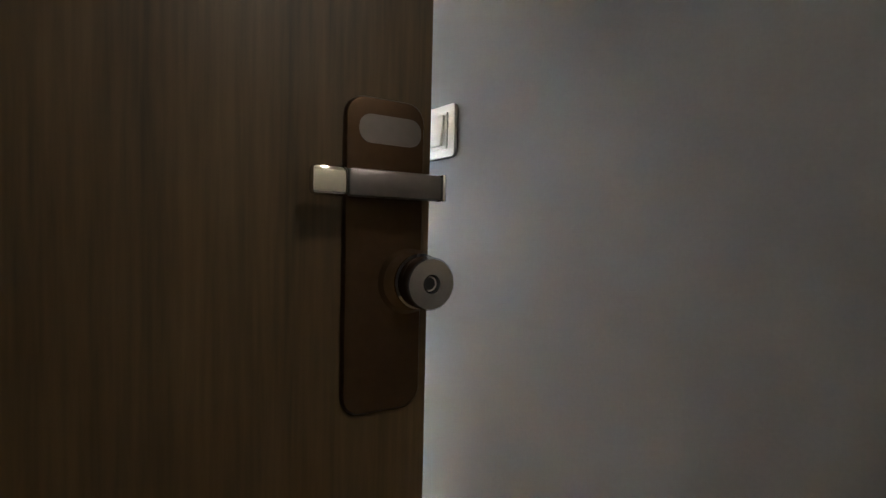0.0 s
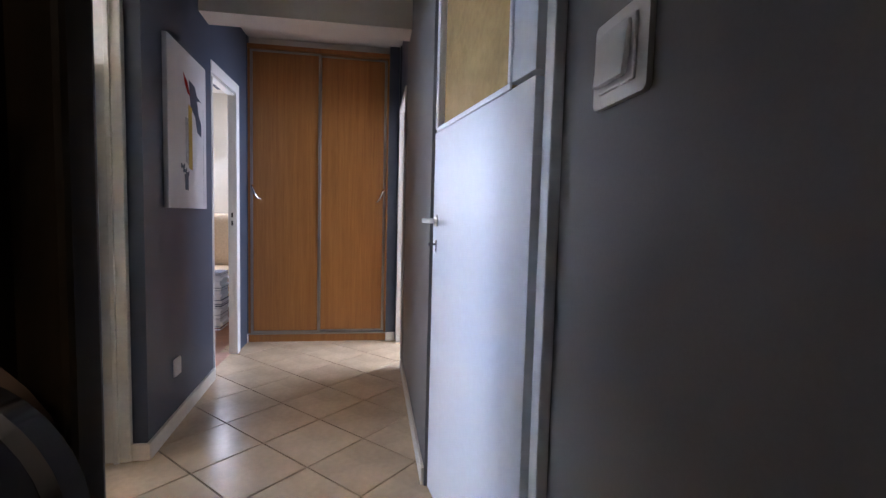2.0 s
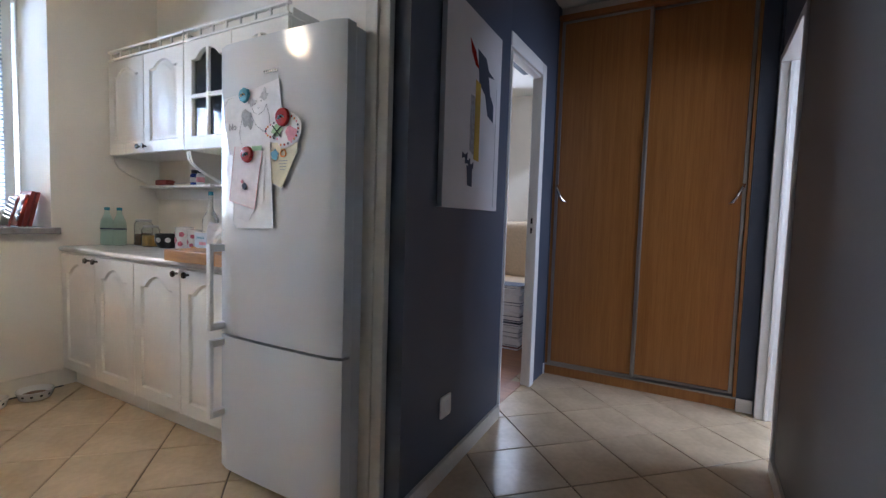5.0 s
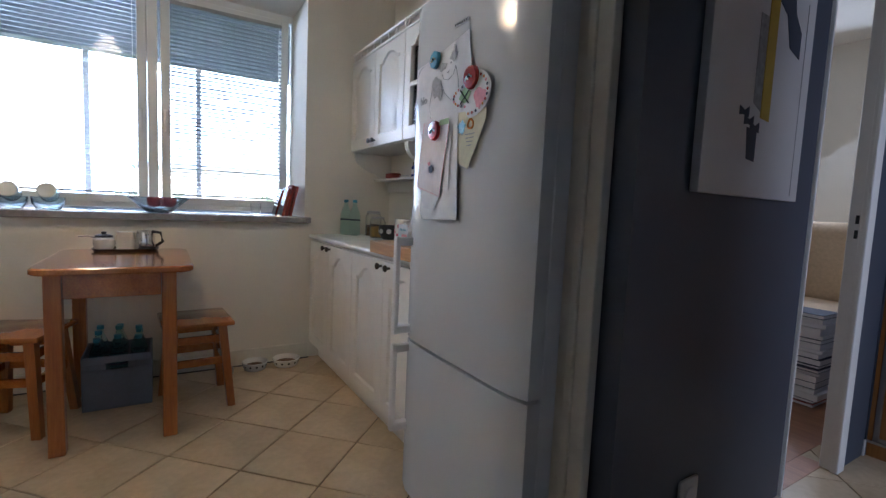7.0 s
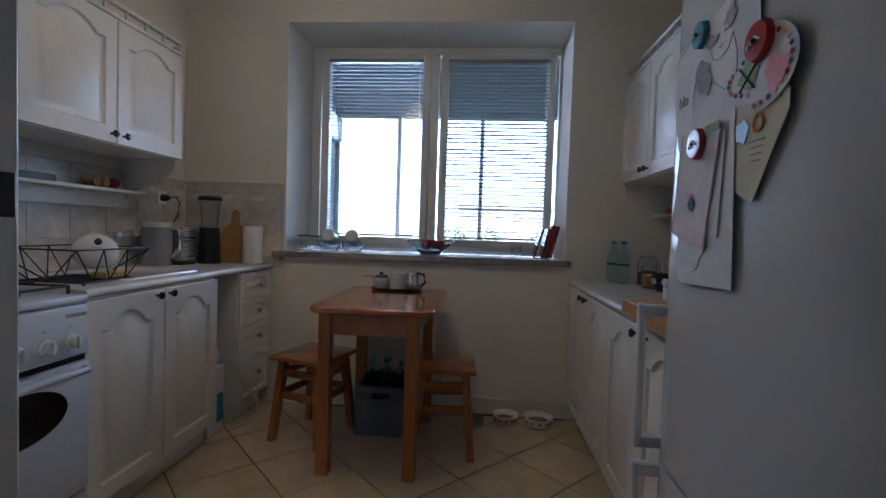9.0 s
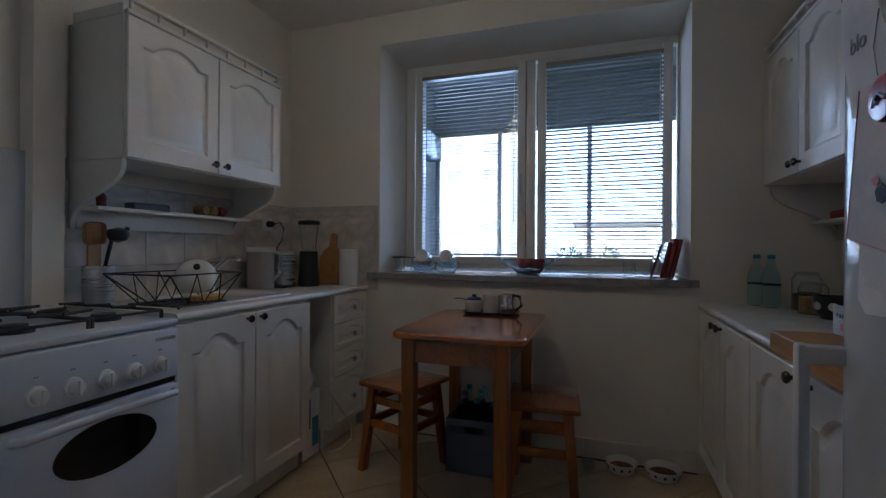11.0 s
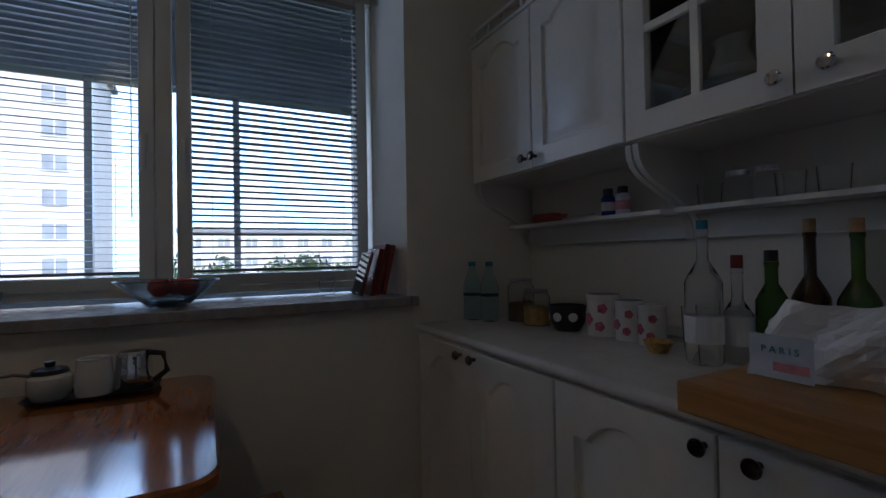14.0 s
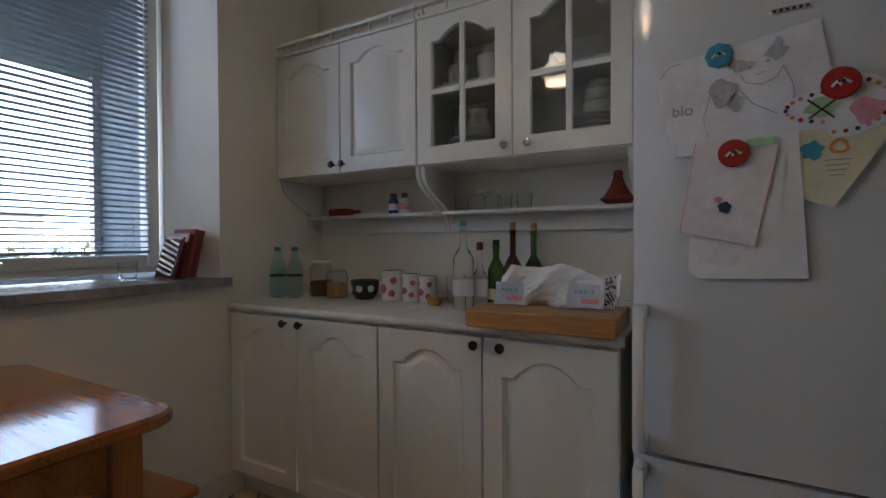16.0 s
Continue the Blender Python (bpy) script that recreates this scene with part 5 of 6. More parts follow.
def blob(parent, x, z, rx, rz, off, material, wave=0.15, lobes=5, name="drawing"):
    n = 18
    off *= 1.8
    x, z = fz(x, z)
    pts = [(x + rx * (1 + wave * math.sin(lobes * a)) * math.cos(a), z + rz * (1 + wave * math.cos(lobes * a)) * math.sin(a)) for a in (2 * math.pi * i / n for i in range(n))]
    part(name, P(pts, "y", FC - off - 0.0029, FC - off - 0.0023), material, parent)


a = sheet("cat_drawing", [(-0.742, 1.479), (-0.60, 1.495), (-0.449, 1.522), (-0.432, 1.418), (-0.44, 1.30), (-0.55, 1.275), (-0.705, 1.272), (-0.735, 1.38)], 0.001, M_PAPER2, "pencil drawing of a cat on white paper")
blob(a, -0.612, 1.400, 0.026, 0.030, 0.0022, M_GRAPHITE, 0.18, 3)
blob(a, -0.590, 1.378, 0.014, 0.018, 0.0022, M_GRAPHITE, 0.2, 4)
blob(a, -0.580, 1.452, 0.022, 0.012, 0.0022, M_GRAPHITE, 0.25, 3)
blob(a, -0.520, 1.470, 0.020, 0.014, 0.0022, M_GRAPHITE, 0.25, 4)
for x, z in ((-0.598, 1.462), (-0.516, 1.486)):
    blob(a, x, z, 0.007, 0.014, 0.0023, M_GRAPHITE, 0.1, 3)


def pencil_line(parent, pts, off=0.0022, r=0.0007):
    part("pencil_line", T([(fz(x, z)[0], FC - off * 1.8 - 0.0026, fz(x, z)[1]) for x, z in pts], r, 5), M_PENCIL, parent)


for x, z in ((-0.566, 1.446), (-0.534, 1.454)):
    blob(a, x, z, 0.004, 0.003, 0.0024, M_PENCIL, 0.1, 3, "eye")
pencil_line(a, [(-0.555, 1.432), (-0.548, 1.428), (-0.541, 1.434)])
pencil_line(a, [(-0.582, 1.432), (-0.572, 1.415), (-0.545, 1.408), (-0.520, 1.418), (-0.508, 1.440)])
pencil_line(a, [(-0.585, 1.405), (-0.560, 1.370), (-0.520, 1.345), (-0.490, 1.340)])
pencil_line(a, [(-0.508, 1.440), (-0.492, 1.400), (-0.488, 1.350)])
pencil_line(a, [(-0.638, 1.395), (-0.650, 1.350), (-0.640, 1.310)])
pencil_line(a, [(-0.735, 1.452), (-0.715, 1.475), (-0.690, 1.478)])
for x, z in ((-0.70, 1.385), (-0.68, 1.392)):
    px, pz = fz(x, z)
    part("pencil_ring", moved(T([(0.009 * math.cos(t), 0, 0.011 * math.sin(t)) for t in (2 * math.pi * i / 12 for i in range(12))], 0.0009, 5, True), Matrix.Translation((px, FC - 0.0026, pz))), M_PENCIL, a)
b = sheet("note", [(-0.664, 1.285), (-0.484, 1.308), (-0.466, 1.008), (-0.660, 1.001), (-0.679, 1.02)], 0.0032, M_PAPER, "long white note on the fridge door")
blob(b, -0.62, 1.06, 0.05, 0.03, 0.0043, M_PAPER2, 0.2, 5)
c = sheet("folded_note", [(-0.535, 1.285), (-0.505, 1.275), (-0.515, 1.094), (-0.575, 1.094)], 0.0048, M_PAPER, "small folded white note")
d = sheet("child_drawing", [(-0.666, 1.302), (-0.514, 1.278), (-0.555, 1.069), (-0.698, 1.101)], 0.0064, M_PINKPAPER, "pale pink edged child drawing")
blob(d, -0.610, 1.155, 0.012, 0.012, 0.0076, M_NAVY)
blob(d, -0.622, 1.172, 0.008, 0.006, 0.0076, M_PINK)
part("pink_border", T([(x, FC - 0.0150, z) for x, z in (fz(-0.664, 1.298), fz(-0.695, 1.104), fz(-0.557, 1.073), fz(-0.517, 1.275))], 0.0009, 5), M_PINK, d, "pink crayon border")
wx_, wz_ = fz(-0.690, 1.362)
lettering("blo", Matrix.Translation((wx_, FC - 0.0058, wz_)) @ UP, 0.034, M_PENCIL, a)
gx, gz = fz(-0.545, 1.288)
part("green_strip", B(gx - 0.025, gx + 0.025, FC - 0.0156, FC - 0.0149, gz - 0.008, gz + 0.008), M_GREENC, d)
n_pts = []
for i in range(26):
    t = 2 * math.pi * i / 26
    n_pts.append((-0.420 + 0.086 * math.cos(t) - 0.022 * max(0, -math.cos(t) - 0.5), 1.345 + 0.062 * math.sin(t) * (1 if math.cos(t) > -0.2 else 0.62)))
e = sheet("spotted_card", n_pts, 0.0036, M_PAPER, "white heart-shaped card with coloured spots")
blob(e, -0.378, 1.330, 0.026, 0.024, 0.0048, M_PINK, 0.2, 3)
blob(e, -0.448, 1.345, 0.026, 0.018, 0.0048, M_GREENC, 0.2, 4)
for x0, z0, x1, z1 in ((-0.470, 1.362, -0.428, 1.322), (-0.468, 1.325, -0.420, 1.362)):
    (x0, z0), (x1, z1) = fz(x0, z0), fz(x1, z1)
    part("pen_stroke", T([(x0, FC - 0.0120, z0), (x1, FC - 0.0120, z1)], 0.0018, 6), M_INK, e)
for i in range(26):
    t = 2 * math.pi * i / 26
    blob(e, -0.420 + 0.074 * math.cos(t) - 0.022 * max(0, -math.cos(t) - 0.5), 1.345 + 0.051 * math.sin(t) * (1 if math.cos(t) > -0.2 else 0.62), 0.004, 0.004, 0.0048, (M_RED, M_NAVY, M_PINK, M_ORANGE)[i % 4], 0.0, 3, "spot")
f = sheet("birthday_note", [(-0.482, 1.305), (-0.352, 1.300), (-0.352, 1.272), (-0.427, 1.148), (-0.480, 1.168)], 0.0020, M_YELLOWP, "yellowish note with crayon drawings")
blob(f, -0.462, 1.262, 0.018, 0.018, 0.0031, M_BLUEP, 0.2, 5)
hx_, hz_ = fz(-0.420, 1.268)
part("heart_drawing", moved(T([(0.013 * math.cos(t), 0, 0.012 * math.sin(t) - 0.003 * abs(math.cos(t))) for t in (2 * math.pi * i / 14 for i in range(14))], 0.003, 6, True), Matrix.Translation((hx_, FC - 0.0072, hz_))), M_ORANGE, f)
for i in range(4):
    part("writing", B(hx_ - 0.024 + 0.003 * i, hx_ + 0.020 - 0.004 * i, FC - 0.0076, FC - 0.0069, hz_ - 0.028 - i * 0.010, hz_ - 0.026 - i * 0.010), M_PENCIL, f)


def magnet(x, z, r, off, material, label, sides=28):
    off *= 1.8
    x, z = fz(x, z)
    ob = thing("magnet", (x, FC - off, z), label, "magnet", "fridge magnets")
    q = Matrix.Translation((x, FC - off, z)) @ Matrix.Rotation(radians(90), 4, "X")
    part("body", moved(L(((0.0, 0), (r, 0), (r, 0.006), (r * 0.9, 0.011), (0.0, 0.013)), 0, 0, 0, sides), q), material, ob, "", sides > 10)
    pale = M_CERAMIC if material == M_RED else M_YELLOWP
    part("swirl", moved(T([(-r * 0.5, -r * 0.25, 0.0120), (-r * 0.25, r * 0.05, 0.0130), (-r * 0.1, -r * 0.2, 0.0132), (r * 0.1, r * 0.15, 0.0132), (r * 0.45, -r * 0.1, 0.0122)], r * 0.09, 6), q), pale, ob)
    part("mark", moved(T([(-r * 0.05, -r * 0.05, 0.0140), (r * 0.12, r * 0.10, 0.0140)], r * 0.10, 6), q), M_INK, ob)


magnet(-0.621, 1.481, 0.027, 0.0024, M_BLUEP, "blue octagonal magnet on the fridge", 8)
magnet(-0.419, 1.387, 0.031, 0.0050, M_RED, "round red magnet with white swirls")
magnet(-0.594, 1.268, 0.029, 0.0078, M_RED, "round red magnet with white swirls")

# ---- kitchen: south side ----
SF = -1.815
base_cabinet(-1.788, -1.032, SF, -2.365, 0.825, 1, "ivory two-door sink cabinet with arched raised panels", (-1.435, -1.360))
dc = thing("drawer_cabinet", (-2.18, -2.09, 0), "ivory chest of four panelled kitchen drawers", "cabinet")
part("body", B(-2.362, -2.000, -2.365, SF, 0.10, 0.825, 0.001), M_IVORY, dc)
part("plinth", B(-2.362, -2.000, -1.876, -1.860, 0.001, 0.0995), M_IVORY, dc)
for z0, z1 in ((0.672, 0.822), (0.527, 0.669), (0.385, 0.524), (0.108, 0.382)):
    h = z1 - z0
    f = part("drawer_front", place_front(panel_front(0.356, h, side=0.035, low=0.028, top=0.028, rise=min(0.03, h * 0.14)), -2.003, SF + 0.001, z0, 1), M_IVORY, dc, "", True)
    knob((-2.181, SF + 0.020, (z0 + z1) / 2), (0, 1, 0), f, M_CHROME)
wt2, prof2 = worktop("worktop_sink", -2.378, -1.034, -1.79, -2.368, 1, "pale laminate worktop beside the stove", 0.857)
part("slab", P(prof2, "x", -2.378, -1.7905), M_TOP, wt2, "", True)
part("slab", P(prof2, "x", -1.7895, -1.034), M_TOP, wt2, "", True)
sk = thing("sink", (-1.40, -2.10, 0.83), "white enamel inset kitchen sink", "sink")
so_, si_ = round_rect(-1.76, -1.24, -2.31, -1.86, 0.05), round_rect(-1.72, -1.28, -2.24, -1.90, 0.06)
loft_b = bmesh.new()
loft(loft_b, [[(x, y, 0.8305) for x, y in so_], [(x, y, 0.838) for x, y in shrink(so_, 0.004)], [(x, y, 0.838) for x, y in si_], [(x, y, 0.832) for x, y in shrink(si_, 0.008)]], True, True)
part("basin", loft_b, M_CERAMIC, sk, "", True)
part("tap", T([(-1.62, -2.30, 0.836), (-1.62, -2.30, 0.92), (-1.60, -2.27, 0.97), (-1.57, -2.20, 0.99), (-1.55, -2.11, 1.0)], 0.012, 10), M_CHROME, sk, "chrome mixer tap", True)
part("tap_base", L(((0.0, 0), (0.026, 0), (0.024, 0.05), (0.018, 0.06), (0.0, 0.062)), -1.62, -2.30, 0.8385, 18), M_CHROME, sk, "", True)

wall_cabinet(-1.888, -1.050, -2.075, -2.37, 1.403, 1.922, 1, "ivory wall cabinet with two arched doors above the sink", False, (-1.500, -1.435), zs=1.235)
pn = thing("spice_rack_things", (-1.66, -2.31, 1.2255), "small dark jars lying on the shelf", "jars")
for i, x in enumerate((-1.72, -1.665, -1.61)):
    part("jar", moved(L(((0.0, 0), (0.024, 0), (0.026, 0.01), (0.026, 0.05), (0.02, 0.06), (0.0, 0.06)), 0, 0, 0, 14), Matrix.Translation((x, -2.33, 1.2525)) @ Matrix.Rotation(radians(-90), 4, "X")), (M_BOOKR, M_PASTA, M_CORK)[i], pn, "", True)
bxs = thing("box", (-1.35, -2.31, 1.2255), "grey flat tin on the shelf", "tin")
part("body", B(-1.42, -1.25, -2.34, -2.28, 1.2258, 1.258, 0.006), M_CRATE, bxs)
wp = thing("bottle", (-1.13, -2.30, 1.2255), "small dark bottle on the shelf", "bottle")
part("body", L(((0.0, 0), (0.016, 0), (0.018, 0.04), (0.007, 0.06), (0.007, 0.075), (0.0, 0.076)), -1.13, -2.30, 1.2258, 14), M_TERRA, wp, "", True)

# splashback tiles: each tile a piece
sb = structure("splashback", B(-2.379, -0.099, -2.3695, -2.364, 0.8, 1.345), M_LGROUT, "grey marbled tile splashback")
sb2 = structure("splashback_return", B(-2.3795, -2.374, -2.364, -1.73, 0.8305, 1.345), M_LGROUT, "grey marbled tile splashback beside the window")

# ---- stove ----
sv = thing("gas_stove", (-0.78, -2.08, 0), "white gas stove with open lid and round oven window", "stove")
VX0, VX1, VY = -1.028, -0.530, -1.80
part("body", B(VX0, VX1, -2.36, VY, 0.06, 0.822, 0.006), M_STOVE, sv)
part("hob", B(VX0 - 0.001, VX1 + 0.001, -2.36, VY + 0.020, 0.8225, 0.846, 0.008), M_STOVE, sv, "", True)
part("plinth", B(VX0 + 0.02, VX1 - 0.02, -2.34, VY - 0.03, 0.001, 0.0595), M_BLACK, sv)
cp = part("control_panel", B(VX0 + 0.004, VX1 - 0.004, VY + 0.0005, VY + 0.026, 0.655, 0.818, 0.010), M_STOVE, sv, "", True)
for i in range(5):
    x = -0.955 + i * 0.085
    q = Matrix.Translation((x, VY + 0.026, 0.708)) @ Matrix.Rotation(radians(-90), 4, "X")
    kb = part("knob", moved(L(((0.0, 0), (0.026, 0), (0.024, 0.008), (0.019, 0.010), (0.017, 0.026), (0.0, 0.027)), 0, 0, 0, 22), q), M_WHITE, cp, "white plastic knob", True)
    part("pointer", moved(B(-0.0035, 0.0035, -0.019, 0.019, 0.026, 0.033, 0.0015), q), M_WHITE, kb)
    part("mark", B(x - 0.006, x + 0.006, VY + 0.0255, VY + 0.0268, 0.752, 0.757), M_PENCIL, cp)
part("nameplate", B(-1.01, -0.94, VY + 0.0255, VY + 0.0275, 0.782, 0.793, 0.0005), M_PENCIL, cp)
od = part("oven_door", B(VX0 + 0.004, VX1 - 0.004, VY + 0.0005, VY + 0.030, 0.215, 0.636, 0.012), M_STOVE, sv, "", True)
part("gap_strip", B(VX0 + 0.006, VX1 - 0.006, VY + 0.0002, VY + 0.012, 0.637, 0.654), M_BLACK, sv)
ov = [(-0.795 + 0.145 * math.cos(t), 0.515 + 0.078 * math.sin(t) * (1.0 if math.sin(t) > 0 else 0.95)) for t in (2 * math.pi * i / 36 for i in range(36))]
part("oven_window", P(ov, "y", VY + 0.0302, VY + 0.0325), M_DARKGLASS, od, "oval dark glass window")
part("door_handle", T([(-1.00, VY + 0.032, 0.612), (-0.985, VY + 0.058, 0.614), (-0.90, VY + 0.066, 0.619), (-0.78, VY + 0.068, 0.621), (-0.66, VY + 0.066, 0.619), (-0.575, VY + 0.058, 0.614), (-0.56, VY + 0.032, 0.612)], 0.011, 10), M_STOVE, od, "white bar handle", True)
part("drawer", B(VX0 + 0.004, VX1 - 0.004, VY + 0.0005, VY + 0.024, 0.065, 0.205, 0.008), M_STOVE, sv, "", True)
for bx_, by_ in ((-0.90, -1.95), (-0.66, -1.95), (-0.90, -2.20), (-0.66, -2.20)):
    part("burner", L(((0.0, 0), (0.048, 0), (0.046, 0.012), (0.034, 0.014), (0.032, 0.022), (0.0, 0.024)), bx_, by_, 0.8465, 22), M_IRON, sv, "black burner cap", True)
gr = bmesh.new()
for gx0, gx1 in ((-1.005, -0.785), (-0.775, -0.555)):
    tube(gr, [(gx0, -1.83, 0.872), (gx1, -1.83, 0.872), (gx1, -2.31, 0.872), (gx0, -2.31, 0.872)], 0.005, 6, True)
    for yy in (-1.95, -2.07, -2.20):
        tube(gr, [(gx0, yy, 0.880), ((gx0 + gx1) / 2 - 0.03, yy, 0.884)], 0.005, 6)
        tube(gr, [(gx1, yy, 0.880), ((gx0 + gx1) / 2 + 0.03, yy, 0.884)], 0.005, 6)
    for fx in (gx0, gx1):
        for fy in (-1.83, -2.31):
            tube(gr, [(fx, fy, 0.8465), (fx, fy, 0.872)], 0.006, 6)
part("grate", gr, M_IRON, sv, "black iron pan grate")
lid = B(VX0 + 0.002, VX1 - 0.002, -2.358, -2.340, 0.850, 1.412, 0.006)
part("lid", lid, M_STOVE, sv, "white raised stove lid", True)
part("lid_grip", B(VX0 + 0.002, VX0 + 0.014, -2.339, -2.328, 1.33, 1.41, 0.003), M_CHROME, sv)

# ---- south worktop things ----
dk = thing("dish_rack", (-1.30, -1.97, CZ), "black wire dish rack", "dish rack")


def wire(pts, r, closed=False):
    part("wire", T(pts, r, 6, closed), M_BLACK, dk)


def rr3(x0, x1, y0, y1, z):
    return [(x0, y0, z), (x1, y0, z), (x1, y1, z), (x0, y1, z)]


wire(rr3(-1.385, -1.05, -2.17, -1.845, 0.955), 0.0035, True)
wire(rr3(-1.33, -1.11, -2.12, -1.875, 0.840), 0.0035, True)
for y, yb_ in ((-1.845, -1.875), (-2.17, -2.12)):
    zig = []
    for u in range(7):
        zig.append((-1.385 + 0.335 * u / 6, y, 0.955) if u % 2 == 0 else (-1.33 + 0.22 * u / 6, yb_, 0.840))
    wire(zig, 0.003)
for x, xb_ in ((-1.385, -1.33), (-1.05, -1.11)):
    wire([(x, -2.17, 0.955), (xb_, -2.00, 0.840), (x, -1.845, 0.955)], 0.003)
for u in range(1, 6):
    xb_ = -1.33 + 0.22 * u / 6
    wire([(xb_, -1.875, 0.840), (xb_, -2.12, 0.840)], 0.0028)
for fx in (-1.33, -1.11):
    for fy in (-1.875, -2.12):
        wire([(fx, fy, 0.8308), (fx, fy, 0.84)], 0.004)
pl = thing("pot_lid", (-1.31, -1.99, 0.85), "domed white enamel pot lid leaning in the rack", "pot lid")
q = Matrix.Translation((-1.312, -2.012, 0.934)) @ Vector((0.50, 0.58, 0.52)).to_track_quat("Z", "Y").to_matrix().to_4x4()
part("dome", moved(L(((0.076, 0.0), (0.078, 0.004), (0.074, 0.018), (0.062, 0.038), (0.040, 0.053), (0.016, 0.060), (0.0, 0.061), (0.0, 0.058), (0.038, 0.049), (0.060, 0.034), (0.071, 0.0)), 0, 0, 0, 32), q), M_CERAMIC, pl, "", True)
part("grip", moved(L(((0.0, 0.061), (0.006, 0.061), (0.006, 0.070), (0.013, 0.075), (0.011, 0.083), (0.0, 0.085)), 0, 0, 0, 16), q), M_BLACK, pl, "black knob", True)
tap = thing("kitchen_tap", (-1.652, -2.27, CZ), "small chrome mixer tap behind the sink", "tap")
part("base", L(((0.0, 0), (0.026, 0), (0.024, 0.012), (0.019, 0.02), (0.019, 0.105), (0.0, 0.11)), -1.652, -2.27, CZ + 0.0005, 20), M_CHROME, tap, "", True)
part("spout", T([(-1.652, -2.265, CZ + 0.085), (-1.650, -2.22, CZ + 0.135), (-1.645, -2.16, CZ + 0.172), (-1.642, -2.115, CZ + 0.180), (-1.641, -2.100, CZ + 0.165)], 0.010, 10), M_CHROME, tap, "", True)
part("lever", T([(-1.652, -2.27, CZ + 0.112), (-1.655, -2.275, CZ + 0.135), (-1.675, -2.25, CZ + 0.155)], 0.007, 8), M_CHROME, tap, "", True)
sp = thing("sponge", (-1.29, -1.93, 0.85), "yellow sponge in the rack", "sponge")
part("foam", B(-1.34, -1.22, -1.95, -1.885, 0.8445, 0.868, 0.006), M_PASTA, sp)
uh = thing("utensil_pot", (-1.09, -2.25, CZ), "grey pot with wooden spoons and black ladle", "utensil pot")
part("pot", L(((0.0, 0), (0.05, 0), (0.052, 0.15), (0.048, 0.15), (0.046, 0.006), (0.0, 0.006)), -1.10, -2.27, CZ + 0.0005, 22), M_STEEL, uh, "", True)
ut = B(-1.125, -1.075, -2.30, -2.288, 0.93, 1.06, 0.004)
box(ut, -1.14, -1.065, -2.302, -2.286, 1.061, 1.15, 0.02)
part("wooden_spatula", ut, M_SPOON, uh, "wooden spatula")
part("ladle", T([(-1.10, -2.26, 0.90), (-1.13, -2.24, 1.08), (-1.17, -2.23, 1.09), (-1.19, -2.235, 1.13)], 0.007, 8), M_BLACK, uh, "black plastic ladle")
part("ladle_bowl", moved(L(((0.0, -0.03), (0.03, -0.02), (0.04, 0.0), (0.036, 0.02), (0.0, 0.03)), 0, 0, 0, 16), Matrix.Translation((-1.15, -2.235, 1.10))), M_BLACK, uh, "", True)
jg = thing("water_filter_jug", (-1.925, -2.21, CZ), "clear plastic water filter jug with white lid", "jug")
part("body", P(round_rect(-1.985, -1.880, -2.29, -2.15, 0.04), "z", CZ + 0.0005, CZ + 0.20), M_SMOKY, jg, "", True)
part("lid", P(round_rect(-1.99, -1.875, -2.295, -2.145, 0.042), "z", CZ + 0.201, CZ + 0.228), M_CERAMIC, jg, "", True)
part("handle", T([(-1.945, -2.145, CZ + 0.20), (-1.935, -2.10, CZ + 0.19), (-1.935, -2.095, CZ + 0.09), (-1.945, -2.145, CZ + 0.05)], 0.009, 8), M_CERAMIC, jg, "", True)
kt = thing("toaster", (-2.03, -2.20, CZ), "brushed steel toaster with black ends", "toaster")
part("body", B(-2.110, -1.995, -2.29, -2.11, CZ + 0.008, CZ + 0.205, 0.03, 4), M_STEEL, kt, "", True)
part("base", B(-2.110, -1.995, -2.28, -2.12, CZ + 0.0005, CZ + 0.0075, 0.002), M_BLACK, kt)
bl = thing("coffee_grinder", (-2.182, -2.085, CZ), "black electric grinder with clear hopper", "grinder")
part("motor", L(((0.0, 0), (0.062, 0), (0.062, 0.02), (0.055, 0.12), (0.052, 0.205), (0.0, 0.205)), -2.182, -2.085, CZ + 0.0005, 24), M_BLACK, bl, "", True)
part("hopper", L(((0.0, 0.206), (0.040, 0.206), (0.055, 0.360), (0.052, 0.360), (0.037, 0.212), (0.0, 0.210)), -2.182, -2.085, CZ + 0.0005, 24), M_CLEAR, bl, "clear hopper", True)
part("lid", L(((0.0, 0.362), (0.060, 0.362), (0.066, 0.372), (0.060, 0.385), (0.0, 0.390)), -2.182, -2.085, CZ + 0.0005, 24), M_BLACK, bl, "black lid", True)
wb = thing("breadboard", (-2.30, -2.02, CZ), "wooden paddle board leaning on the wall", "board")
ol = [(-0.075, 0), (0.075, 0), (0.078, 0.17), (0.05, 0.215), (0.022, 0.235), (0.02, 0.31), (0.0, 0.322), (-0.02, 0.31), (-0.022, 0.235), (-0.05, 0.215), (-0.078, 0.17)]
part("paddle", moved(P(ol, "y", -0.009, 0.009), Matrix.Translation((-2.300, -2.02, CZ + 0.003)) @ Matrix.Rotation(radians(90), 4, "Z") @ Matrix.Rotation(radians(-10), 4, "X")), M_BOARD, wb)
pt = thing("paper_towel_roll", (-2.300, -1.885, CZ), "standing roll of white paper towel", "paper towel")
part("roll", L(((0.018, 0), (0.056, 0), (0.057, 0.004), (0.057, 0.216), (0.056, 0.22), (0.018, 0.22), (0.018, 0)), -2.300, -1.885, CZ + 0.0005, 28), M_PAPER, pt, "", True)
oc = thing("power_socket", (-2.15, -2.363, 1.225), "white wall socket with black plug and cable", "socket")
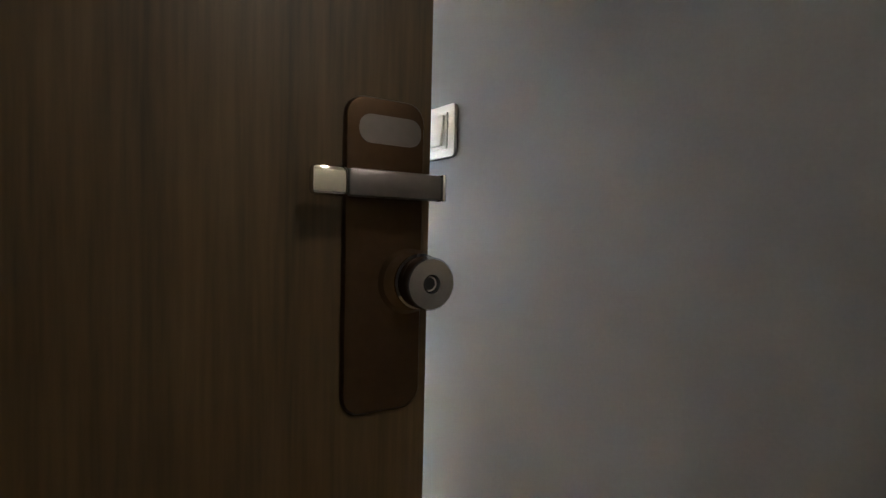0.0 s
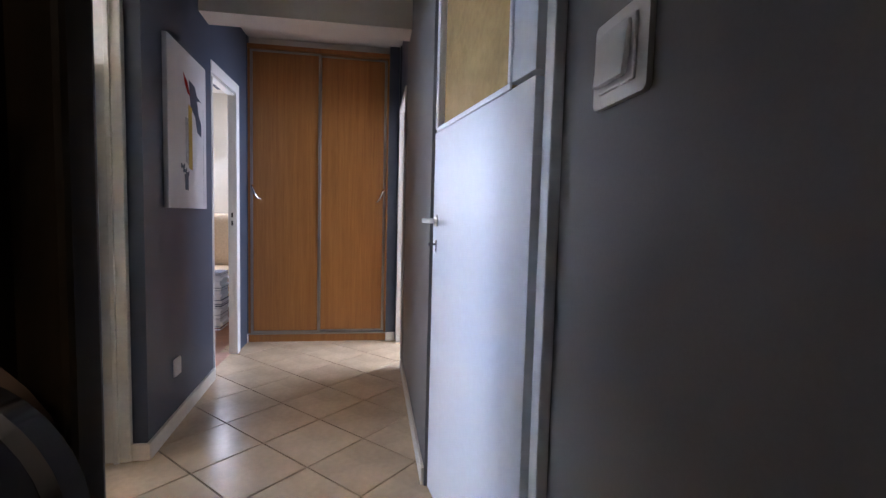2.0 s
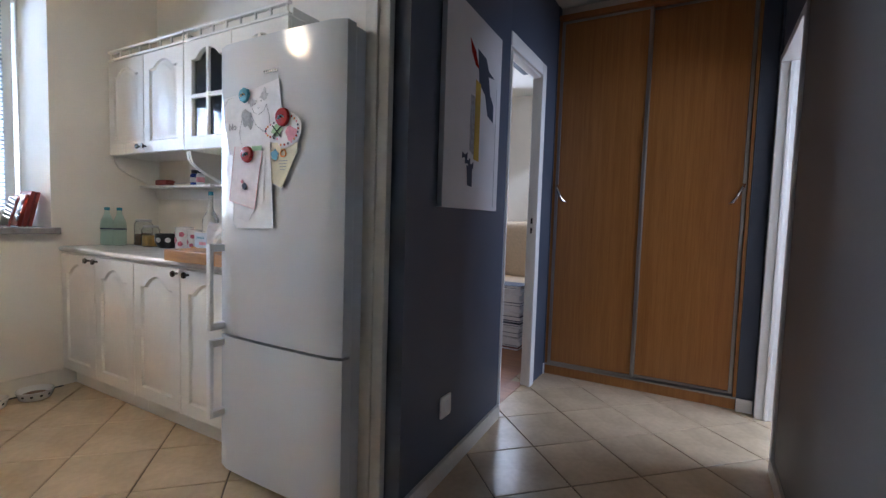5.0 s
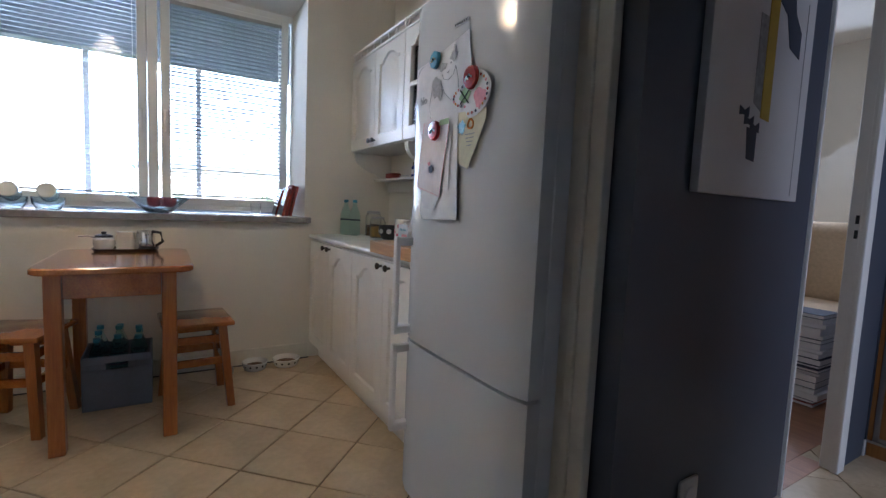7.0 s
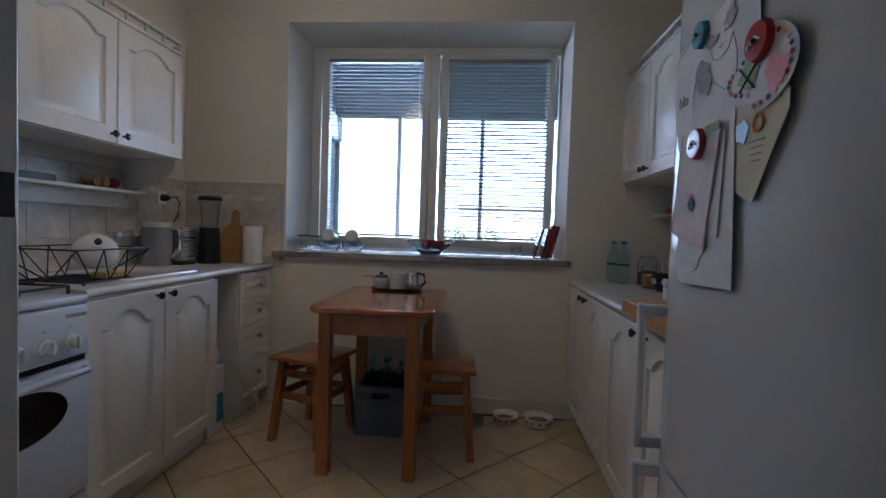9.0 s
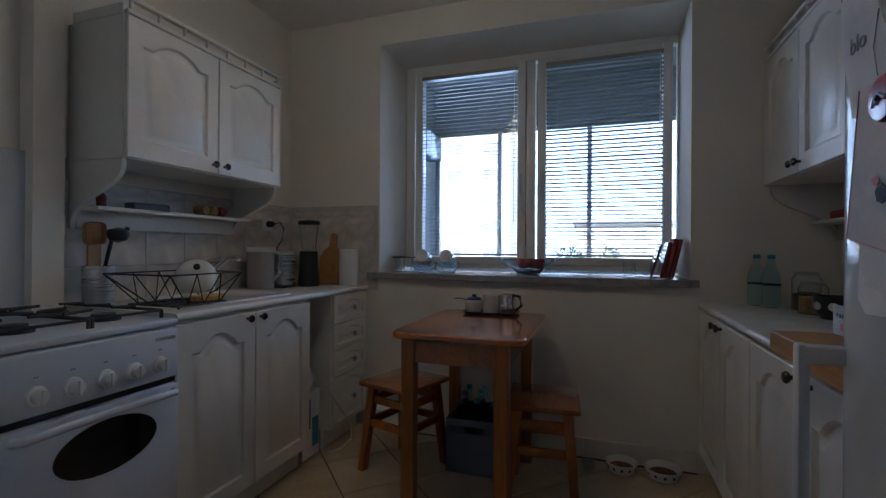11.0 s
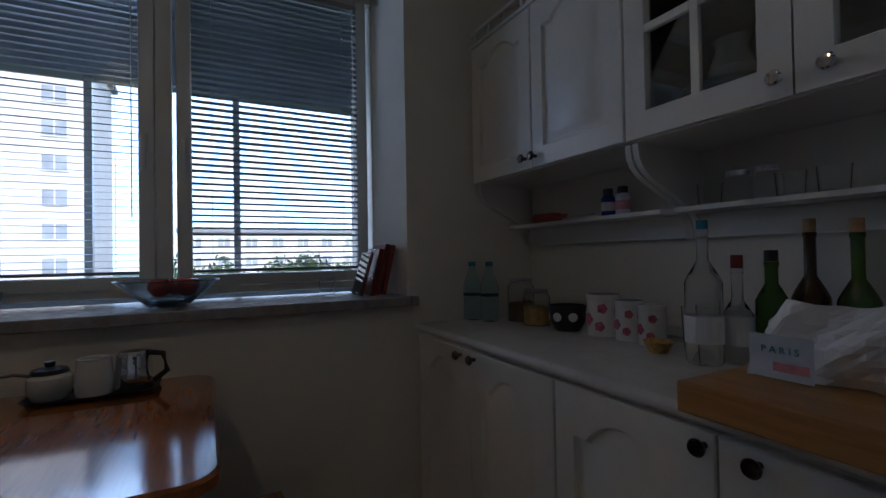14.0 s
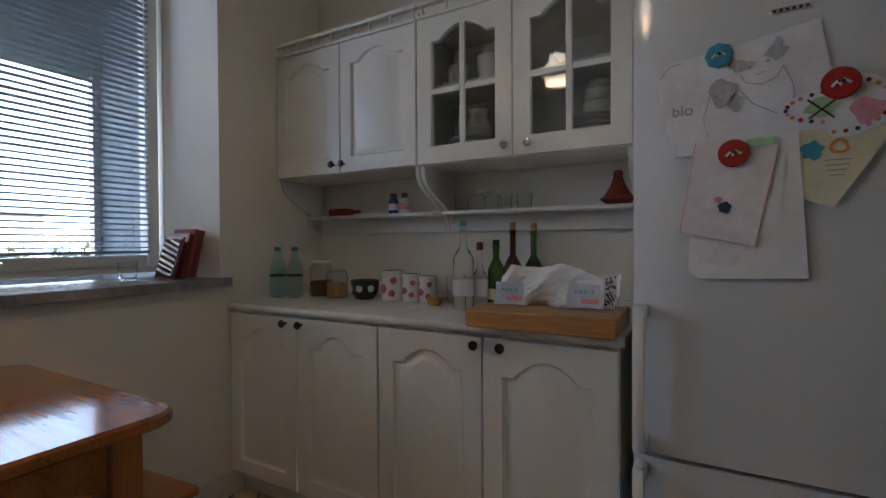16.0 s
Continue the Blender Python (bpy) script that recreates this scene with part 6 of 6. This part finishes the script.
part("plate", B(-2.19, -2.11, -2.3635, -2.352, 1.185, 1.265, 0.006), M_WHITE, oc)
part("plug", moved(L(((0.0, 0), (0.020, 0), (0.018, 0.03), (0.008, 0.045), (0.0, 0.045)), 0, 0, 0, 16), Matrix.Translation((-2.15, -2.3515, 1.225)) @ Matrix.Rotation(radians(-90), 4, "X")), M_BLACK, oc, "black plug", True)
part("cable", T([(-2.15, -2.31, 1.225), (-2.18, -2.29, 1.235), (-2.215, -2.29, 1.20), (-2.205, -2.295, 1.13), (-2.165, -2.30, 1.08), (-2.155, -2.29, 1.0), (-2.15, -2.26, 0.87)], 0.0035, 6), M_BLACK, oc, "black cable")

# the sink side stands a little higher than the other worktop
for ob in (pn, bxs, wp):
    ob.location.z += 0.010
for ob in (sk, dk, pl, tap, sp, uh, jg, kt, bl, wb, pt):
    ob.location.z += 0.027

# ---- gap beside the drawers ----
gb = thing("carton", (-1.90, -1.98, 0), "blue and white printed carton with a white bag on top", "carton")
part("box", B(-1.968, -1.822, -2.15, -1.86, 0.0008, 0.34, 0.004), M_PAPER2, gb)
part("print_panel", B(-1.955, -1.90, -1.8598, -1.8585, 0.05, 0.20), M_BLUEP, gb)
part("print_panel", B(-1.885, -1.835, -1.8598, -1.8585, 0.15, 0.30), M_NAVY, gb)
bag = L(((0.0, 0), (0.055, 0.0), (0.07, 0.05), (0.06, 0.10), (0.03, 0.15), (0.045, 0.18), (0.0, 0.17)), -1.895, -1.93, 0.3410, 22, 0.10, 5)
for v in bag.verts:
    v.co += Vector((math.sin(v.co.z * 60) * 0.008, math.cos(v.co.x * 70) * 0.008, 0))
bgo = thing("plastic_bag", (-1.895, -1.93, 0.341), "crumpled white plastic bag on the carton", "bag")
part("film", bag, M_PAPER, bgo, "", True)
cbl = thing("cable", (-2.0, -1.82, 0), "loose grey cable hanging by the drawers", "cable")
part("cord", T([(-1.985, -1.845, 0.36), (-1.99, -1.80, 0.30), (-2.04, -1.765, 0.20), (-2.12, -1.755, 0.10), (-2.10, -1.745, 0.03), (-2.02, -1.76, 0.006), (-1.95, -1.80, 0.006)], 0.006, 8), M_FRAME, cbl, "", True)

# ---- table, stools, crate ----
tb = thing("dining_table", (-1.89, -0.975, 0), "varnished pine kitchen table with rounded corners", "table")
TX0, TX1, TY0, TY1 = -2.30, -1.535, -1.255, -0.708
top_o = round_rect(TX0, TX1, TY0, TY1, 0.06)
bm = bmesh.new()
loft(bm, [[(x, y, 0.720) for x, y in shrink(top_o, 0.006)], [(x, y, 0.725) for x, y in top_o], [(x, y, 0.742) for x, y in top_o], [(x, y, 0.748) for x, y in shrink(top_o, 0.006)]])
part("tabletop", bm, M_PINE, tb)
for lx in (TX0 + 0.05, TX1 - 0.085):
    for ly in (TY0 + 0.045, TY1 - 0.120):
        part("leg", B(lx, lx + 0.055, ly, ly + 0.055, 0.001, 0.7195, 0.005), M_PINEZ, tb)
part("apron", B(TX0 + 0.106, TX1 - 0.086, TY0 + 0.055, TY0 + 0.075, 0.623, 0.7195, 0.002), M_PINE, tb)
part("apron", B(TX0 + 0.106, TX1 - 0.086, TY1 - 0.095, TY1 - 0.075, 0.623, 0.7195, 0.002), M_PINE, tb)
part("apron", B(TX0 + 0.065, TX0 + 0.085, TY0 + 0.101, TY1 - 0.121, 0.623, 0.7195, 0.002), M_PINE, tb)
part("apron", B(TX1 - 0.065, TX1 - 0.045, TY0 + 0.101, TY1 - 0.121, 0.623, 0.7195, 0.002), M_PINE, tb)


def stool():
    ob = thing("stool", (0, 0, 0), "small pine stool with splayed legs beside the table", "stool", "kitchen stools")
    part("seat", B(-0.165, 0.165, -0.155, 0.155, 0.412, 0.436, 0.006, 3), M_PINE, ob, "", True)
    for sx in (-1, 1):
        for sy in (-1, 1):
            t = [(sx * 0.110, sy * 0.105, 0.411), (sx * 0.150, sy * 0.140, 0.001)]
            bm = bmesh.new()
            w = 0.017
            lo = [(t[1][0] + a * w, t[1][1] + b * w, 0.001) for a, b in ((-1, -1), (1, -1), (1, 1), (-1, 1))]
            hi = [(t[0][0] + a * w * 1.15, t[0][1] + b * w * 1.15, 0.4115) for a, b in ((-1, -1), (1, -1), (1, 1), (-1, 1))]
            part("leg", loft(bm, [lo, hi]), M_PINEZ, ob)
    for z, kx, ky in ((0.235, 0.128, 0.122), (0.345, 0.116, 0.111)):
        for s in (-1, 1):
            part("stretcher", B(-kx + 0.018, kx - 0.018, s * ky - 0.009, s * ky + 0.009, z - 0.018, z + 0.018, 0.002), M_PINE, ob)
            part("stretcher", B(s * kx - 0.009, s * kx + 0.009, -ky + 0.018, ky - 0.018, z - 0.018, z + 0.018, 0.002), M_PINE, ob)
    return ob


s1 = stool()
copy_thing(s1, pose(-1.935, -0.685, 0, 0, 0, 4))
s1.matrix_basis = pose(-1.965, -1.365, 0, 0, 0, -17)

cr = thing("storage_crate", (-2.12, -1.02, 0), "grey-blue plastic crate of empty bottles under the table", "crate")
CX0, CX1, CY0, CY1 = -2.26, -1.985, -1.155, -0.875
part("base", B(CX0, CX1, CY0, CY1, 0.001, 0.014), M_CRATE, cr)
fw = bmesh.new()
box(fw, CX1 - 0.008, CX1, CY0, CY1, 0.0145, 0.195, 0.001)
box(fw, CX1 - 0.008, CX1, CY0, -1.06, 0.1955, 0.23, 0.001)
box(fw, CX1 - 0.008, CX1, -0.97, CY1, 0.1955, 0.23, 0.001)
box(fw, CX1 - 0.010, CX1 + 0.008, CY0, CY1, 0.2305, 0.262, 0.003)
part("front_wall", fw, M_CRATE, cr, "side with hand hole")
part("back_wall", B(CX0, CX0 + 0.008, CY0, CY1, 0.0145, 0.262, 0.001), M_CRATE, cr)
part("side_wall", B(CX0 + 0.009, CX1 - 0.011, CY0, CY0 + 0.008, 0.0145, 0.262, 0.001), M_CRATE, cr)
part("side_wall", B(CX0 + 0.009, CX1 - 0.011, CY1 - 0.008, CY1, 0.0145, 0.262, 0.001), M_CRATE, cr)
rc = random.Random(12)
for i in range(3):
    for j in range(3):
        pet_bottle(CX0 + 0.052 + 0.083 * i, CY0 + 0.056 + 0.084 * j, 0.0145 + rc.uniform(0.08, 0.14), "empty teal plastic bottle in the crate", 1.0 + rc.uniform(-0.04, 0.06))

for x, y, k in ((-2.275, -0.345, 0.9), (-2.270, -0.160, 1.0)):
    pb = thing("pet_bowl", (x, y, 0), "white pet bowl with dark spots on the floor", "pet bowl", "pet bowls")
    part("bowl", L(((0.0, 0.002), (0.062 * k, 0.0), (0.070 * k, 0.006), (0.084 * k, 0.048), (0.080 * k, 0.050), (0.055 * k, 0.014), (0.0, 0.012)), x, y, 0.0008, 30), M_CERAMIC, pb, "", True)
    part("food", L(((0.0, 0.016), (0.056 * k, 0.016), (0.062 * k, 0.023), (0.03 * k, 0.028), (0.0, 0.026)), x, y, 0.0008, 22), M_SEEDS, pb, "brown dry food", True)
    for i in range(12):
        t = 2 * math.pi * i / 12
        n = Vector((math.cos(t), math.sin(t), -0.3)).normalized()
        part("spot", moved(L(((0.0, 0.0012), (0.007, 0.0004), (0.007, -0.003), (0.0, -0.003)), 0, 0, 0, 8), Matrix.Translation((x + 0.0772 * k * math.cos(t), y + 0.0772 * k * math.sin(t), 0.029)) @ n.to_track_quat("Z", "Y").to_matrix().to_4x4()), M_BLACK, pb)
fc = thing("floor_cable", (-2.36, -0.4, 0), "thin dark cable along the skirting", "cable")
part("cord", T([(-2.355, -1.6, 0.006), (-2.35, -1.1, 0.006), (-2.352, -0.6, 0.006), (-2.345, -0.25, 0.006), (-2.352, 0.0, 0.006)], 0.004, 6), M_BLACK, fc)
sm_ = thing("metal_cup", (-2.25, -0.50, 0), "small dark metal cup on the floor", "cup")
part("cup", L(((0.0, 0), (0.03, 0), (0.034, 0.035), (0.031, 0.035), (0.028, 0.004), (0.0, 0.004)), -2.25, -0.50, 0.0008, 18), M_STEEL, sm_, "", True)

# tray with tea things
tr = thing("tray", (-2.205, -0.98, 0.75), "dark round-cornered serving tray", "tray")
to = round_rect(-2.290, -2.120, -1.125, -0.840, 0.04)
bm = bmesh.new()
loft(bm, [[(x, y, 0.7505) for x, y in shrink(to, 0.012)], [(x, y, 0.764) for x, y in to], [(x, y, 0.764) for x, y in shrink(to, 0.004)], [(x, y, 0.754) for x, y in shrink(to, 0.014)]])
part("dish", bm, M_BLACK, tr, "", True)
sg = vessel("sugar_bowl", ((0.0, 0), (0.035, 0), (0.046, 0.02), (0.046, 0.055), (0.038, 0.062), (0.0, 0.064)), -2.200, -1.075, 0.7545, M_CERAMIC, "small white sugar bowl with spoon", "sugar bowl")
part("spoon", T([(-2.19, -1.10, 0.815), (-2.18, -1.14, 0.826), (-2.175, -1.175, 0.824)], 0.004, 6), M_LEVER, sg)
part("lid", L(((0.0, 0.064), (0.04, 0.064), (0.036, 0.074), (0.010, 0.080), (0.012, 0.092), (0.0, 0.094)), -2.200, -1.075, 0.755, 18), M_BLACK, sg, "", True)
cm = vessel("milk_pot", ((0.0, 0), (0.040, 0), (0.044, 0.03), (0.038, 0.085), (0.040, 0.092), (0.037, 0.092), (0.034, 0.085), (0.0, 0.08)), -2.200, -0.985, 0.7545, M_CERAMIC, "cream ceramic milk pot", "milk pot")
tp = vessel("teapot", ((0.0, 0), (0.042, 0), (0.046, 0.01), (0.040, 0.09), (0.034, 0.10), (0.0, 0.104)), -2.205, -0.90, 0.7545, M_CHROME, "polished steel teapot with black handle", "teapot")
part("handle", T([(-2.19, -0.870, 0.85), (-2.18, -0.832, 0.845), (-2.175, -0.822, 0.80), (-2.185, -0.852, 0.775)], 0.008, 8), M_BLACK, tp, "black handle", True)

for ob in (tr, sg, cm, tp):
    ob.location.z -= 0.002

# ---- window sill things ----
ZS = 0.9385
for y in (-1.68, -1.625, -1.57):
    vessel("glass_tumbler", ((0.0, 0), (0.026, 0), (0.030, 0.085), (0.028, 0.085), (0.024, 0.005), (0.0, 0.005)), -2.60, y, ZS, M_CLEAR, "clear glass tumbler on the sill", "glass", 16, "sill tumblers")
ts = thing("tray", (-2.60, -1.62, ZS + 0.086), "thin dark tray lying over the tumblers", "tray")
part("dish", B(-2.66, -2.54, -1.71, -1.53, ZS + 0.0865, ZS + 0.093, 0.002), M_BLACK, ts)
for y in (-1.50, -1.345):
    ob = thing("glass_jar", (-2.56, y, ZS), "clear glass jar lying with its round lid forward", "jar", "lidded glass jars")
    part("bowl", L(((0.0, 0), (0.050, 0), (0.070, 0.03), (0.073, 0.065), (0.069, 0.065), (0.064, 0.032), (0.046, 0.006), (0.0, 0.006)), -2.56, y, ZS + 0.0005, 22), M_CUT, ob, "", True)
    lidm = Matrix.Translation((-2.53, y, ZS + 0.098)) @ Matrix.Rotation(radians(72), 4, "Y")
    part("jar", moved(L(((0.0, -0.085), (0.036, -0.085), (0.042, -0.078), (0.042, -0.012), (0.036, -0.001), (0.033, -0.003), (0.039, -0.014), (0.039, -0.076), (0.0, -0.081)), 0, 0, 0, 22), lidm), M_CUT, ob, "", True)
    part("lid", moved(L(((0.0, 0), (0.041, 0), (0.042, 0.008), (0.037, 0.012), (0.030, 0.009), (0.0, 0.010)), 0, 0, 0, 24), lidm), M_CERAMIC, ob, "pale round lid", True)
fb = vessel("fruit_bowl", ((0.0, 0), (0.06, 0), (0.10, 0.035), (0.158, 0.085), (0.155, 0.088), (0.095, 0.041), (0.055, 0.007), (0.0, 0.006)), -2.53, -0.84, ZS, M_CUT, "cut glass fruit bowl with red apples", "fruit bowl", 28)
for dx, dy in ((0.0, -0.025), (0.01, 0.06), (-0.05, 0.02)):
    ap = thing("apple", (-2.53 + dx, -0.84 + dy, ZS + 0.02), "red apple in the glass bowl", "apple", "apples")
    part("fruit", L(((0.0, 0.006), (0.018, 0.0), (0.034, 0.02), (0.036, 0.038), (0.026, 0.058), (0.008, 0.060), (0.0, 0.053)), -2.53 + dx, -0.84 + dy, ZS + 0.032, 20), M_APPLE, ap, "", True)
for k, (y, hgt, mt) in enumerate(((-0.075, 0.20, M_BOOKR), (-0.100, 0.205, M_BOOKR), (-0.122, 0.185, M_TERRA))):
    bk = thing("book", (-2.52, y, ZS), "dark red book leaning against the window reveal", "book", "books on the sill")
    q = Matrix.Translation((-2.52, y - 0.03, ZS + 0.004)) @ Matrix.Rotation(radians(-13), 4, "X")
    part("cover", moved(B(-0.075, 0.075, -0.009, 0.009, 0, hgt, 0.002), q), mt, bk)
    part("page_block", moved(B(-0.0755, 0.070, -0.0065, 0.0065, 0.003, hgt - 0.003), q), M_PAPER, bk)
ph = thing("photo_frame", (-2.49, -0.19, ZS), "glossy framed picture leaning on the books", "picture frame")
q = Matrix.Translation((-2.49, -0.200, ZS + 0.003)) @ Matrix.Rotation(radians(-16), 4, "X")
part("frame", moved(B(-0.065, 0.065, -0.006, 0.003, 0, 0.175, 0.002), q), M_TERRA, ph)
part("glass", moved(B(-0.055, 0.055, -0.0085, -0.0065, 0.010, 0.165), q), M_DARKGLASS, ph, "glossy front")
vessel("glass_tumbler", ((0.0, 0), (0.028, 0), (0.033, 0.075), (0.031, 0.075), (0.026, 0.006), (0.0, 0.006)), -2.56, -0.30, ZS, M_CLEAR, "short clear glass on the sill", "glass", 18)

# ---- pendant lamp ----
pd = thing("pendant_lamp", (-1.435, -1.2, 2.20), "lit pendant lamp with frilled opal glass shade", "pendant lamp")
part("rose", L(((0.0, 0.0), (0.045, 0.0), (0.04, -0.03), (0.0, -0.035)), -1.435, -1.2, CEIL - 0.001, 20), M_WHITE, pd, "", True)
part("cord", T([(-1.435, -1.2, 2.34), (-1.435, -1.2, CEIL - 0.034)], 0.004, 6), M_WHITE, pd)
part("holder", L(((0.0, 0.0), (0.028, 0.0), (0.025, 0.045), (0.0, 0.05)), -1.435, -1.2, 2.292, 18), M_WHITE, pd, "", True)
shade = bmesh.new()
lathe(shade, ((0.031, 0.202), (0.048, 0.194), (0.056, 0.172), (0.046, 0.148), (0.075, 0.128), (0.096, 0.098), (0.099, 0.076), (0.086, 0.046), (0.070, 0.030)), -1.435, -1.2, 2.130, 40)
lathe(shade, ((0.071, 0.031), (0.067, 0.018), (0.077, 0.0)), -1.435, -1.2, 2.130, 40, 0.06, 10)
part("shade", shade, M_SHADE, pd, "frilled opal glass shade", True)
# unseen glowing bowl, added only to light the entrance door from the landing
ll = thing("ceiling_light", (0.75, -3.35, CEIL), "unseen round glowing bowl added to light the landing", "ceiling light")
part("bowl", L(((0.12, 0.0), (0.12, -0.02), (0.10, -0.07), (0.0, -0.09), (0.0, -0.085), (0.09, -0.06), (0.11, -0.02)), 0.75, -3.35, CEIL - 0.001, 26), M_LANDGLOW, ll, "", True)

# ---- floor tiles and splashback tiles ----
TP, GAP = 0.3325, 0.006
half = (TP - GAP) / 2
bm = bmesh.new()
o = [(-half, -half), (half, -half), (half, half), (-half, half)]
loft(bm, [[(x, y, -0.006) for x, y in o], [(x, y, -0.0015) for x, y in o], [(x, y, 0.0) for x, y in shrink(o, 0.002)]])
bmesh.ops.rotate(bm, cent=(0, 0, 0), matrix=Matrix.Rotation(radians(45), 3, "Z"), verts=bm.verts)
bmesh.ops.recalc_face_normals(bm, faces=bm.faces)
tile_me = bpy.data.meshes.new("tile")
bm.to_mesh(tile_me)
bm.free()
tile_me.materials.append(M_TILE)
ox, oy = 0.484, 0.598
s2 = math.sqrt(0.5)
for i in range(-14, 8):
    for j in range(-12, 14):
        u, v = (i + 0.5) * TP, (j + 0.5) * TP
        x, y = ox + (u - v) * s2, oy + (u + v) * s2
        kitchen = -2.55 < x < -0.05 and -2.5 < y < 0.7
        hall = -0.15 < x < 1.45 and -2.62 < y < 2.17
        doorway = -0.34 < x < 0.0 and 0.9 < y < 1.75
        if kitchen or hall or doorway:
            ob = new("tile", tile_me)
            ob.parent = floor
            ob.location = (x, y, random.uniform(-0.0004, 0.0003))
bm = B(-0.0985, 0.0985, -0.0035, 0.0, -0.0985, 0.0985, 0.0015, 1)
bmesh.ops.recalc_face_normals(bm, faces=bm.faces)
st_me = bpy.data.meshes.new("wall_tile")
bm.to_mesh(st_me)
bm.free()
st_me.materials.append(M_SPLASH)
for i in range(11):
    for j in range(3):
        ob = new("wall_tile", st_me)
        ob.parent = sb
        ob.location = (-2.265 + 0.2 * i, -2.3605, 0.90 + 0.2 * j)
        if j == 2:
            ob.scale = (1, 1, 0.46)
            ob.location.z = 1.291
for i in range(3):
    for j in range(3):
        ob = new("wall_tile", st_me)
        ob.parent = sb2
        ob.rotation_euler = (0, 0, radians(90))
        ob.location = (-2.3740, -2.255 + 0.2 * i, 0.932 + 0.2 * j)
        if j == 2:
            ob.scale = (1, 1, 0.38)
            ob.location.z = 1.272
